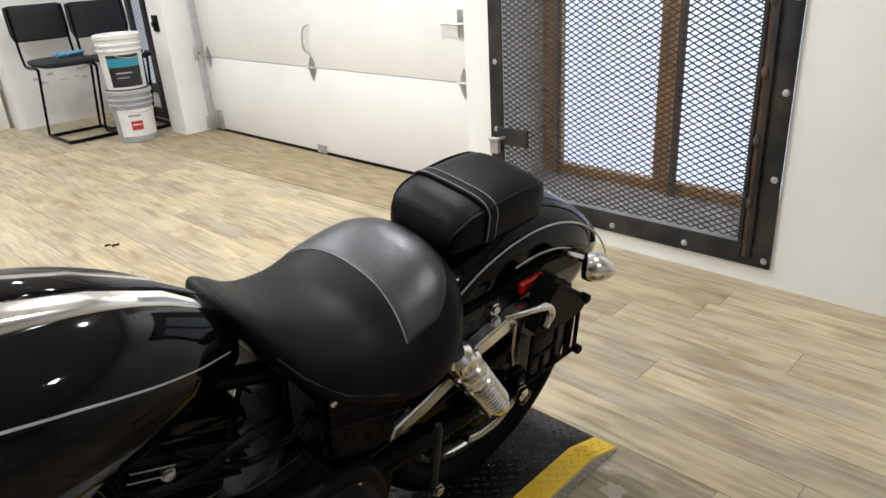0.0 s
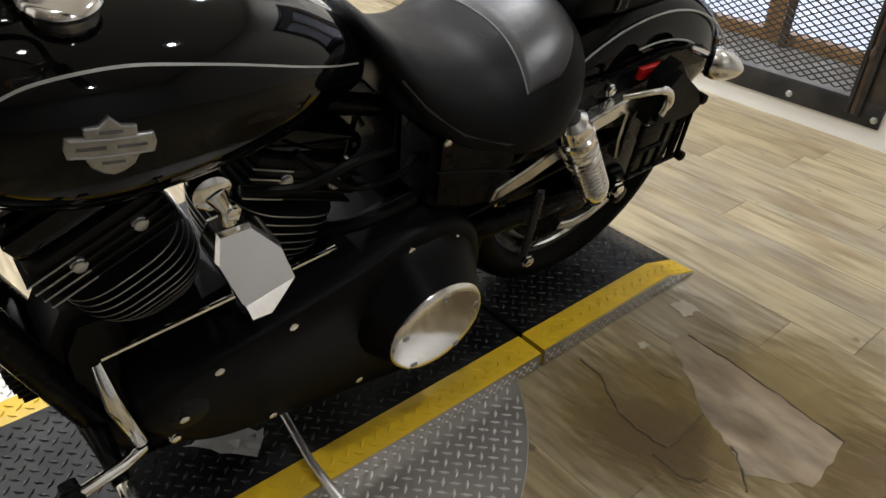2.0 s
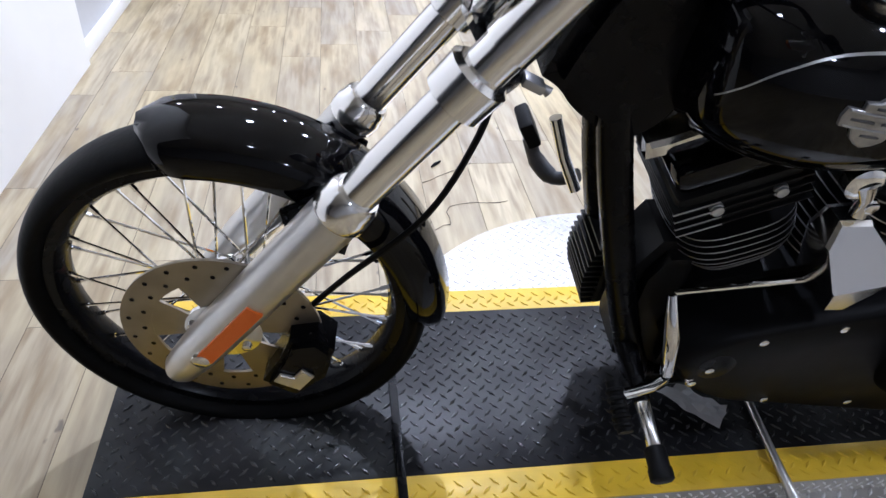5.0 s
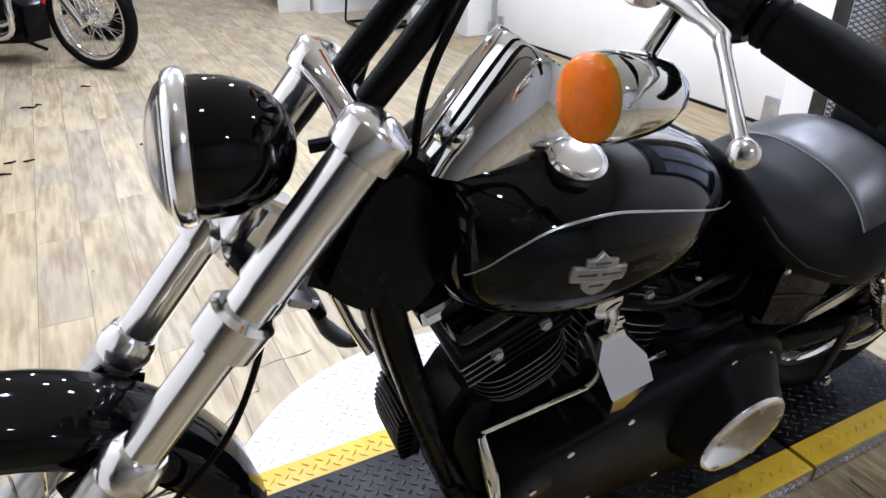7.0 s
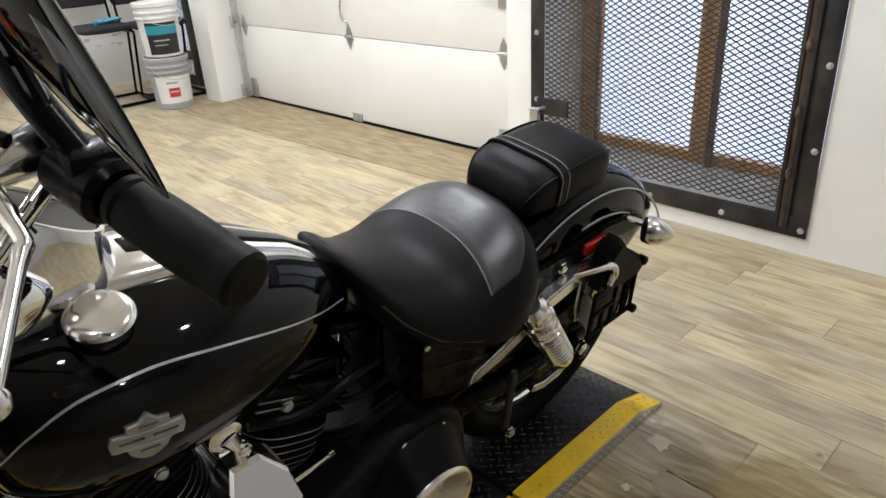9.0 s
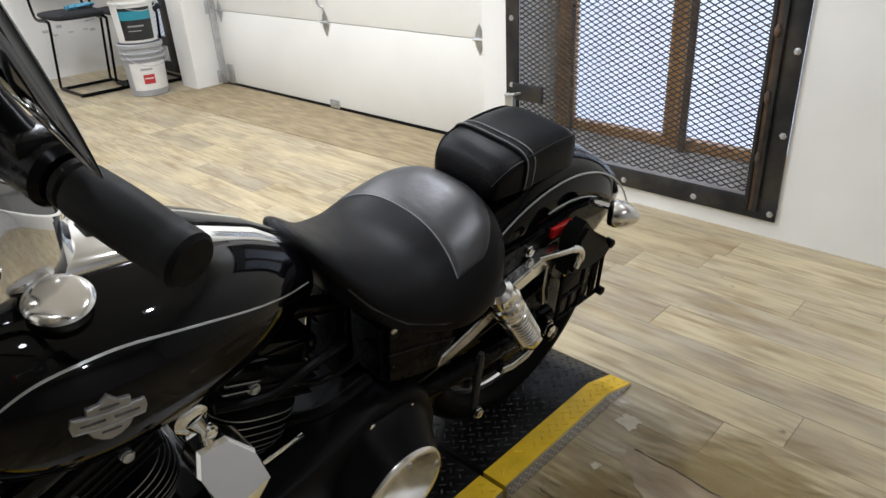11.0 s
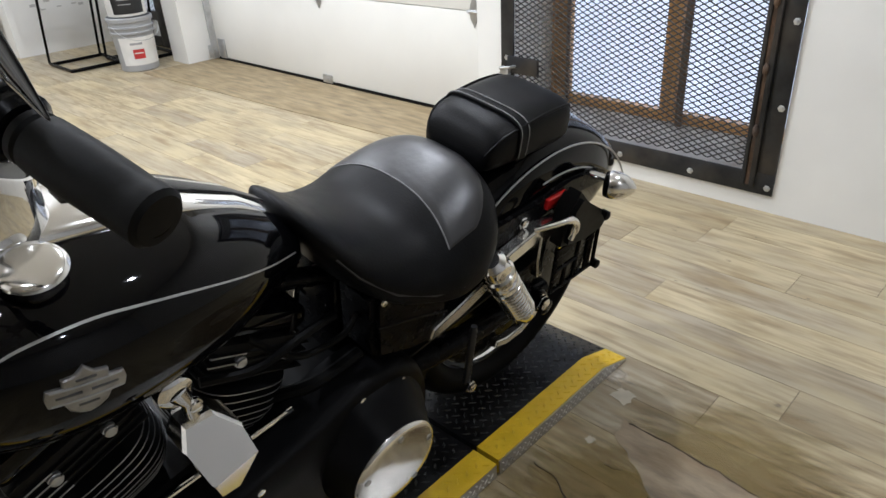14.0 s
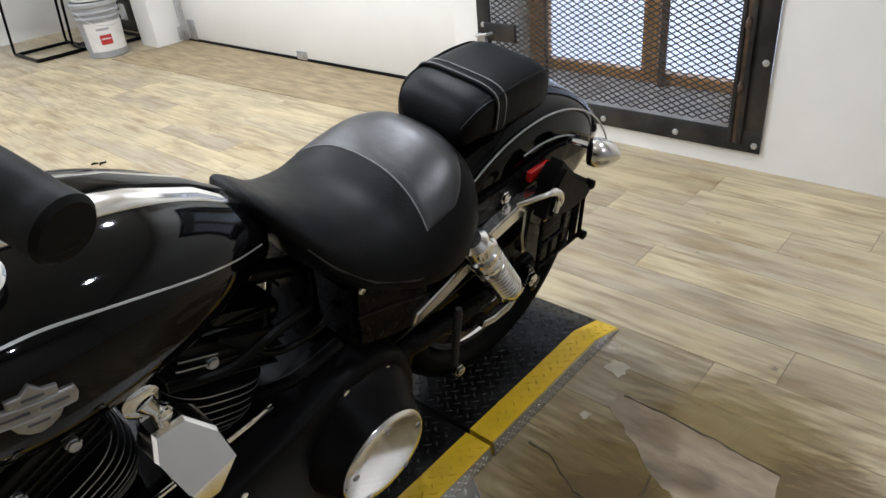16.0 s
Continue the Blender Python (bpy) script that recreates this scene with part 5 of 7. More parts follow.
    c = Vector((0.298, -0.256, 0.279))
    lathe(bm, c, c + Vector((0, -1, 0)), [(0, 0.095), (0.005, 0.096), (0.010, 0.093), (0.013, 0.086), (0.015, 0.070), (0.017, 0.040), (0.018, 0.001)], 48)
    derby = bike_part("clutch_cover", bm, M_BRIGHT, "round domed chrome clutch cover", prim)
    for i in range(5):
        a = radians(90 + 72 * i)
        bolt(derby, c + Vector((0.078 * math.cos(a), -0.013, 0.078 * math.sin(a))), (0, -1, 0), 0.006, 0.003, M_FIN)
    bm = bmesh.new()
    lathe(bm, (-0.10, -0.19, 0.27), (-0.10, -1, 0.27), [(0, 0.05), (0.006, 0.05), (0.009, 0.04), (0.010, 0.001)], 32)
    bike_part("inspection_cover", bm, M_SATIN, "", prim)
    # shift rod and lever, forward peg
    bm = bmesh.new()
    tube(bm, [(-0.196, -0.133, 0.378), (0.170, -0.133, 0.418)], 0.0045, 8)
    bike_part("shift_rod", bm, M_CHROME, "chrome shift rod")
    bm = bmesh.new()
    tube(bm, [(-0.199, -0.138, 0.378), (-0.196, -0.178, 0.330), (-0.180, -0.190, 0.245)], [0.008, 0.013, 0.011], 12)
    tube(bm, [(-0.180, -0.192, 0.230), (-0.215, -0.215, 0.246), (-0.275, -0.235, 0.262)], 0.009, 10)
    sl = bike_part("shift_lever", bm, M_CHROME, "chrome forward shift lever")
    bm = bmesh.new()
    tube(bm, [(-0.282, -0.215, 0.268), (-0.278, -0.290, 0.250)], 0.012, 12)
    for i in range(5):
        lathe(bm, (-0.282 + i * 0.0006, -0.225 - i * 0.013, 0.2655 - i * 0.003), (-0.27, -9, -1.84), [(0, 0.012), (0.002, 0.0145), (0.006, 0.0145), (0.008, 0.012)], 12)
    part("shift_peg", bm, M_RUBBER, sl)
    bm = bmesh.new()
    tube(bm, [(-0.225, -0.11, 0.232), (-0.222, -0.17, 0.224), (-0.221, -0.222, 0.215)], [0.020, 0.015, 0.013], 12)
    peg = bike_part("foot_peg", bm, M_SATIN, "black forward foot peg with a chrome sleeve")
    bm = bmesh.new()
    lathe(bm, (-0.221, -0.222, 0.215), (-0.2195, -0.356, 0.192), [(0, 0.010), (0.004, 0.0115), (0.07, 0.0115), (0.074, 0.010)], 16)
    part("peg_sleeve", bm, M_POLISH, peg)
    bm = bmesh.new()
    lathe(bm, (-0.2203, -0.293, 0.203), (-0.2195, -0.356, 0.192), [(0, 0.014), (0.004, 0.0165), (0.03, 0.0165), (0.034, 0.0185), (0.05, 0.0185), (0.053, 0.014)], 16)
    part("rubber_end", bm, M_RUBBER, peg)
    # brake pedal and peg on the right
    bm = bmesh.new()
    tube(bm, [(-0.27, 0.15, 0.36), (-0.305, 0.17, 0.335), (-0.335, 0.20, 0.352), (-0.350, 0.222, 0.385)], [0.013] * 5 + [0.016] * 4 + [0.013] * 4, 10, smooth_steps=4)
    pd = bike_part("brake_pedal", bm, M_STEEL_DARK, "curved dark steel brake pedal")
    bm = bmesh.new()
    box(bm, (-0.013, -0.033, -0.028), (0.013, 0.033, 0.028), 0.006, pose(-0.358, 0.222, 0.412, 0, -28, 0))
    part("pedal_pad", bm, M_RUBBER, pd)
    bm = bmesh.new()
    tube(bm, [(-0.29, 0.10, 0.37), (-0.315, 0.13, 0.42), (-0.34, 0.145, 0.49)], 0.011, 12)
    bike_part("right_peg", bm, M_CHROME, "chrome right foot peg")
    # horn cover: chrome waterfall
    bm = bmesh.new()
    out = [(-0.060, 0.540), (-0.042, 0.585), (0.020, 0.592), (0.066, 0.548), (0.076, 0.492), (0.052, 0.440), (0.030, 0.394), (-0.016, 0.400), (-0.040, 0.470)]
    c = (0.010, 0.477)
    out = [(c[0] + (x - 0.006) * 0.70, c[1] + (z - 0.490) * 0.71) for x, z in out]

    def fold(x, z):
        """The face bulges to a slanting crease low down and falls back above and below it."""
        d = z - 0.468 - 0.28 * (x - 0.014)
        return 0.034 - 0.62 * max(0.0, d) - 0.16 * max(0.0, -d)

    rings = []
    for y, k, f in ((-0.112, 0.92, 0), (-0.122, 1.0, 0), (-0.168, 1.0, 1.0), (-0.176, 0.94, 1.0)):
        rings.append([(c[0] + (x - c[0]) * k, y - f * fold(x, z), c[1] + (z - c[1]) * k) for x, z in out])
    loft(bm, rings, cap=False)
    bm.verts.ensure_lookup_table()
    front = [v for v in bm.verts][-len(out):]
    crease = [bm.verts.new((x, -0.210, 0.468 + 0.28 * (x - 0.014))) for x in (-0.017, 0.046)]
    # the upper and the lower facet meet along the crease
    bm.faces.new([front[8], front[0], front[1], front[2], front[3], front[4], crease[1], crease[0]])
    bm.faces.new([front[5], front[6], front[7], crease[0], crease[1]])
    bm.faces.new([front[7], front[8], crease[0]])
    bm.faces.new([front[4], front[5], crease[1]])
    bmesh.ops.recalc_face_normals(bm, faces=list(bm.faces))
    horn = bike_part("horn_cover", bm, M_BRIGHT, "faceted chrome horn cover", smooth=22)
    bm = bmesh.new()
    tube(bm, [(-0.006, -0.15, 0.560), (-0.010, -0.15, 0.585), (-0.020, -0.142, 0.608)], [0.012, 0.010, 0.020], 12)
    lathe(bm, (-0.022, -0.130, 0.608), (-0.022, -1, 0.608), [(0, 0.026), (0.018, 0.026), (0.024, 0.018)], 20)
    part("horn_bracket", bm, M_CHROME, horn)
    bolt(horn, (-0.003, -0.156, 0.578), (0, -1, 0), 0.010, 0.008)
    # hoses and wires between the cylinders and the battery cover
    bm = bmesh.new()
    tube(bm, [(0.02, -0.13, 0.585), (0.10, -0.15, 0.575), (0.18, -0.15, 0.59), (0.26, -0.13, 0.575)], 0.008, 8, smooth_steps=5)
    tube(bm, [(0.10, -0.13, 0.62), (0.18, -0.14, 0.54), (0.27, -0.14, 0.53), (0.31, -0.13, 0.55)], 0.006, 8, smooth_steps=5)
    tube(bm, [(0.14, -0.10, 0.44), (0.20, -0.15, 0.47), (0.30, -0.15, 0.48)], 0.012, 8, smooth_steps=5)
    bike_part("engine_hose", bm, M_CABLE, "black engine hoses")
    bm = bmesh.new()
    tube(bm, [(0.18, -0.13, 0.585), (0.24, -0.06, 0.60), (0.26, -0.05, 0.57)], 0.005, 8)
    bike_part("brake_line", bm, M_CHROME, "")
    # side stand: a flat steel leg out to the left, its foot on the turntable plate
    into = LEANED.inverted()
    bm = bmesh.new()
    tube(bm, [(0.085, -0.10, 0.075), (0.08, -0.14, LIFT_Z + 0.020), (0.066, -0.26, LIFT_Z + 0.018), (0.07, -0.33, 0.045), (0.077, -0.375, 0.020)], [0.010, 0.0075, 0.0075, 0.010, 0.012], 10)
    bm.transform(into)
    ss = bike_part("side_stand", bm, M_BRUSHED, "steel side stand, folded out")
    bm = bmesh.new()
    tube(bm, [(0.073, -0.350, 0.034), (0.079, -0.398, 0.019)], [0.016, 0.019], 12)
    bm.transform(into)
    part("stand_foot", bm, M_RUBBER, ss)


# ---- front end, built straight and then turned about the steering axis ----
RAKE = 0.749
AXLE = Vector((-0.853, 0, 0.320))
AXIS_D = Vector((RAKE, 0, 1)).normalized()
PIVOT = Vector((-0.38, 0, 0.90))
STEER = Matrix.Translation(PIVOT + Vector((0, -0.038, 0))) @ Matrix.Rotation(radians(-7.0), 4, AXIS_D) @ Matrix.Translation(-PIVOT)
HALF = 0.104
HUB = Vector((-0.853, 0, 0.290))


def on_fork(z, y=0.0, ahead=0.0):
    return Vector((AXLE.x + (z - AXLE.z) * RAKE, y, z)) + Vector((-AXIS_D.z, 0, AXIS_D.x)) * ahead


def front_part(name, bm, material, label="", parent=None, smooth=40):
    bm.transform(STEER)
    return part(name, bm, material, parent or bike, label, smooth)


BEND = Vector((-0.224, -0.340, 1.110))


def build_front():
    w = wheel(bike, HUB, 0.303, 0.098, 0.250, 40, name="front_wheel", label="laced front wheel with a black rim and tyre", rim_material=M_SATIN)
    w.matrix_local = STEER @ Matrix.Translation(HUB)
    # brake disc: holes cut as a ring of spokes, with drilled marks
    bm = bmesh.new()
    n = 60

    def ringface(r0, r1, y0, y1, a0=0, a1=360, k=n):
        rings = []
        for i in range(k + (0 if a1 - a0 == 360 else 1)):
            a = radians(a0 + (a1 - a0) * i / k)
            rings.append([(r * math.cos(a), y, r * math.sin(a)) for r, y in ((r0, y0), (r1, y0), (r1, y1), (r0, y1))])
        loft(bm, rings, closed=(a1 - a0 == 360), cap=True)

    ringface(0.102, 0.146, -0.078, -0.073)
    rotor = part("brake_disc", bm, M_ROTOR, w, "drilled steel brake disc")
    for i in range(5):
        bm = bmesh.new()
        ringface(0.05, 0.104, -0.0775, -0.0735, i * 72, i * 72 + 46, 8)
        part("carrier_arm", bm, M_ROTOR, rotor)
    bm = bmesh.new()
    ringface(0.03, 0.056, -0.078, -0.071)
    part("carrier_hub", bm, M_CHROME, rotor)
    for i in range(20):
        for r, off in ((0.114, 0), (0.134, 9)):
            a = radians(i * 18 + off)
            bm = bmesh.new()
            lathe(bm, (r * math.cos(a), -0.0785, r * math.sin(a)), (r * math.cos(a), 1, r * math.sin(a)), [(0, 0.0036), (0.001, 0.0036)], 8)
            part("drill_hole", bm, M_SATIN, rotor)
    for i in range(5):
        a = radians(i * 72 + 23)
        bolt(rotor, (0.045 * math.cos(a), -0.078, 0.045 * math.sin(a)), (0, -1, 0), 0.007, 0.006)
    # caliper
    bm = bmesh.new()
    prism(bm, [(0.055, -0.075), (0.105, -0.105), (0.15, -0.06), (0.165, 0.005), (0.14, 0.03), (0.10, 0.02), (0.085, -0.02)], 0.07, Matrix.Translation(HUB) @ pose(0, -0.118, 0), 0.008)
    cal = front_part("brake_caliper", bm, M_SATIN, "black brake caliper with a grey cap")
    bm = bmesh.new()
    prism(bm, [(0.075, -0.06), (0.112, -0.08), (0.135, -0.045), (0.118, -0.028), (0.105, -0.048), (0.085, -0.042)], 0.006, Matrix.Translation(HUB) @ pose(0, -0.124, 0), 0.002)
    front_part("caliper_cap", bm, M_BRUSHED, "", cal)
    fork = bike
    for side in (-1, 1):
        y = side * HALF
        up = AXIS_D
        bm = bmesh.new()
        b = on_fork(0.225, y)
        L = (on_fork(0.572, y) - b).length
        lathe(bm, b, b + up, [(0, 0.020), (0.012, 0.026), (0.05, 0.030), (0.12, 0.0335), (L - 0.03, 0.0345), (L - 0.006, 0.0345), (L, 0.032)], 32)
        sl = front_part("fork_slider", bm, M_BRUSHED, "satin aluminium lower fork leg")
        bm = bmesh.new()
        c = on_fork(0.553, y)
        lathe(bm, c, c + up, [(0, 0.035), (0.004, 0.0375), (0.022, 0.0375), (0.028, 0.035), (0.038, 0.034), (0.044, 0.029)], 32)
        front_part("dust_seal", bm, M_BRIGHT, "chrome seal collar", sl)
        bm = bmesh.new()
        c = on_fork(0.57, y)
        lathe(bm, c, c + up, [(0, 0.0255), ((on_fork(0.80, y) - c).length, 0.0255)], 28)
        front_part("fork_tube", bm, M_BRIGHT, "polished fork tube")
        bm = bmesh.new()
        c = on_fork(0.785, y)
        lathe(bm, c, c + up, [(0, 0.0285), ((on_fork(0.95, y) - c).length, 0.0285)], 32)
        front_part("fork_cover", bm, M_BRIGHT, "chrome upper fork cover")
        bm = bmesh.new()
        c = on_fork(0.718, y)
        lathe(bm, c, c + up, [(0, 0.030), (0.004, 0.037), (0.044, 0.038), (0.05, 0.031)], 32)
        front_part("clamp_ring", bm, M_BRIGHT, "chrome lower fork clamp")
        bm = bmesh.new()
        c = on_fork(0.918, y)
        lathe(bm, c, c + up, [(0, 0.030), (0.003, 0.037), (0.034, 0.038), (0.040, 0.034), (0.046, 0.022), (0.050, 0.014), (0.052, 0.001)], 32)
        front_part("fork_cap", bm, M_BRIGHT, "chrome upper fork clamp and cap")
        bm = bmesh.new()
        c = on_fork(0.335, y)
        d = Vector((-AXIS_D.z, 0, AXIS_D.x))
        lo, hi = on_fork(0.300, y + side * 0.031, -0.002), on_fork(0.408, y + side * 0.031, -0.002)
        rings = []
        for p in (lo, hi):
            rings.append([p + d * a + Vector((0, side * bb, 0)) for a, bb in ((-0.012, 0), (0.012, 0), (0.012, 0.005), (-0.012, 0.005))])
        loft(bm, rings)
        front_part("fork_reflector", bm, M_ORANGEREF, "orange fork reflector", sl)
        bm = bmesh.new()
        p = on_fork(0.295, y)
        lathe(bm, p + Vector((0, side * -0.02, 0)), p + Vector((0, side, 0)), [(0, 0.014), (0.055, 0.014), (0.058, 0.010)], 14)
        front_part("axle_end", bm, M_CHROME, "", sl)
    ax = Vector((-AXIS_D.z, 0, AXIS_D.x))
    for z, h, wd, deep, mt, lb in ((0.750, 0.017, 0.028, 0.050, M_SATIN, "black lower fork yoke"), (0.936, 0.017, 0.025, 0.0, M_CHROME, "chrome upper fork yoke")):
        bm = bmesh.new()
        rings = []
        for i in range(13):
            t = -1 + i / 6
            p = on_fork(z, HALF * t, -deep * (1 - t * t))
            k = 1.0 + (0.35 * t * t if deep == 0 else 0)
            rings.append([p + ax * a + AXIS_D * c for a, c in superellipse(wd * k, h * k, 3.0, 20)])
        loft(bm, rings)
        front_part("triple_clamp", bm, mt, lb)
    bm = bmesh.new()
    arc_fender(bm, HUB, 0.328, 104, -5, 0.066, 0.055, taper=0.3)
    fen = front_part("front_fender", bm, M_BLACK, "gloss black front fender", smooth=60)
    for side in (-1, 1):
        bm = bmesh.new()
        prism(bm, [(-0.04, -0.03), (0.03, -0.05), (0.05, 0.02), (0.0, 0.05), (-0.05, 0.02)], 0.012, pose(HUB.x + 0.150, side * 0.078 - 0.006, HUB.z + 0.222), 0.003)
        front_part("fender_bracket", bm, M_SATIN, "", fen)
    for side in (-1, 1):
        for dx, dz in ((-0.02, 0.0), (0.02, 0.0)):
            bm = bmesh.new()
            p = Vector((HUB.x + 0.150 + dx, side * 0.085, HUB.z + 0.222 + dz))
            lathe(bm, p, p + Vector((0, side, 0)), [(0, 0.009), (0.005, 0.009), (0.008, 0.005), (0.008, 0.001)], 10)
            front_part("fender_bolt", bm, M_CHROME, "", fen)
    # headlamp
    bm = bmesh.new()
    c = Vector((-0.551, -0.010, 0.900))
    ax = Vector((1, -0.05, -0.04)).normalized()
    lathe(bm, c, c + ax, [(0, 0.0720), (0.010, 0.0730), (0.034, 0.0715), (0.058, 0.0660), (0.078, 0.0550), (0.092, 0.0400), (0.101, 0.0210), (0.104, 0.001)], 48)
    lamp = front_part("headlamp", bm, M_BLACK, "gloss black headlamp bowl with a chrome rim", smooth=60)
    bm = bmesh.new()
    lathe(bm, c - ax * 0.024, c + ax, [(0, 0.0715), (0.002, 0.0760), (0.007, 0.0795), (0.014, 0.0810), (0.022, 0.0785), (0.026, 0.0700)], 48)
    front_part("headlamp_rim", bm, M_BRIGHT, "chrome headlamp rim", lamp)
    bm = bmesh.new()
    lathe(bm, c - ax * 0.020, c - ax, [(0, 0.0725), (0.010, 0.0625), (0.019, 0.0440), (0.024, 0.0220), (0.026, 0.001)], 40)
    front_part("headlamp_lens", bm, M_GLASS, "clear glass lens", lamp)
    bm = bmesh.new()
    lathe(bm, c - ax * 0.014, c + ax, [(0, 0.0700), (0.02, 0.0590), (0.040, 0.0300), (0.046, 0.001)], 40)
    front_part("reflector_bowl", bm, M_BRIGHT, "", lamp)
    bm = bmesh.new()
    prism(bm, [(-0.545, 0.845), (-0.50, 0.85), (-0.455, 0.82), (-0.44, 0.79), (-0.495, 0.75), (-0.525, 0.74), (-0.548, 0.78)], 0.05, pose(0, -0.03, 0), 0.01)
    front_part("lamp_bracket", bm, M_CHROME, "chrome headlamp bracket", lamp)
    # brake line junction under the lower yoke, on the outside of its stem
    bm = bmesh.new()
    box(bm, (-0.014, -0.012, -0.006), (0.014, 0.012, 0.006), 0.003, pose(-0.462, -0.050, 0.716, 0, 24, 0))
    tube(bm, [(-0.452, -0.050, 0.713), (-0.442, -0.052, 0.706)], [0.004, 0.007], 10)
    front_part("line_junction", bm, M_FIN, "small polished brake line junction")
    # risers and bar
    left = [(-0.390, -0.068, 0.930), (-0.322, -0.067, 1.012), (-0.262, -0.066, 1.085), (-0.210, -0.075, 1.152), (-0.183, -0.11, 1.198), (-0.178, -0.17, 1.208), (-0.178, -0.240, 1.170), (-0.152, -0.318, 1.106), (-0.121, -0.432, 1.083)]
    right = [(x, 2 * CY - y, z) for x, y, z in left]
    for pts in (left, right):
        bm = bmesh.new()
        tube(bm, pts, [0.0165] * 19 + [0.0127] * 30, 14, smooth_steps=6)
        part("handlebar", bm, M_SATIN, bike, "satin black narrow riser handlebar")
    for pts, sgn in ((left, -1), (right, 1)):
        a, b = Vector(pts[-2]), Vector(pts[-1])
        d = (b - a).normalized()
        bm = bmesh.new()
        L = 0.122
        s = b - d * L
        prof = [(0, 0.0165), (0.004, 0.021), (0.010, 0.021), (0.014, 0.0175)]
        prof += [(0.016 + 0.088 * i / 10, 0.0218 + 0.0010 * math.sin(math.pi * i / 10)) for i in range(11)]
        prof += [(0.108, 0.0225), (0.118, 0.0225), (0.122, 0.019), (0.123, 0.001)]
        lathe(bm, s, b, prof, 24)
        grip = part("hand_grip", bm, M_RUBBER, bike, "black rubber hand grip")
        # switch housing, clamp and lever
        h = s - d * 0.028
        bm = bmesh.new()
        lathe(bm, h - d * 0.03, b, [(0, 0.020), (0.004, 0.026), (0.05, 0.027), (0.056, 0.022)], 20)
        box(bm, (-0.02, -0.018, -0.012), (0.02, 0.018, 0.028), 0.006, Matrix.Translation(h))
        part("switch_housing", bm, M_SATIN, bike, "black switch housing")
        fwd = Vector((-1, 0, 0))
        fwd = (fwd - d * fwd.dot(d)).normalized()
        piv = h - d * 0.05 + fwd * 0.055
        bm = bmesh.new()
        tube(bm, [h - d * 0.055, h - d * 0.052 + fwd * 0.03, piv], [0.020, 0.016, 0.014], 14)
        lathe(bm, piv + Vector((0, 0, -0.016)), piv + Vector((0, 0, 1)), [(0, 0.012), (0.003, 0.016), (0.03, 0.016), (0.034, 0.010)], 16)
        part("lever_perch", bm, M_BRIGHT, bike, "chrome lever perch")
        end = Vector((-0.278, -0.433, 1.074)) if sgn < 0 else Vector((-0.255, 0.352, 1.072))
        bm = bmesh.new()
        bend = BEND if sgn < 0 else Vector((BEND.x, 2 * CY - BEND.y, BEND.z))
        tube(bm, [piv, piv.lerp(bend, 0.5) + Vector((0, 0, 0.004)), bend, bend.lerp(end, 0.12), bend.lerp(end, 0.6), end], [0.0085] * 9 + [0.0062] * 10 + [0.0052] * 12, 12, smooth_steps=6)
        bmesh.ops.create_uvsphere(bm, u_segments=16, v_segments=10, radius=0.0105, matrix=Matrix.Translation(end))
        part("hand_lever", bm, M_POLISH, bike, "polished clutch lever" if sgn < 0 else "polished brake lever")
        # mirror: a black curved blade on a short stem
        bm = bmesh.new()
        m0 = h - d * 0.03 + Vector((0, 0, 0.02))
        tip = Vector((-0.180, -0.468, 1.186)) if sgn < 0 else Vector((-0.180, 0.408, 1.186))
        root = m0 + Vector((-0.02, sgn * -0.05, 0.105))
        tube(bm, [m0, m0 + Vector((-0.01, 0, 0.04)), root], 0.006, 8)
        rings = []
        for i in range(17):
            t = 0.5 - 0.5 * math.cos(math.pi * i / 16)
            p = root.lerp(tip, t) + Vector((0, 0, 0.018 * math.sin(math.pi * t)))
            wd = 0.035 * min(1.0, t / 0.3) ** 0.5 * min(1.0, (1 - t) / 0.45) ** 0.75 + 0.001
            rings.append([p + Vector((a * 0.35, 0, c)) for a, c in superellipse(0.013 * (wd / 0.031) + 0.001, wd, 2.2, 20)])
        loft(bm, rings)
        part("mirror", bm, M_BLACK, bike, "black blade-shaped mirror")
        # front turn signal below the perch
        c = Vector((-0.296, -0.312, 1.056)) if sgn < 0 else Vector((-0.296, 0.252, 1.056))
        bm = bmesh.new()
        tube(bm, [h - d * 0.04 + Vector((0, 0, -0.01)), (h - d * 0.04).lerp(c, 0.6) + Vector((0.01, 0, -0.012)), c + Vector((0.02, 0, 0))], 0.007, 10)
        sa = part("signal_arm", bm, M_CHROME, bike, "chrome signal arm")
        bm = bmesh.new()
        fx = Vector((1, 0.04 * sgn, -0.05)).normalized()
        lathe(bm, c, c + fx, [(-0.004, 0.033), (0.002, 0.0355), (0.014, 0.0355), (0.035, 0.033), (0.055, 0.029), (0.072, 0.019), (0.083, 0.008), (0.086, 0.001)], 28)
        part("turn_signal", bm, M_CHROME, sa, "chrome bullet turn signal")
        bm = bmesh.new()
        lathe(bm, c - fx * 0.004, c - fx, [(0, 0.0335), (0.008, 0.0330), (0.014, 0.0285), (0.018, 0.015), (0.019, 0.001)], 28)
        part("signal_lens", bm, M_AMBER, sa, "amber lens")
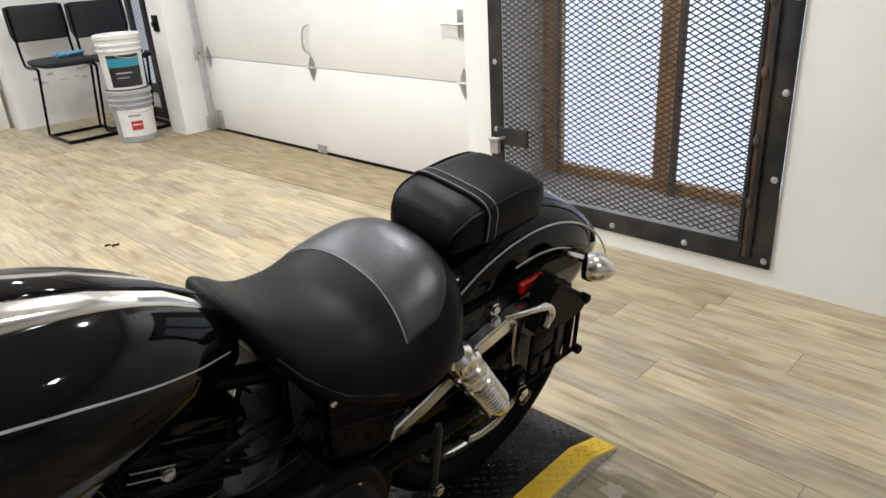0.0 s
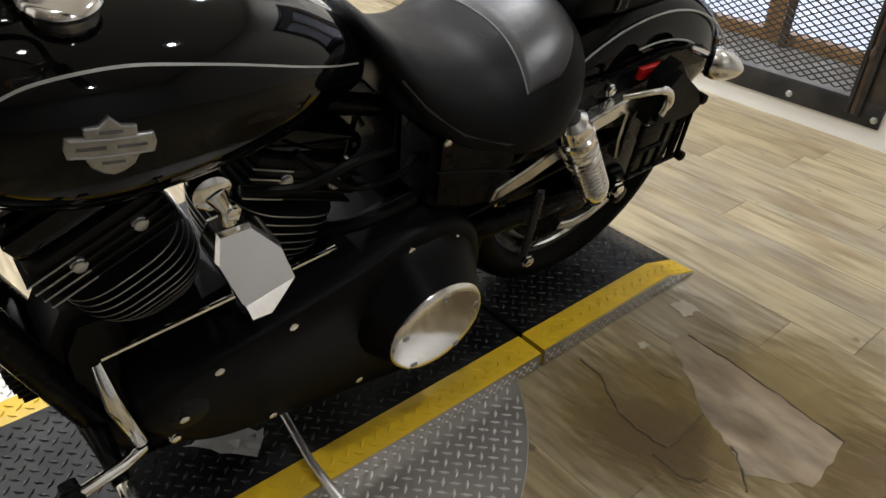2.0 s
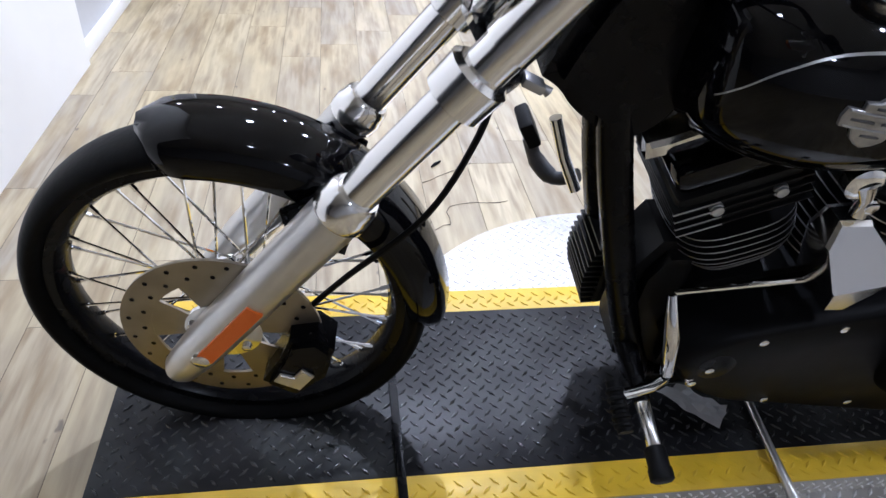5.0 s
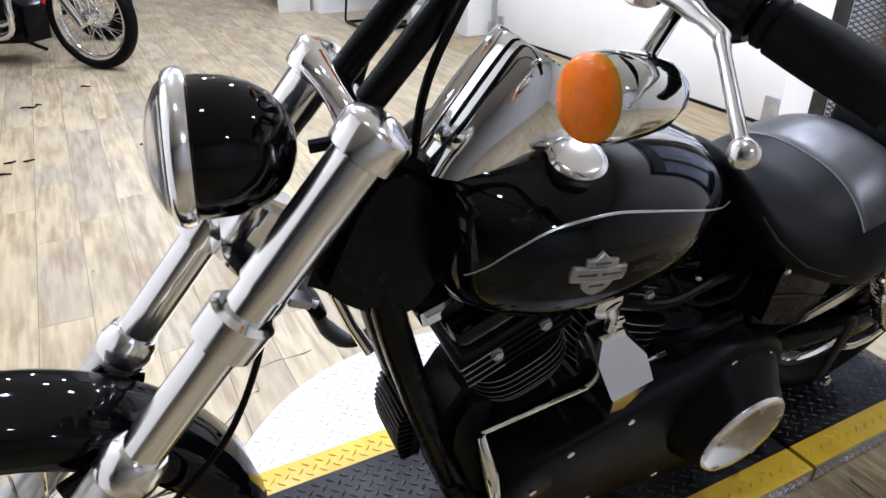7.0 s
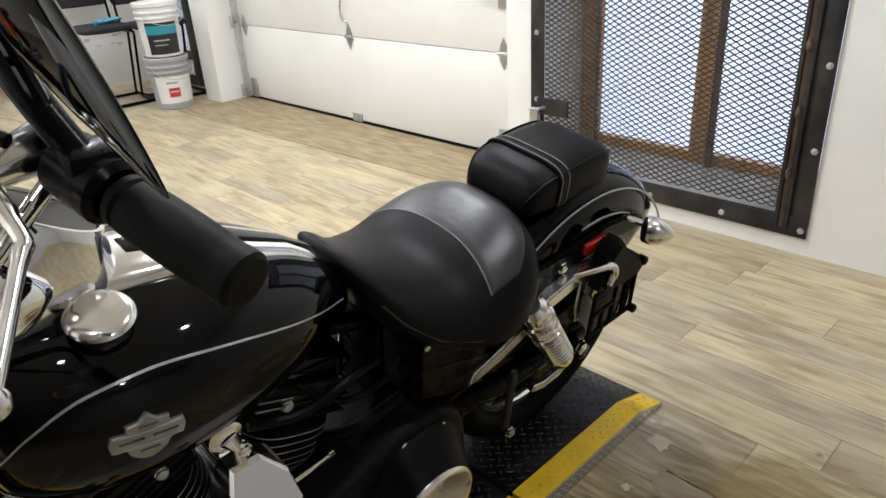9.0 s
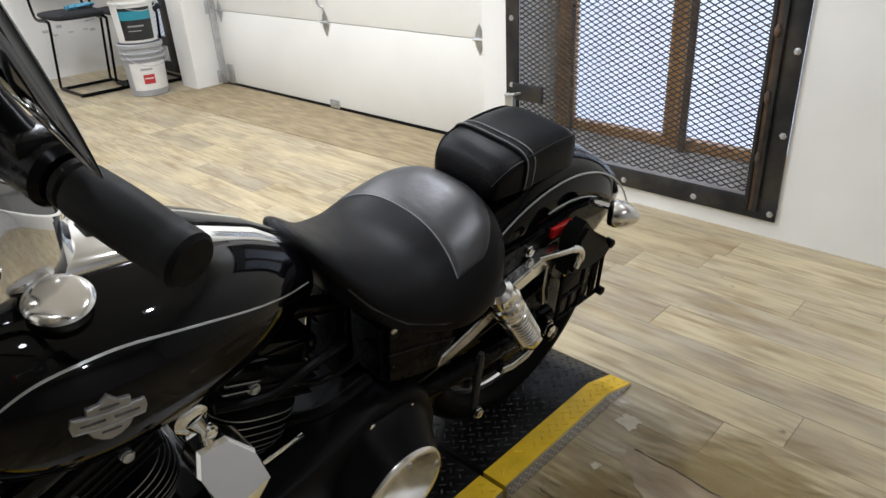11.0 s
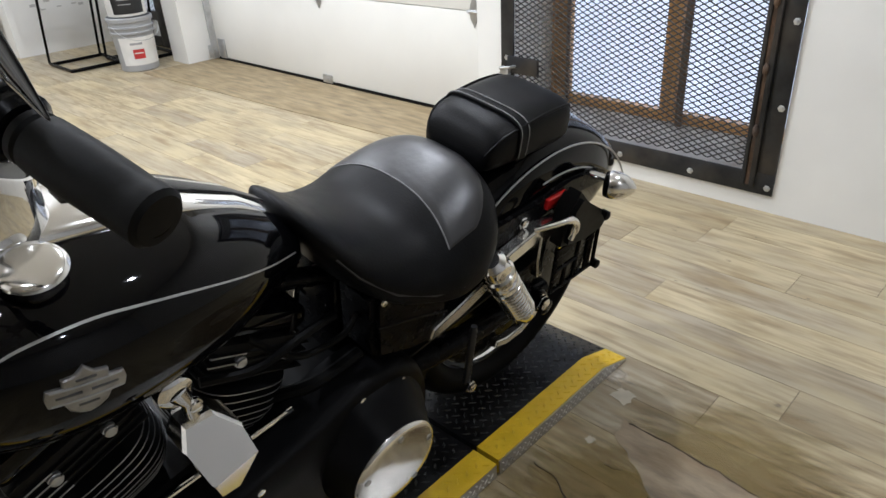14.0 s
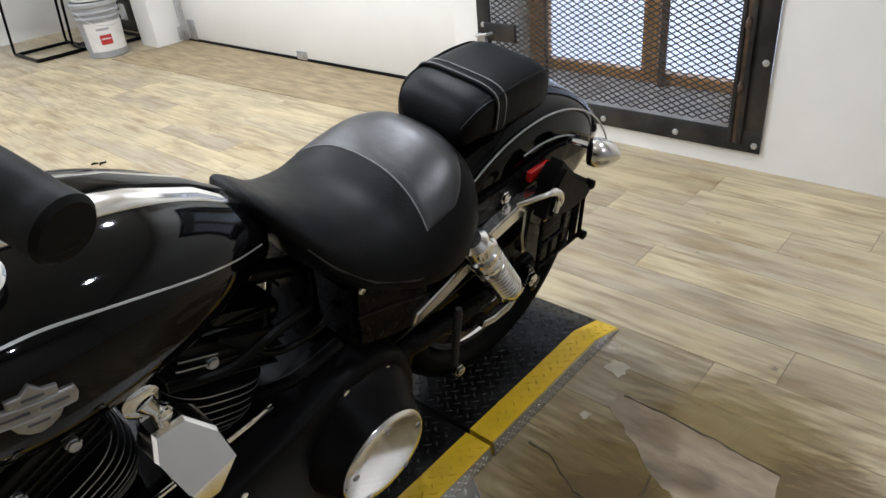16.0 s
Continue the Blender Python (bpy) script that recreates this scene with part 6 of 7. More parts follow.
    # cables
    for pts, r in (([(-0.205, -0.28, 1.150), (-0.255, -0.21, 1.165), (-0.292, -0.14, 1.110), (-0.305, -0.09, 1.02), (-0.312, -0.06, 0.93), (-0.31, -0.045, 0.80)], 0.0055),
                   ([(-0.20, 0.22, 1.18), (-0.26, 0.13, 1.07), (-0.31, 0.07, 0.98), (-0.35, 0.05, 0.86), (-0.33, 0.05, 0.70)], 0.006),
                   ([(-0.505, -0.09, 0.735), (-0.525, -0.115, 0.66), (-0.58, -0.125, 0.54), (-0.68, -0.12, 0.42), (-0.74, -0.115, 0.34)], 0.0045),
                   ([(-0.43, -0.03, 0.88), (-0.37, -0.05, 0.89), (-0.33, -0.06, 0.86)], 0.008)):
        bm = bmesh.new()
        tube(bm, pts, r, 8, smooth_steps=6)
        part("cable", bm, M_CABLE, bike)


build_tank()
build_seat()
build_rear()
build_frame()
build_engine()
build_front()

# ---- things round the room ----


def build_chair(m):
    """Cantilever chair: a tube sled frame, a padded seat and a padded back. It faces -y."""
    c = thing("cantilever_chair", m, "black cantilever chair with a tubular sled frame", "chair", "black chairs")
    for side in (-1, 1):
        x = side * 0.225
        bm = bmesh.new()
        tube(bm, [(x, -0.34, 0.012), (x, 0.02, 0.012), (x, 0.085, 0.016), (x, 0.09, 0.05), (x * 0.99, 0.02, 0.25), (x * 0.98, -0.04, 0.41), (x * 0.98, -0.03, 0.436), (x * 0.98, 0.05, 0.442), (x * 0.98, 0.20, 0.44), (x * 0.98, 0.265, 0.47), (x * 0.98, 0.30, 0.60), (x * 0.98, 0.33, 0.80)], 0.0115, 10, smooth_steps=4)
        part("side_frame", bm, M_SATIN, c)
    bm = bmesh.new()
    tube(bm, [(-0.225, -0.34, 0.012), (-0.19, -0.375, 0.012), (0.19, -0.375, 0.012), (0.225, -0.34, 0.012)], 0.0115, 10, smooth_steps=3)
    part("base_bar", bm, M_SATIN, c)
    bm = bmesh.new()
    tube(bm, [(-0.225, 0.06, 0.012), (0.225, 0.06, 0.012)], 0.0105, 10)
    part("base_bar", bm, M_SATIN, c)
    bm = bmesh.new()
    rings = []
    for y, w, h in ((-0.245, 0.15, 0.008), (-0.235, 0.20, 0.018), (-0.15, 0.235, 0.026), (0.10, 0.235, 0.024), (0.22, 0.21, 0.018), (0.235, 0.16, 0.008)):
        rings.append([(a, y, 0.468 + b) for a, b in superellipse(w, h, 3.2, 28)])
    loft(bm, rings)
    part("seat", bm, M_FABRIC, c, "black fabric seat")
    bm = bmesh.new()
    rings = []
    for z, w, h in ((0.590, 0.20, 0.008), (0.600, 0.235, 0.018), (0.64, 0.25, 0.022), (0.74, 0.25, 0.020), (0.800, 0.245, 0.016), (0.810, 0.20, 0.006)):
        rings.append([(a, 0.283 + (z - 0.58) * 0.16 + b - 0.03 * (1 - (a / 0.24) ** 2) + 0.03, z) for a, b in superellipse(w, h, 3.2, 28)])
    loft(bm, rings)
    part("backrest", bm, M_FABRIC, c, "black fabric backrest")
    return c


def bucket(m, body, name_label, bands):
    """A five gallon pail with rim rings, a wire bail and a label."""
    b = thing("bucket", m, name_label, "bucket", "stacked buckets")
    bm = bmesh.new()
    lathe(bm, (0, 0, 0), (0, 0, 1), [(0.0, 0.118), (0.004, 0.128), (0.20, 0.137), (0.255, 0.140), (0.258, 0.149), (0.268, 0.149), (0.272, 0.141), (0.292, 0.142), (0.295, 0.151), (0.305, 0.151), (0.309, 0.143), (0.335, 0.144), (0.338, 0.153), (0.362, 0.154), (0.368, 0.148), (0.362, 0.143), (0.06, 0.122), (0.06, 0.02)], 40)
    part("pail", bm, body, b)
    for nm, material, z0, z1, a0, a1, gr in bands:
        bm = bmesh.new()
        rings = []
        for i in range(25):
            a = radians(a0 + (a1 - a0) * i / 24)
            ring = []
            for z, g in ((z0, gr), (z1, gr), (z1, gr - 0.0015), (z0, gr - 0.0015)):
                r = 0.128 + 0.009 * (z - 0.004) / 0.196 + g
                ring.append((r * math.cos(a), r * math.sin(a), z))
            rings.append(ring)
        loft(bm, rings)
        part(nm, bm, material, b)
    bm = bmesh.new()
    pts = []
    for i in range(17):
        a = math.pi * (i / 16)
        pts.append((0.158 * math.cos(a + radians(180)), -0.06 + 0.158 * math.sin(a + radians(180)) * 0.72, 0.315 - 0.10 * math.sin(a)))
    tube(bm, pts, 0.0028, 6)
    part("wire_handle", bm, M_GALV, b)
    return b


def corner_things():
    build_chair(pose(1.87, 5.26, 0, 0, 0, 0) @ Matrix.Diagonal((0.93, 1.0, 1.28, 1)))
    build_chair(pose(2.26, 5.06, 0, 0, 0, 0) @ Matrix.Diagonal((0.97, 0.8, 1.28, 1)))
    # a crumpled blue rag on a seat
    bm = bmesh.new()
    rnd = random.Random(12)
    rings = []
    for i in range(15):
        x = -0.13 + i * 0.0186
        rings.append([(x + rnd.uniform(-0.01, 0.01), a + rnd.uniform(-0.012, 0.012), 0.014 + b + rnd.uniform(-0.006, 0.012)) for a, b in superellipse(0.045 * math.sin(math.pi * (i + 1) / 16) + 0.01, 0.013, 2.2, 14)])
    loft(bm, rings)
    bm.transform(pose(1.93, 5.21, 0.637, 0, 0, 20))
    solid("rag", bm, M_BLUERAG, "crumpled blue cleaning rag on a chair seat", "rag", smooth=30)
    lab = [("label", M_BUCKETW, 0.045, 0.235, 200, 320, 0.0016), ("red_patch", M_RED, 0.09, 0.155, 236, 268, 0.0026), ("print_bar", M_BUCKETG, 0.185, 0.20, 232, 266, 0.0026), ("print_bar", M_BUCKETW, 0.125, 0.133, 240, 264, 0.0034)]
    bucket(pose(2.07, 4.56, 0, 0, 0, 0) @ Matrix.Scale(1.1, 4), M_BUCKETG, "grey plastic bucket with a white label, standing on the floor", lab)
    lab = [("label", M_LABELK, 0.02, 0.235, 205, 300, 0.0016), ("teal_band", M_TEAL, 0.155, 0.215, 205, 300, 0.0024), ("print_bar", M_BUCKETG, 0.11, 0.12, 225, 270, 0.0026), ("print_bar", M_BUCKETG, 0.08, 0.086, 225, 262, 0.0026), ("label_edge", M_BUCKETW, 0.02, 0.235, 300, 312, 0.0018)]
    bucket(pose(2.07, 4.56, 0.409, 0, 0, 0) @ Matrix.Scale(1.1, 4), M_BUCKETW, "white plastic bucket with a black and teal label, stacked on another", lab)
    # shelf with bottles in the recess round the wall's corner
    sh = thing("wall_shelf", pose(1.41, 6.34, 0), "white wall shelf with bottles", "shelf")
    for z in (0.35, 0.72):
        bm = bmesh.new()
        box(bm, (-0.17, -0.26, z), (0.17, 0.9, z + 0.035), 0.003)
        part("board", bm, M_WALL, sh)
    for y in (-0.24, 0.86):
        bm = bmesh.new()
        box(bm, (-0.16, y, 0.0), (0.16, y + 0.025, 1.3), 0.003)
        part("side_panel", bm, M_STEEL_DARK if y > 0 else M_WALL, sh)
    for x, y, r, h, mt in ((1.34, 6.24, 0.035, 0.20, M_PURPLE), (1.45, 6.32, 0.03, 0.24, M_LABELK), (1.33, 6.38, 0.032, 0.17, M_PURPLE), (1.43, 6.48, 0.038, 0.22, M_BUCKETW), (1.34, 6.56, 0.035, 0.2, M_LABELK)):
        bm = bmesh.new()
        lathe(bm, (x, y, 0.756), (x, y, 9), [(0, r * 0.9), (0.004, r), (h * 0.62, r), (h * 0.75, r * 0.5), (h * 0.8, r * 0.36), (h * 0.82, r * 0.42), (h, r * 0.42)], 18)
        solid("bottle", bm, mt, "plastic bottle standing on the shelf", "bottle", "bottles on the shelf")
    # scuffs and a socket on the wall behind the chairs
    rnd = random.Random(4)
    bm = bmesh.new()
    for i in range(9):
        x, z = 1.78 + rnd.random() * 0.5, 0.35 + rnd.random() * 0.12
        w = 0.02 + rnd.random() * 0.04
        box(bm, (x, 5.917, z), (x + w, 5.92, z + 0.008 + rnd.random() * 0.02))
    o = solid("scuff_mark", bm, M_SCUFF, "grey scuff marks on the white wall", "scuffs", kind="stuff", smooth=None)
    bm = bmesh.new()
    box(bm, (2.335, 4.40, 0.80), (2.350, 4.48, 0.92), 0.004)
    sk = solid("wall_socket", bm, M_RUBBER, "black wall socket on the pillar", "socket")
    bm = bmesh.new()
    box(bm, (2.315, 4.42, 0.835), (2.336, 4.46, 0.87), 0.005)
    part("plug", bm, M_RUBBER, sk)


def red_cruiser():
    """A red and chrome cruiser; its own x points back along it, from the front axle."""
    ang = math.atan2(6.35 - 5.0, -2.15 + 0.79)
    b = thing("motorcycle", pose(-0.46, 4.50, 0, 0, 0, math.degrees(ang)), "red cruiser motorcycle with laced chrome wheels, parked", "motorcycle")
    wheel(b, (0, 0, 0.345), 0.345, 0.10, 0.265, 40)
    wheel(b, (1.62, 0, 0.31), 0.31, 0.15, 0.20, 0, rim_material=M_SATIN)
    for c, rad, a0, a1, w in (((0, 0, 0.345), 0.372, 150, 10, 0.068), ((1.62, 0, 0.31), 0.36, 165, 5, 0.10)):
        bm = bmesh.new()
        arc_fender(bm, Vector(c), rad, a0, a1, w, 0.07)
        part("fender", bm, M_REDPAINT, b, "gloss red fender", 60)
    for s in (-1, 1):
        bm = bmesh.new()
        tube(bm, [(0, s * 0.095, 0.30), (0.20, s * 0.095, 0.58), (0.42, s * 0.095, 0.92)], [0.03, 0.03, 0.024], 14)
        part("fork_leg", bm, M_CHROME, b)
    bm = bmesh.new()
    stations(bm, smooth_rows([(0.44, 0.80, 0.04, 0.05, 2.2), (0.50, 0.80, 0.10, 0.13, 2.3), (0.70, 0.80, 0.115, 0.16, 2.3), (0.95, 0.76, 0.06, 0.09, 2.2), (1.0, 0.75, 0.02, 0.04, 2.0)], 5))
    part("fuel_tank", bm, M_REDPAINT, b, "gloss red fuel tank", 60)
    bm = bmesh.new()
    stations(bm, smooth_rows([(0.95, 0.70, 0.04, 0.10, 2.4), (1.15, 0.66, 0.06, 0.16, 2.5), (1.4, 0.70, 0.07, 0.15, 2.5), (1.75, 0.74, 0.05, 0.11, 2.5)], 5))
    part("seat", bm, M_LEATHER, b, "", 60)
    bm = bmesh.new()
    prism(bm, [(0.48, 0.16), (0.46, 0.40), (0.60, 0.46), (1.05, 0.44), (1.12, 0.20), (0.95, 0.12)], 0.26, pose(0, -0.13, 0), 0.03)
    part("crankcase", bm, M_SATIN, b)
    bm = bmesh.new()
    lathe(bm, (0.80, 0.13, 0.28), (0.80, 1, 0.28), [(0, 0.14), (0.05, 0.13), (0.06, 0.10), (0.065, 0.001)], 32)
    lathe(bm, (0.80, -0.13, 0.28), (0.80, -1, 0.28), [(0, 0.14), (0.05, 0.13), (0.06, 0.10), (0.065, 0.001)], 32)
    part("engine_cover", bm, M_CHROME, b, "polished engine side covers")
    for lean, x in ((-24, 0.66), (24, 0.88)):
        bm = bmesh.new()
        for i in range(9):
            box(bm, (-0.085, -0.10, 0.02 + i * 0.022), (0.085, 0.10, 0.030 + i * 0.022))
        box(bm, (-0.06, -0.07, 0), (0.06, 0.07, 0.24), 0.01)
        bm.transform(pose(x, 0, 0.42, 0, lean, 0))
        part("cylinder", bm, M_GALV, b)["kind"] = "stuff"
    for z, dy in ((0.30, 0.19), (0.22, 0.20)):
        bm = bmesh.new()
        tube(bm, [(0.55, dy - 0.08, 0.55), (0.48, dy, 0.42), (0.56, dy, z), (1.2, dy, z), (2.0, dy, z + 0.02)], [0.02] * 12 + [0.026] * 4 + [0.042] * 9, 14, smooth_steps=6)
        part("exhaust_pipe", bm, M_CHROME, b)
    bm = bmesh.new()
    lathe(bm, (0.28, 0, 0.88), (1.28, 0, 0.9), [(0, 0.09), (0.02, 0.095), (0.07, 0.08), (0.13, 0.04), (0.14, 0.001)], 28)
    part("headlamp", bm, M_CHROME, b)
    bm = bmesh.new()
    tube(bm, [(0.55, -0.42, 1.02), (0.42, -0.22, 1.08), (0.40, 0, 1.02), (0.42, 0.22, 1.08), (0.55, 0.42, 1.02)], 0.0125, 10, smooth_steps=5)
    part("handlebar", bm, M_CHROME, b)
    bm = bmesh.new()
    tube(bm, [(0.85, -0.13, 0.14), (0.80, -0.24, 0.06), (0.78, -0.32, 0.012)], 0.014, 10)
    part("side_stand", bm, M_SATIN, b)


def dark_bike(m, accent, label):
    """A black sports machine seen far off, its x pointing back along it from the front axle."""
    b = thing("motorcycle", m, label, "motorcycle")
    for x, w in ((0, 0.11), (1.40, 0.17)):
        wh = wheel(b, (x, 0, 0.31), 0.31, w, 0.225, 0, rim_material=M_SATIN, hub_r=0.06)
        for i in range(5):
            bm = bmesh.new()
            a = radians(72 * i + 20)
            tube(bm, [(0.04 * math.cos(a), 0, 0.04 * math.sin(a)), (0.22 * math.cos(a), 0, 0.22 * math.sin(a))], [0.022, 0.016], 8)
            part("wheel_arm", bm, M_SATIN, wh)
    bm = bmesh.new()
    arc_fender(bm, Vector((0, 0, 0.31)), 0.34, 130, 20, 0.07, 0.08)
    part("fender", bm, accent, b, "", 60)
    for s in (-1, 1):
        bm = bmesh.new()
        tube(bm, [(0, s * 0.10, 0.30), (0.32, s * 0.10, 0.92)], 0.027, 12)
        part("fork_leg", bm, M_BRUSHED, b)
    bm = bmesh.new()
    prism(bm, [(0.12, 0.80), (0.30, 1.02), (0.55, 0.90), (0.95, 0.62), (0.95, 0.34), (0.55, 0.22), (0.30, 0.42)], 0.34, pose(0, -0.17, 0), 0.05)
    part("fairing", bm, M_BLACK, b, "gloss black fairing")
    bm = bmesh.new()
    stations(bm, smooth_rows([(0.45, 0.86, 0.05, 0.08, 2.3), (0.65, 0.88, 0.09, 0.15, 2.4), (0.92, 0.80, 0.05, 0.09, 2.3)], 5))
    part("fuel_tank", bm, accent, b, "", 60)
    bm = bmesh.new()
    stations(bm, smooth_rows([(0.90, 0.76, 0.04, 0.09, 2.4), (1.2, 0.80, 0.06, 0.12, 2.5), (1.62, 0.92, 0.04, 0.06, 2.5)], 5))
    part("seat", bm, M_LEATHER, b, "", 60)
    bm = bmesh.new()
    tube(bm, [(0.80, 0.10, 0.38), (1.10, 0.13, 0.33), (1.40, 0.13, 0.31)], 0.035, 10)
    tube(bm, [(0.80, -0.10, 0.38), (1.10, -0.13, 0.33), (1.40, -0.13, 0.31)], 0.035, 10)
    part("swingarm", bm, M_SATIN, b)
    bm = bmesh.new()
    tube(bm, [(0.72, -0.12, 0.26), (0.76, -0.22, 0.12), (0.78, -0.27, 0.012)], 0.013, 10)
    part("side_stand", bm, M_SATIN, b)
    return b


def other_bikes():
    red_cruiser()
    ang = math.degrees(math.atan2(1.22, -0.76))
    dark_bike(pose(1.36, 7.42, 0, 0, 0, ang), M_BLACK, "black sports motorcycle parked by the far wall")
    dark_bike(pose(0.05, 8.5, 0, 0, 0, 150), M_GREEN, "black and lime green sports motorcycle parked far back")
    ang = math.atan2(6.35 - 5.0, -2.15 + 0.79)
    b = thing("motorcycle", pose(-0.36, 5.55, 0, 0, 0, math.degrees(ang)), "dark motorcycle with a silver front fender, parked behind another", "motorcycle")
    wheel(b, (0, 0, 0.315), 0.315, 0.13, 0.20, 30)
    bm = bmesh.new()
    arc_fender(bm, Vector((0, 0, 0.315)), 0.35, 160, 25, 0.08, 0.06)
    part("fender", bm, M_SILVERPAINT, b, "silver front fender", 60)
    for s in (-1, 1):
        bm = bmesh.new()
        tube(bm, [(0, s * 0.11, 0.31), (0.40, s * 0.11, 0.95)], 0.028, 12)
        part("fork_leg", bm, M_CHROME, b)
    bm = bmesh.new()
    stations(bm, smooth_rows([(0.40, 0.82, 0.05, 0.08, 2.3), (0.62, 0.82, 0.11, 0.17, 2.4), (0.95, 0.76, 0.06, 0.10, 2.3)], 5))
    part("fuel_tank", bm, M_BLACK, b, "", 60)
    bm = bmesh.new()
    prism(bm, [(0.45, 0.15), (0.42, 0.50), (0.60, 0.66), (1.05, 0.60), (1.15, 0.20)], 0.30, pose(0, -0.15, 0), 0.03)
    part("engine", bm, M_SATIN, b)
    wheel(b, (1.62, 0, 0.32), 0.32, 0.18, 0.20, 0, rim_material=M_SATIN)
    bm = bmesh.new()
    tube(bm, [(0.80, -0.14, 0.16), (0.78, -0.32, 0.012)], 0.014, 10)
    part("side_stand", bm, M_SATIN, b)


FOIL = (((-0.092, -0.082), (-0.035, -0.072), (0.042, -0.140), (0.000, -0.182), 6, 6), ((-0.085, 0.006), (-0.042, 0.066), (-0.030, 0.062), (-0.030, -0.020), 5, 4))


def foil_sheet():
    """Crumpled foil lying on the deck under the engine."""
    rnd = random.Random(8)
    for p, q, r, s, n, m in FOIL:
        bm = bmesh.new()
        grid = [[bm.verts.new((*[(p[k] * (1 - j / m) + q[k] * j / m) * (1 - i / n) + (s[k] * (1 - j / m) + r[k] * j / m) * i / n + rnd.uniform(-0.005, 0.005) for k in (0, 1)], LIFT_Z + 0.004 + rnd.uniform(0.0, 0.014))) for j in range(m + 1)] for i in range(n + 1)]
        for a, b in zip(grid, grid[1:]):
            for k in range(m):
                bm.faces.new((a[k], b[k], b[k + 1], a[k + 1]))
        bmesh.ops.solidify(bm, geom=list(bm.faces), thickness=0.001)
        solid("foil_sheet", bm, M_FOIL, "crumpled bright foil lying on the lift deck", "foil", "foil pieces", smooth=5)


def left_corner():
    """Torn end of the grey partition, the cable on the floor and scattered bits."""
    bm = bmesh.new()
    box(bm, (-1.418, 2.572, 0.0), (-1.396, 2.645, 1.06), 0.003)
    solid("trim", bm, M_WALL, "white upright end board of the grey partition", "trim", kind="structure")
    bm = bmesh.new()
    rnd = random.Random(21)
    top = [(0.0, 0.30), (0.02, 0.34), (0.05, 0.27), (0.09, 0.22), (0.13, 0.15), (0.15, 0.14), (0.18, 0.12), (0.20, 0.09)]
    outline = [(-0.02, 0.004)] + [(-0.05, 0.16), (-0.02, 0.24)] + top + [(0.205, 0.004)]
    prism(bm, [(x + rnd.uniform(-0.006, 0.006), z) for x, z in outline], 0.012, pose(-1.592, 2.562, 0.001, 0, 0, 0), 0.002)
    prism(bm, [(0.06, 0.004), (0.215, 0.004), (0.205, 0.085), (0.15, 0.135), (0.10, 0.09)], 0.004, pose(-1.592, 2.562, 0.001, 0, 0, 0) @ pose(0, -0.005, 0, 14, 0, -6), 0.001)
    solid("torn_board", bm, M_CARD, "torn brown hardboard at the foot of the partition", "board")
    bm = bmesh.new()
    box(bm, (-1.624, 2.15, 0.36), (-1.593, 2.26, 0.50), 0.006)
    dv = solid("wall_device", bm, M_RUBBER, "black electrical device with a small red light on the grey wall", "device")
    bm = bmesh.new()
    lathe(bm, (-1.593, 2.235, 0.41), (-1.0, 2.235, 0.41), [(0, 0.005), (0.003, 0.004), (0.004, 0.001)], 10)
    part("red_light", bm, glow("red_indicator", (1.0, 0.05, 0.03), 3.0), dv)
    bm = bmesh.new()
    tube(bm, [(-1.610, 2.26, 0.44), (-1.605, 2.33, 0.41), (-1.610, 2.40, 0.46), (-1.610, 2.44, 0.62), (-1.610, 2.42, 0.88), (-1.610, 2.36, 1.0)], 0.005, 8, smooth_steps=6)
    solid("yellow_cable", bm, M_YCABLE, "yellow cable running up the grey wall", "cable")
    path = [(-2.04, 5.87), (-1.75, 5.33), (-1.78, 4.98), (-1.85, 4.78), (-1.88, 4.44), (-1.87, 4.19), (-1.64, 3.72), (-1.51, 3.39), (-1.55, 3.33), (-1.74, 3.79), (-1.70, 4.16), (-1.63, 4.26), (-1.87, 4.49), (-1.80, 4.20), (-1.45, 4.04), (-1.36, 3.79), (-1.46, 3.69), (-1.48, 3.40), (-1.45, 3.35), (-1.28, 3.08), (-1.20, 2.87), (-1.26, 2.68)]
    bm = bmesh.new()
    tube(bm, [(x, y, 0.007 + 0.010 * (i % 4 == 2)) for i, (x, y) in enumerate(path)], 0.0038, 8, smooth_steps=6)
    cb = solid("floor_cable", bm, M_CABLE, "tangled black cable lying on the floor", "cable")
    bm = bmesh.new()
    tube(bm, [(-1.65, 5.42, 0.008), (-1.59, 4.97, 0.008), (-1.77, 4.70, 0.016), (-1.60, 4.47, 0.008), (-1.72, 4.11, 0.012), (-1.85, 3.89, 0.008), (-1.70, 3.61, 0.008), (-1.52, 3.95, 0.010), (-1.66, 4.30, 0.014), (-1.86, 4.10, 0.008), (-1.60, 3.80, 0.012), (-1.45, 4.16, 0.008), (-1.72, 4.52, 0.012), (-1.88, 4.30, 0.008), (-1.56, 4.02, 0.016)], 0.0034, 8, smooth_steps=6)
    solid("floor_cable", bm, M_CABLE, "tangled black cable lying on the floor", "cable")
    bm = bmesh.new()
    box(bm, (-0.022, -0.011, 0), (0.022, 0.011, 0.016), 0.004, pose(-1.262, 2.67, 0, 0, 0, 40))
    part("plug", bm, M_RUBBER, cb)
    bits = [(-0.94, 3.68, 0.05, 20), (-0.87, 3.70, 0.035, -30), (-1.02, 2.565, 0.06, -8), (-1.00, 2.73, 0.05, 15), (-0.92, 2.715, 0.05, 5), (-0.41, 2.72, 0.04, 0), (-0.60, 4.02, 0.06, -20), (-0.90, 3.66, 0.05, 10), (0.96, 2.35, 0.05, 30), (-0.40, 0.90, 0.045, 60), (0.93, 2.38, 0.03, -20)]
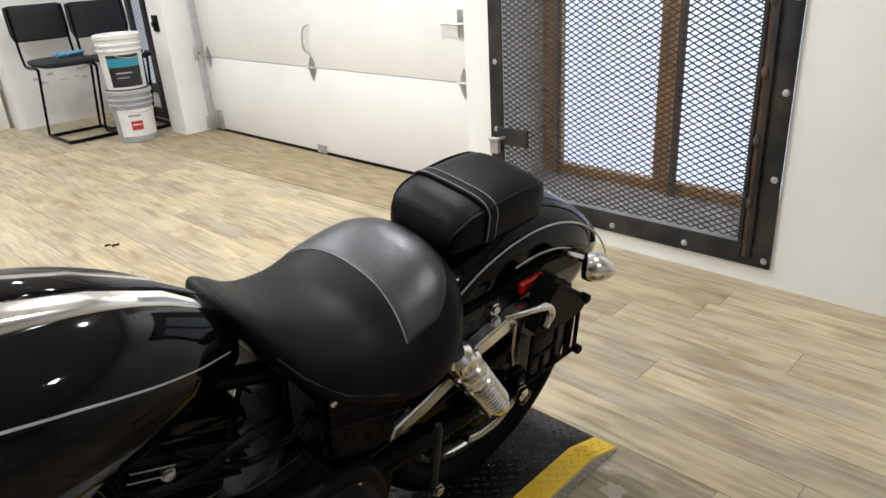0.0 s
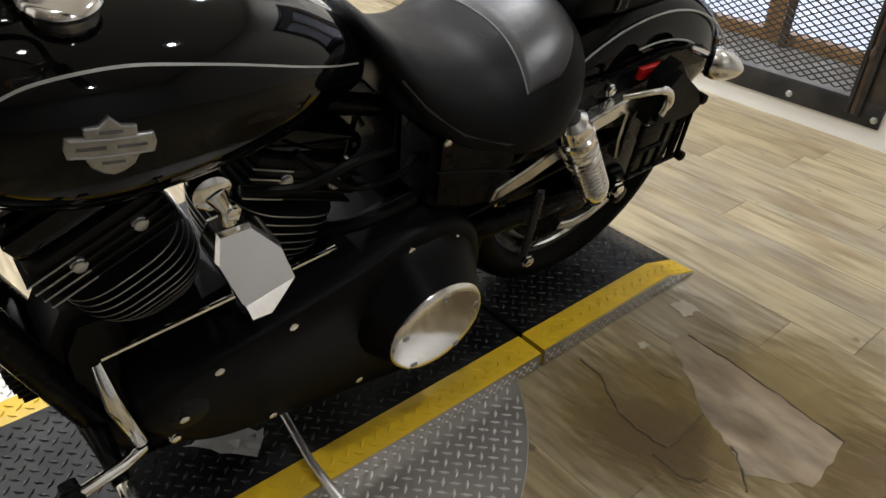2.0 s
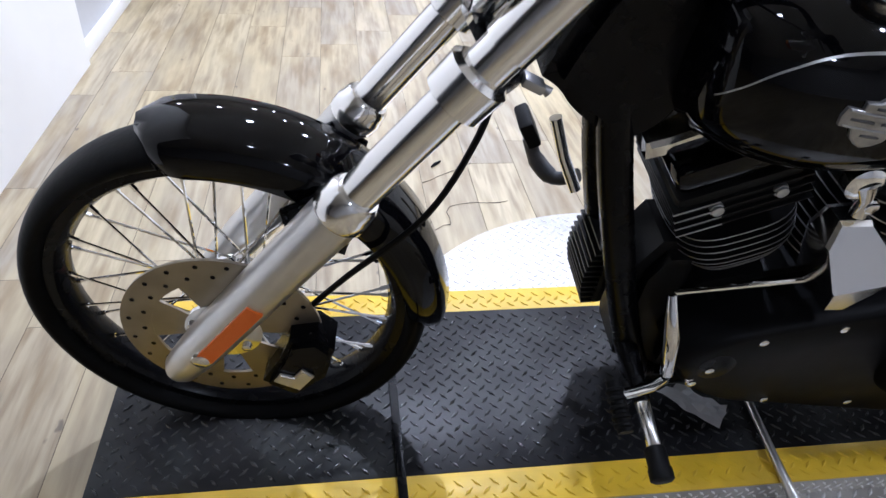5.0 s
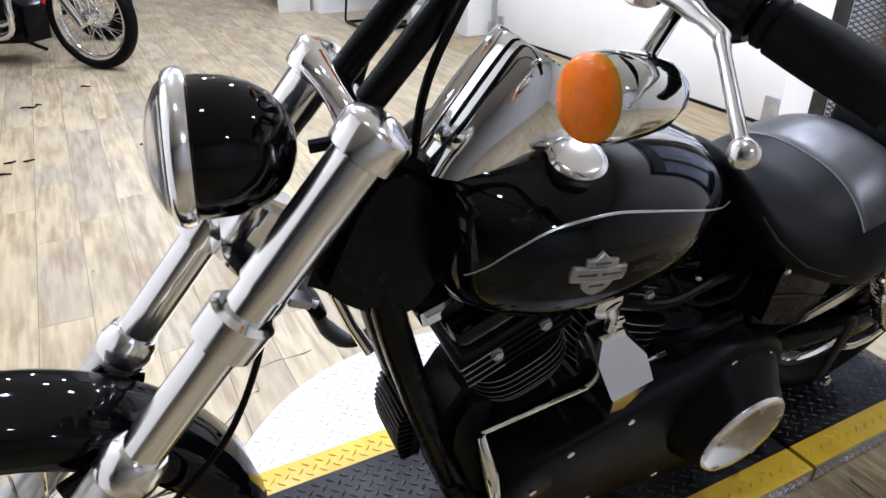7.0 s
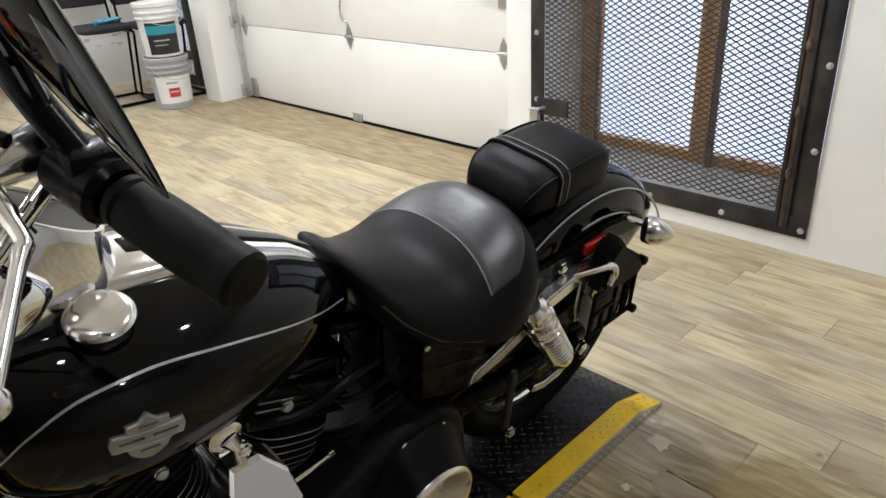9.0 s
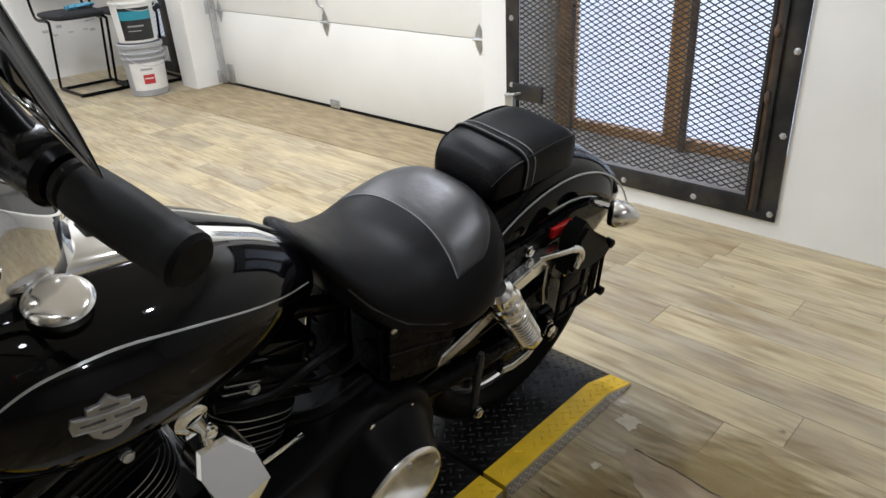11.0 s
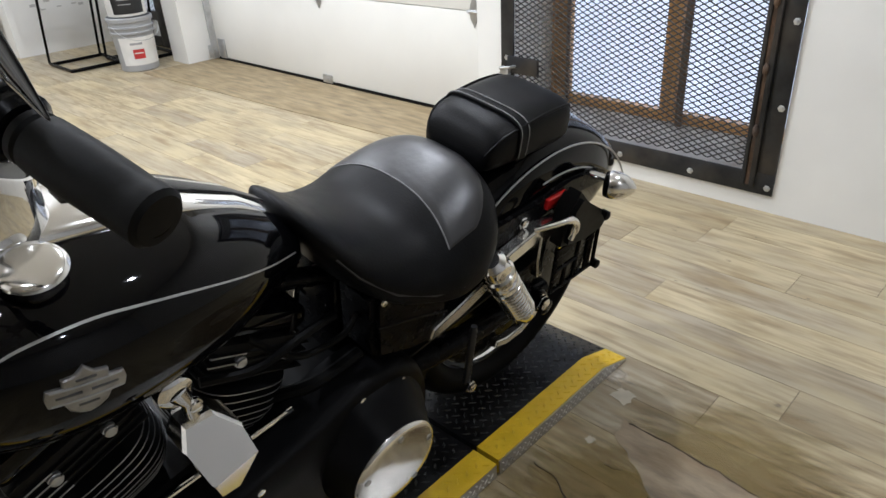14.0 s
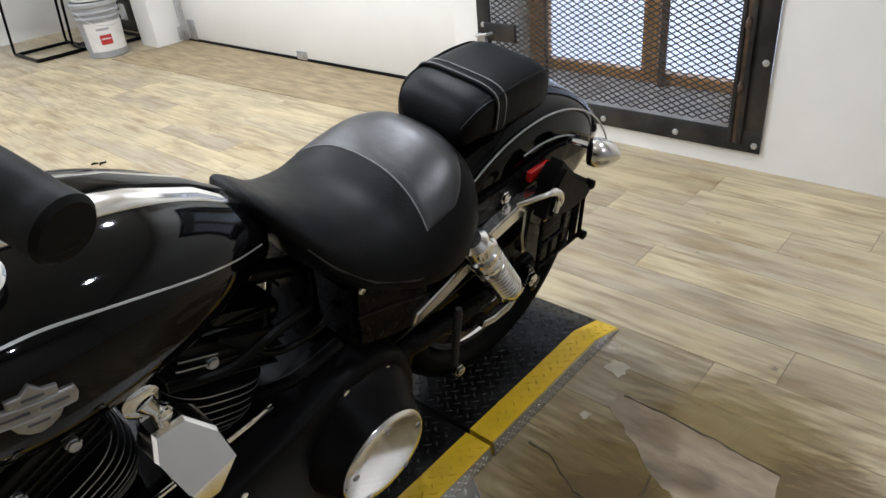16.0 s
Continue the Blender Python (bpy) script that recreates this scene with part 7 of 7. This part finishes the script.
    for x, y, L, a in bits:
        bm = bmesh.new()
        q = random.Random(int(x * 1000) + 7)
        tube(bm, [(-L / 2, 0, 0.004), (-L / 6, q.uniform(-0.012, 0.012), 0.006), (L / 6, q.uniform(-0.012, 0.012), 0.005), (L / 2, q.uniform(-0.01, 0.01), 0.004)], [0.003, 0.005, 0.004, 0.003], 6)
        bm.transform(pose(x, y, 0, 0, 0, a))
        solid("debris", bm, M_CABLE, "small dark scrap lying on the floor", "debris", "floor scraps")
    bm = bmesh.new()
    prism(bm, [(-0.03, -0.02), (0.025, -0.024), (0.03, 0.01), (0.0, 0.022), (-0.026, 0.014)], 0.002, pose(-1.085, 2.58, 0.001, 90, 0, 0))
    solid("paper_scrap", bm, M_BUCKETW, "small white paper scrap on the floor", "paper")


def floor_damage():
    """Bare screed where the planks have torn, and cracks."""
    def patch(outline, material, label, z=0.0019, name="floor_patch"):
        bm = bmesh.new()
        vs = [bm.verts.new((x, y, z)) for x, y in outline]
        f = bm.faces.new(vs)
        r = bmesh.ops.extrude_face_region(bm, geom=[f])
        bmesh.ops.translate(bm, vec=(0, 0, -0.0008), verts=[g for g in r["geom"] if isinstance(g, bmesh.types.BMVert)])
        solid(name, bm, material, label, "floor damage", kind="structure")

    stains = []

    def ragged(pts, amount, seed, n=5):
        q = random.Random(seed)
        out = []
        for (x0, y0), (x1, y1) in zip(pts, pts[1:] + pts[:1]):
            for k in range(n):
                t = k / n
                out.append((x0 + (x1 - x0) * t + (q.uniform(-amount, amount) if k else 0), y0 + (y1 - y0) * t + (q.uniform(-amount, amount) if k else 0)))
        return out

    patch(ragged([(0.895, -0.435), (0.962, -0.422), (0.956, -0.542), (0.942, -0.70), (0.926, -0.815), (0.775, -0.829), (0.700, -0.735), (0.741, -0.680), (0.771, -0.603), (0.840, -0.520)], 0.005, 1), M_STONE, "bare pinkish screed patch where the floor is torn")
    patch(ragged([(1.019, -0.342), (1.064, -0.353), (1.056, -0.402), (1.006, -0.395)], 0.006, 3), M_PALE, "pale scraped mark on the floor", 0.0022)
    patch(ragged([(0.838, -0.385), (0.86, -0.389), (0.856, -0.407), (0.835, -0.402)], 0.005, 6), M_PALE, "pale scraped mark on the floor", 0.0022)
    for mt, x, y, rx, ry, a in ((M_STAIN_BROWN, 0.68, -0.52, 0.36, 0.40, 0), (M_STAIN_BROWN, 0.90, -0.70, 0.50, 0.42, 10), (M_STAIN_PALE, 1.10, -0.26, 0.06, 0.16, -4), (M_STAIN_DARK, 0.64, -0.58, 0.16, 0.26, 20), (M_STAIN_DARK, 0.86, -0.92, 0.30, 0.22, 15)):
        bm = bmesh.new()
        bmesh.ops.create_circle(bm, cap_ends=True, segments=40, radius=1.0)
        o = solid("floor_stain", bm, mt, "water stain and wear on the vinyl floor", "stain", kind="structure")
        stains.append(o)
        o.matrix_world = pose(x, y, 0.0008 + 0.0002 * len(stains), 0, 0, a) @ Matrix.Diagonal((rx, ry, 1, 1))
    for k, line in enumerate(([(0.700, -0.335), (0.687, -0.408), (0.645, -0.480), (0.635, -0.54), (0.641, -0.600), (0.655, -0.612), (0.771, -0.603)], [(0.960, -0.435), (0.956, -0.542), (0.942, -0.70), (0.928, -0.815)], [(0.80, -0.46), (0.805, -0.505)], [(0.741, -0.682), (0.722, -0.712), (0.670, -0.760)], [(0.605, -0.60), (0.605, -0.666), (0.635, -0.70)],
                              [(-0.549, 0.435), (-0.43, 0.56), (-0.391, 0.589), (-0.383, 0.667), (-0.217, 0.681)], [(-0.447, 0.789), (-0.36, 0.85), (-0.282, 0.909)])):
        q = random.Random(30 + k)
        pts = spline([Vector((x, y, 0.0020)) for x, y in line], 5)
        bm = bmesh.new()
        tube(bm, [p + Vector((q.uniform(-0.004, 0.004), q.uniform(-0.004, 0.004), 0)) for p in pts], [q.uniform(0.0010, 0.0030) * (0.45 if p.x < 0 else 1.0) for p in pts], 5)
        solid("floor_crack", bm, M_CRACK, "dark crack in the vinyl floor", "crack", kind="structure")


corner_things()
other_bikes()
left_corner()
foil_sheet()
floor_damage()
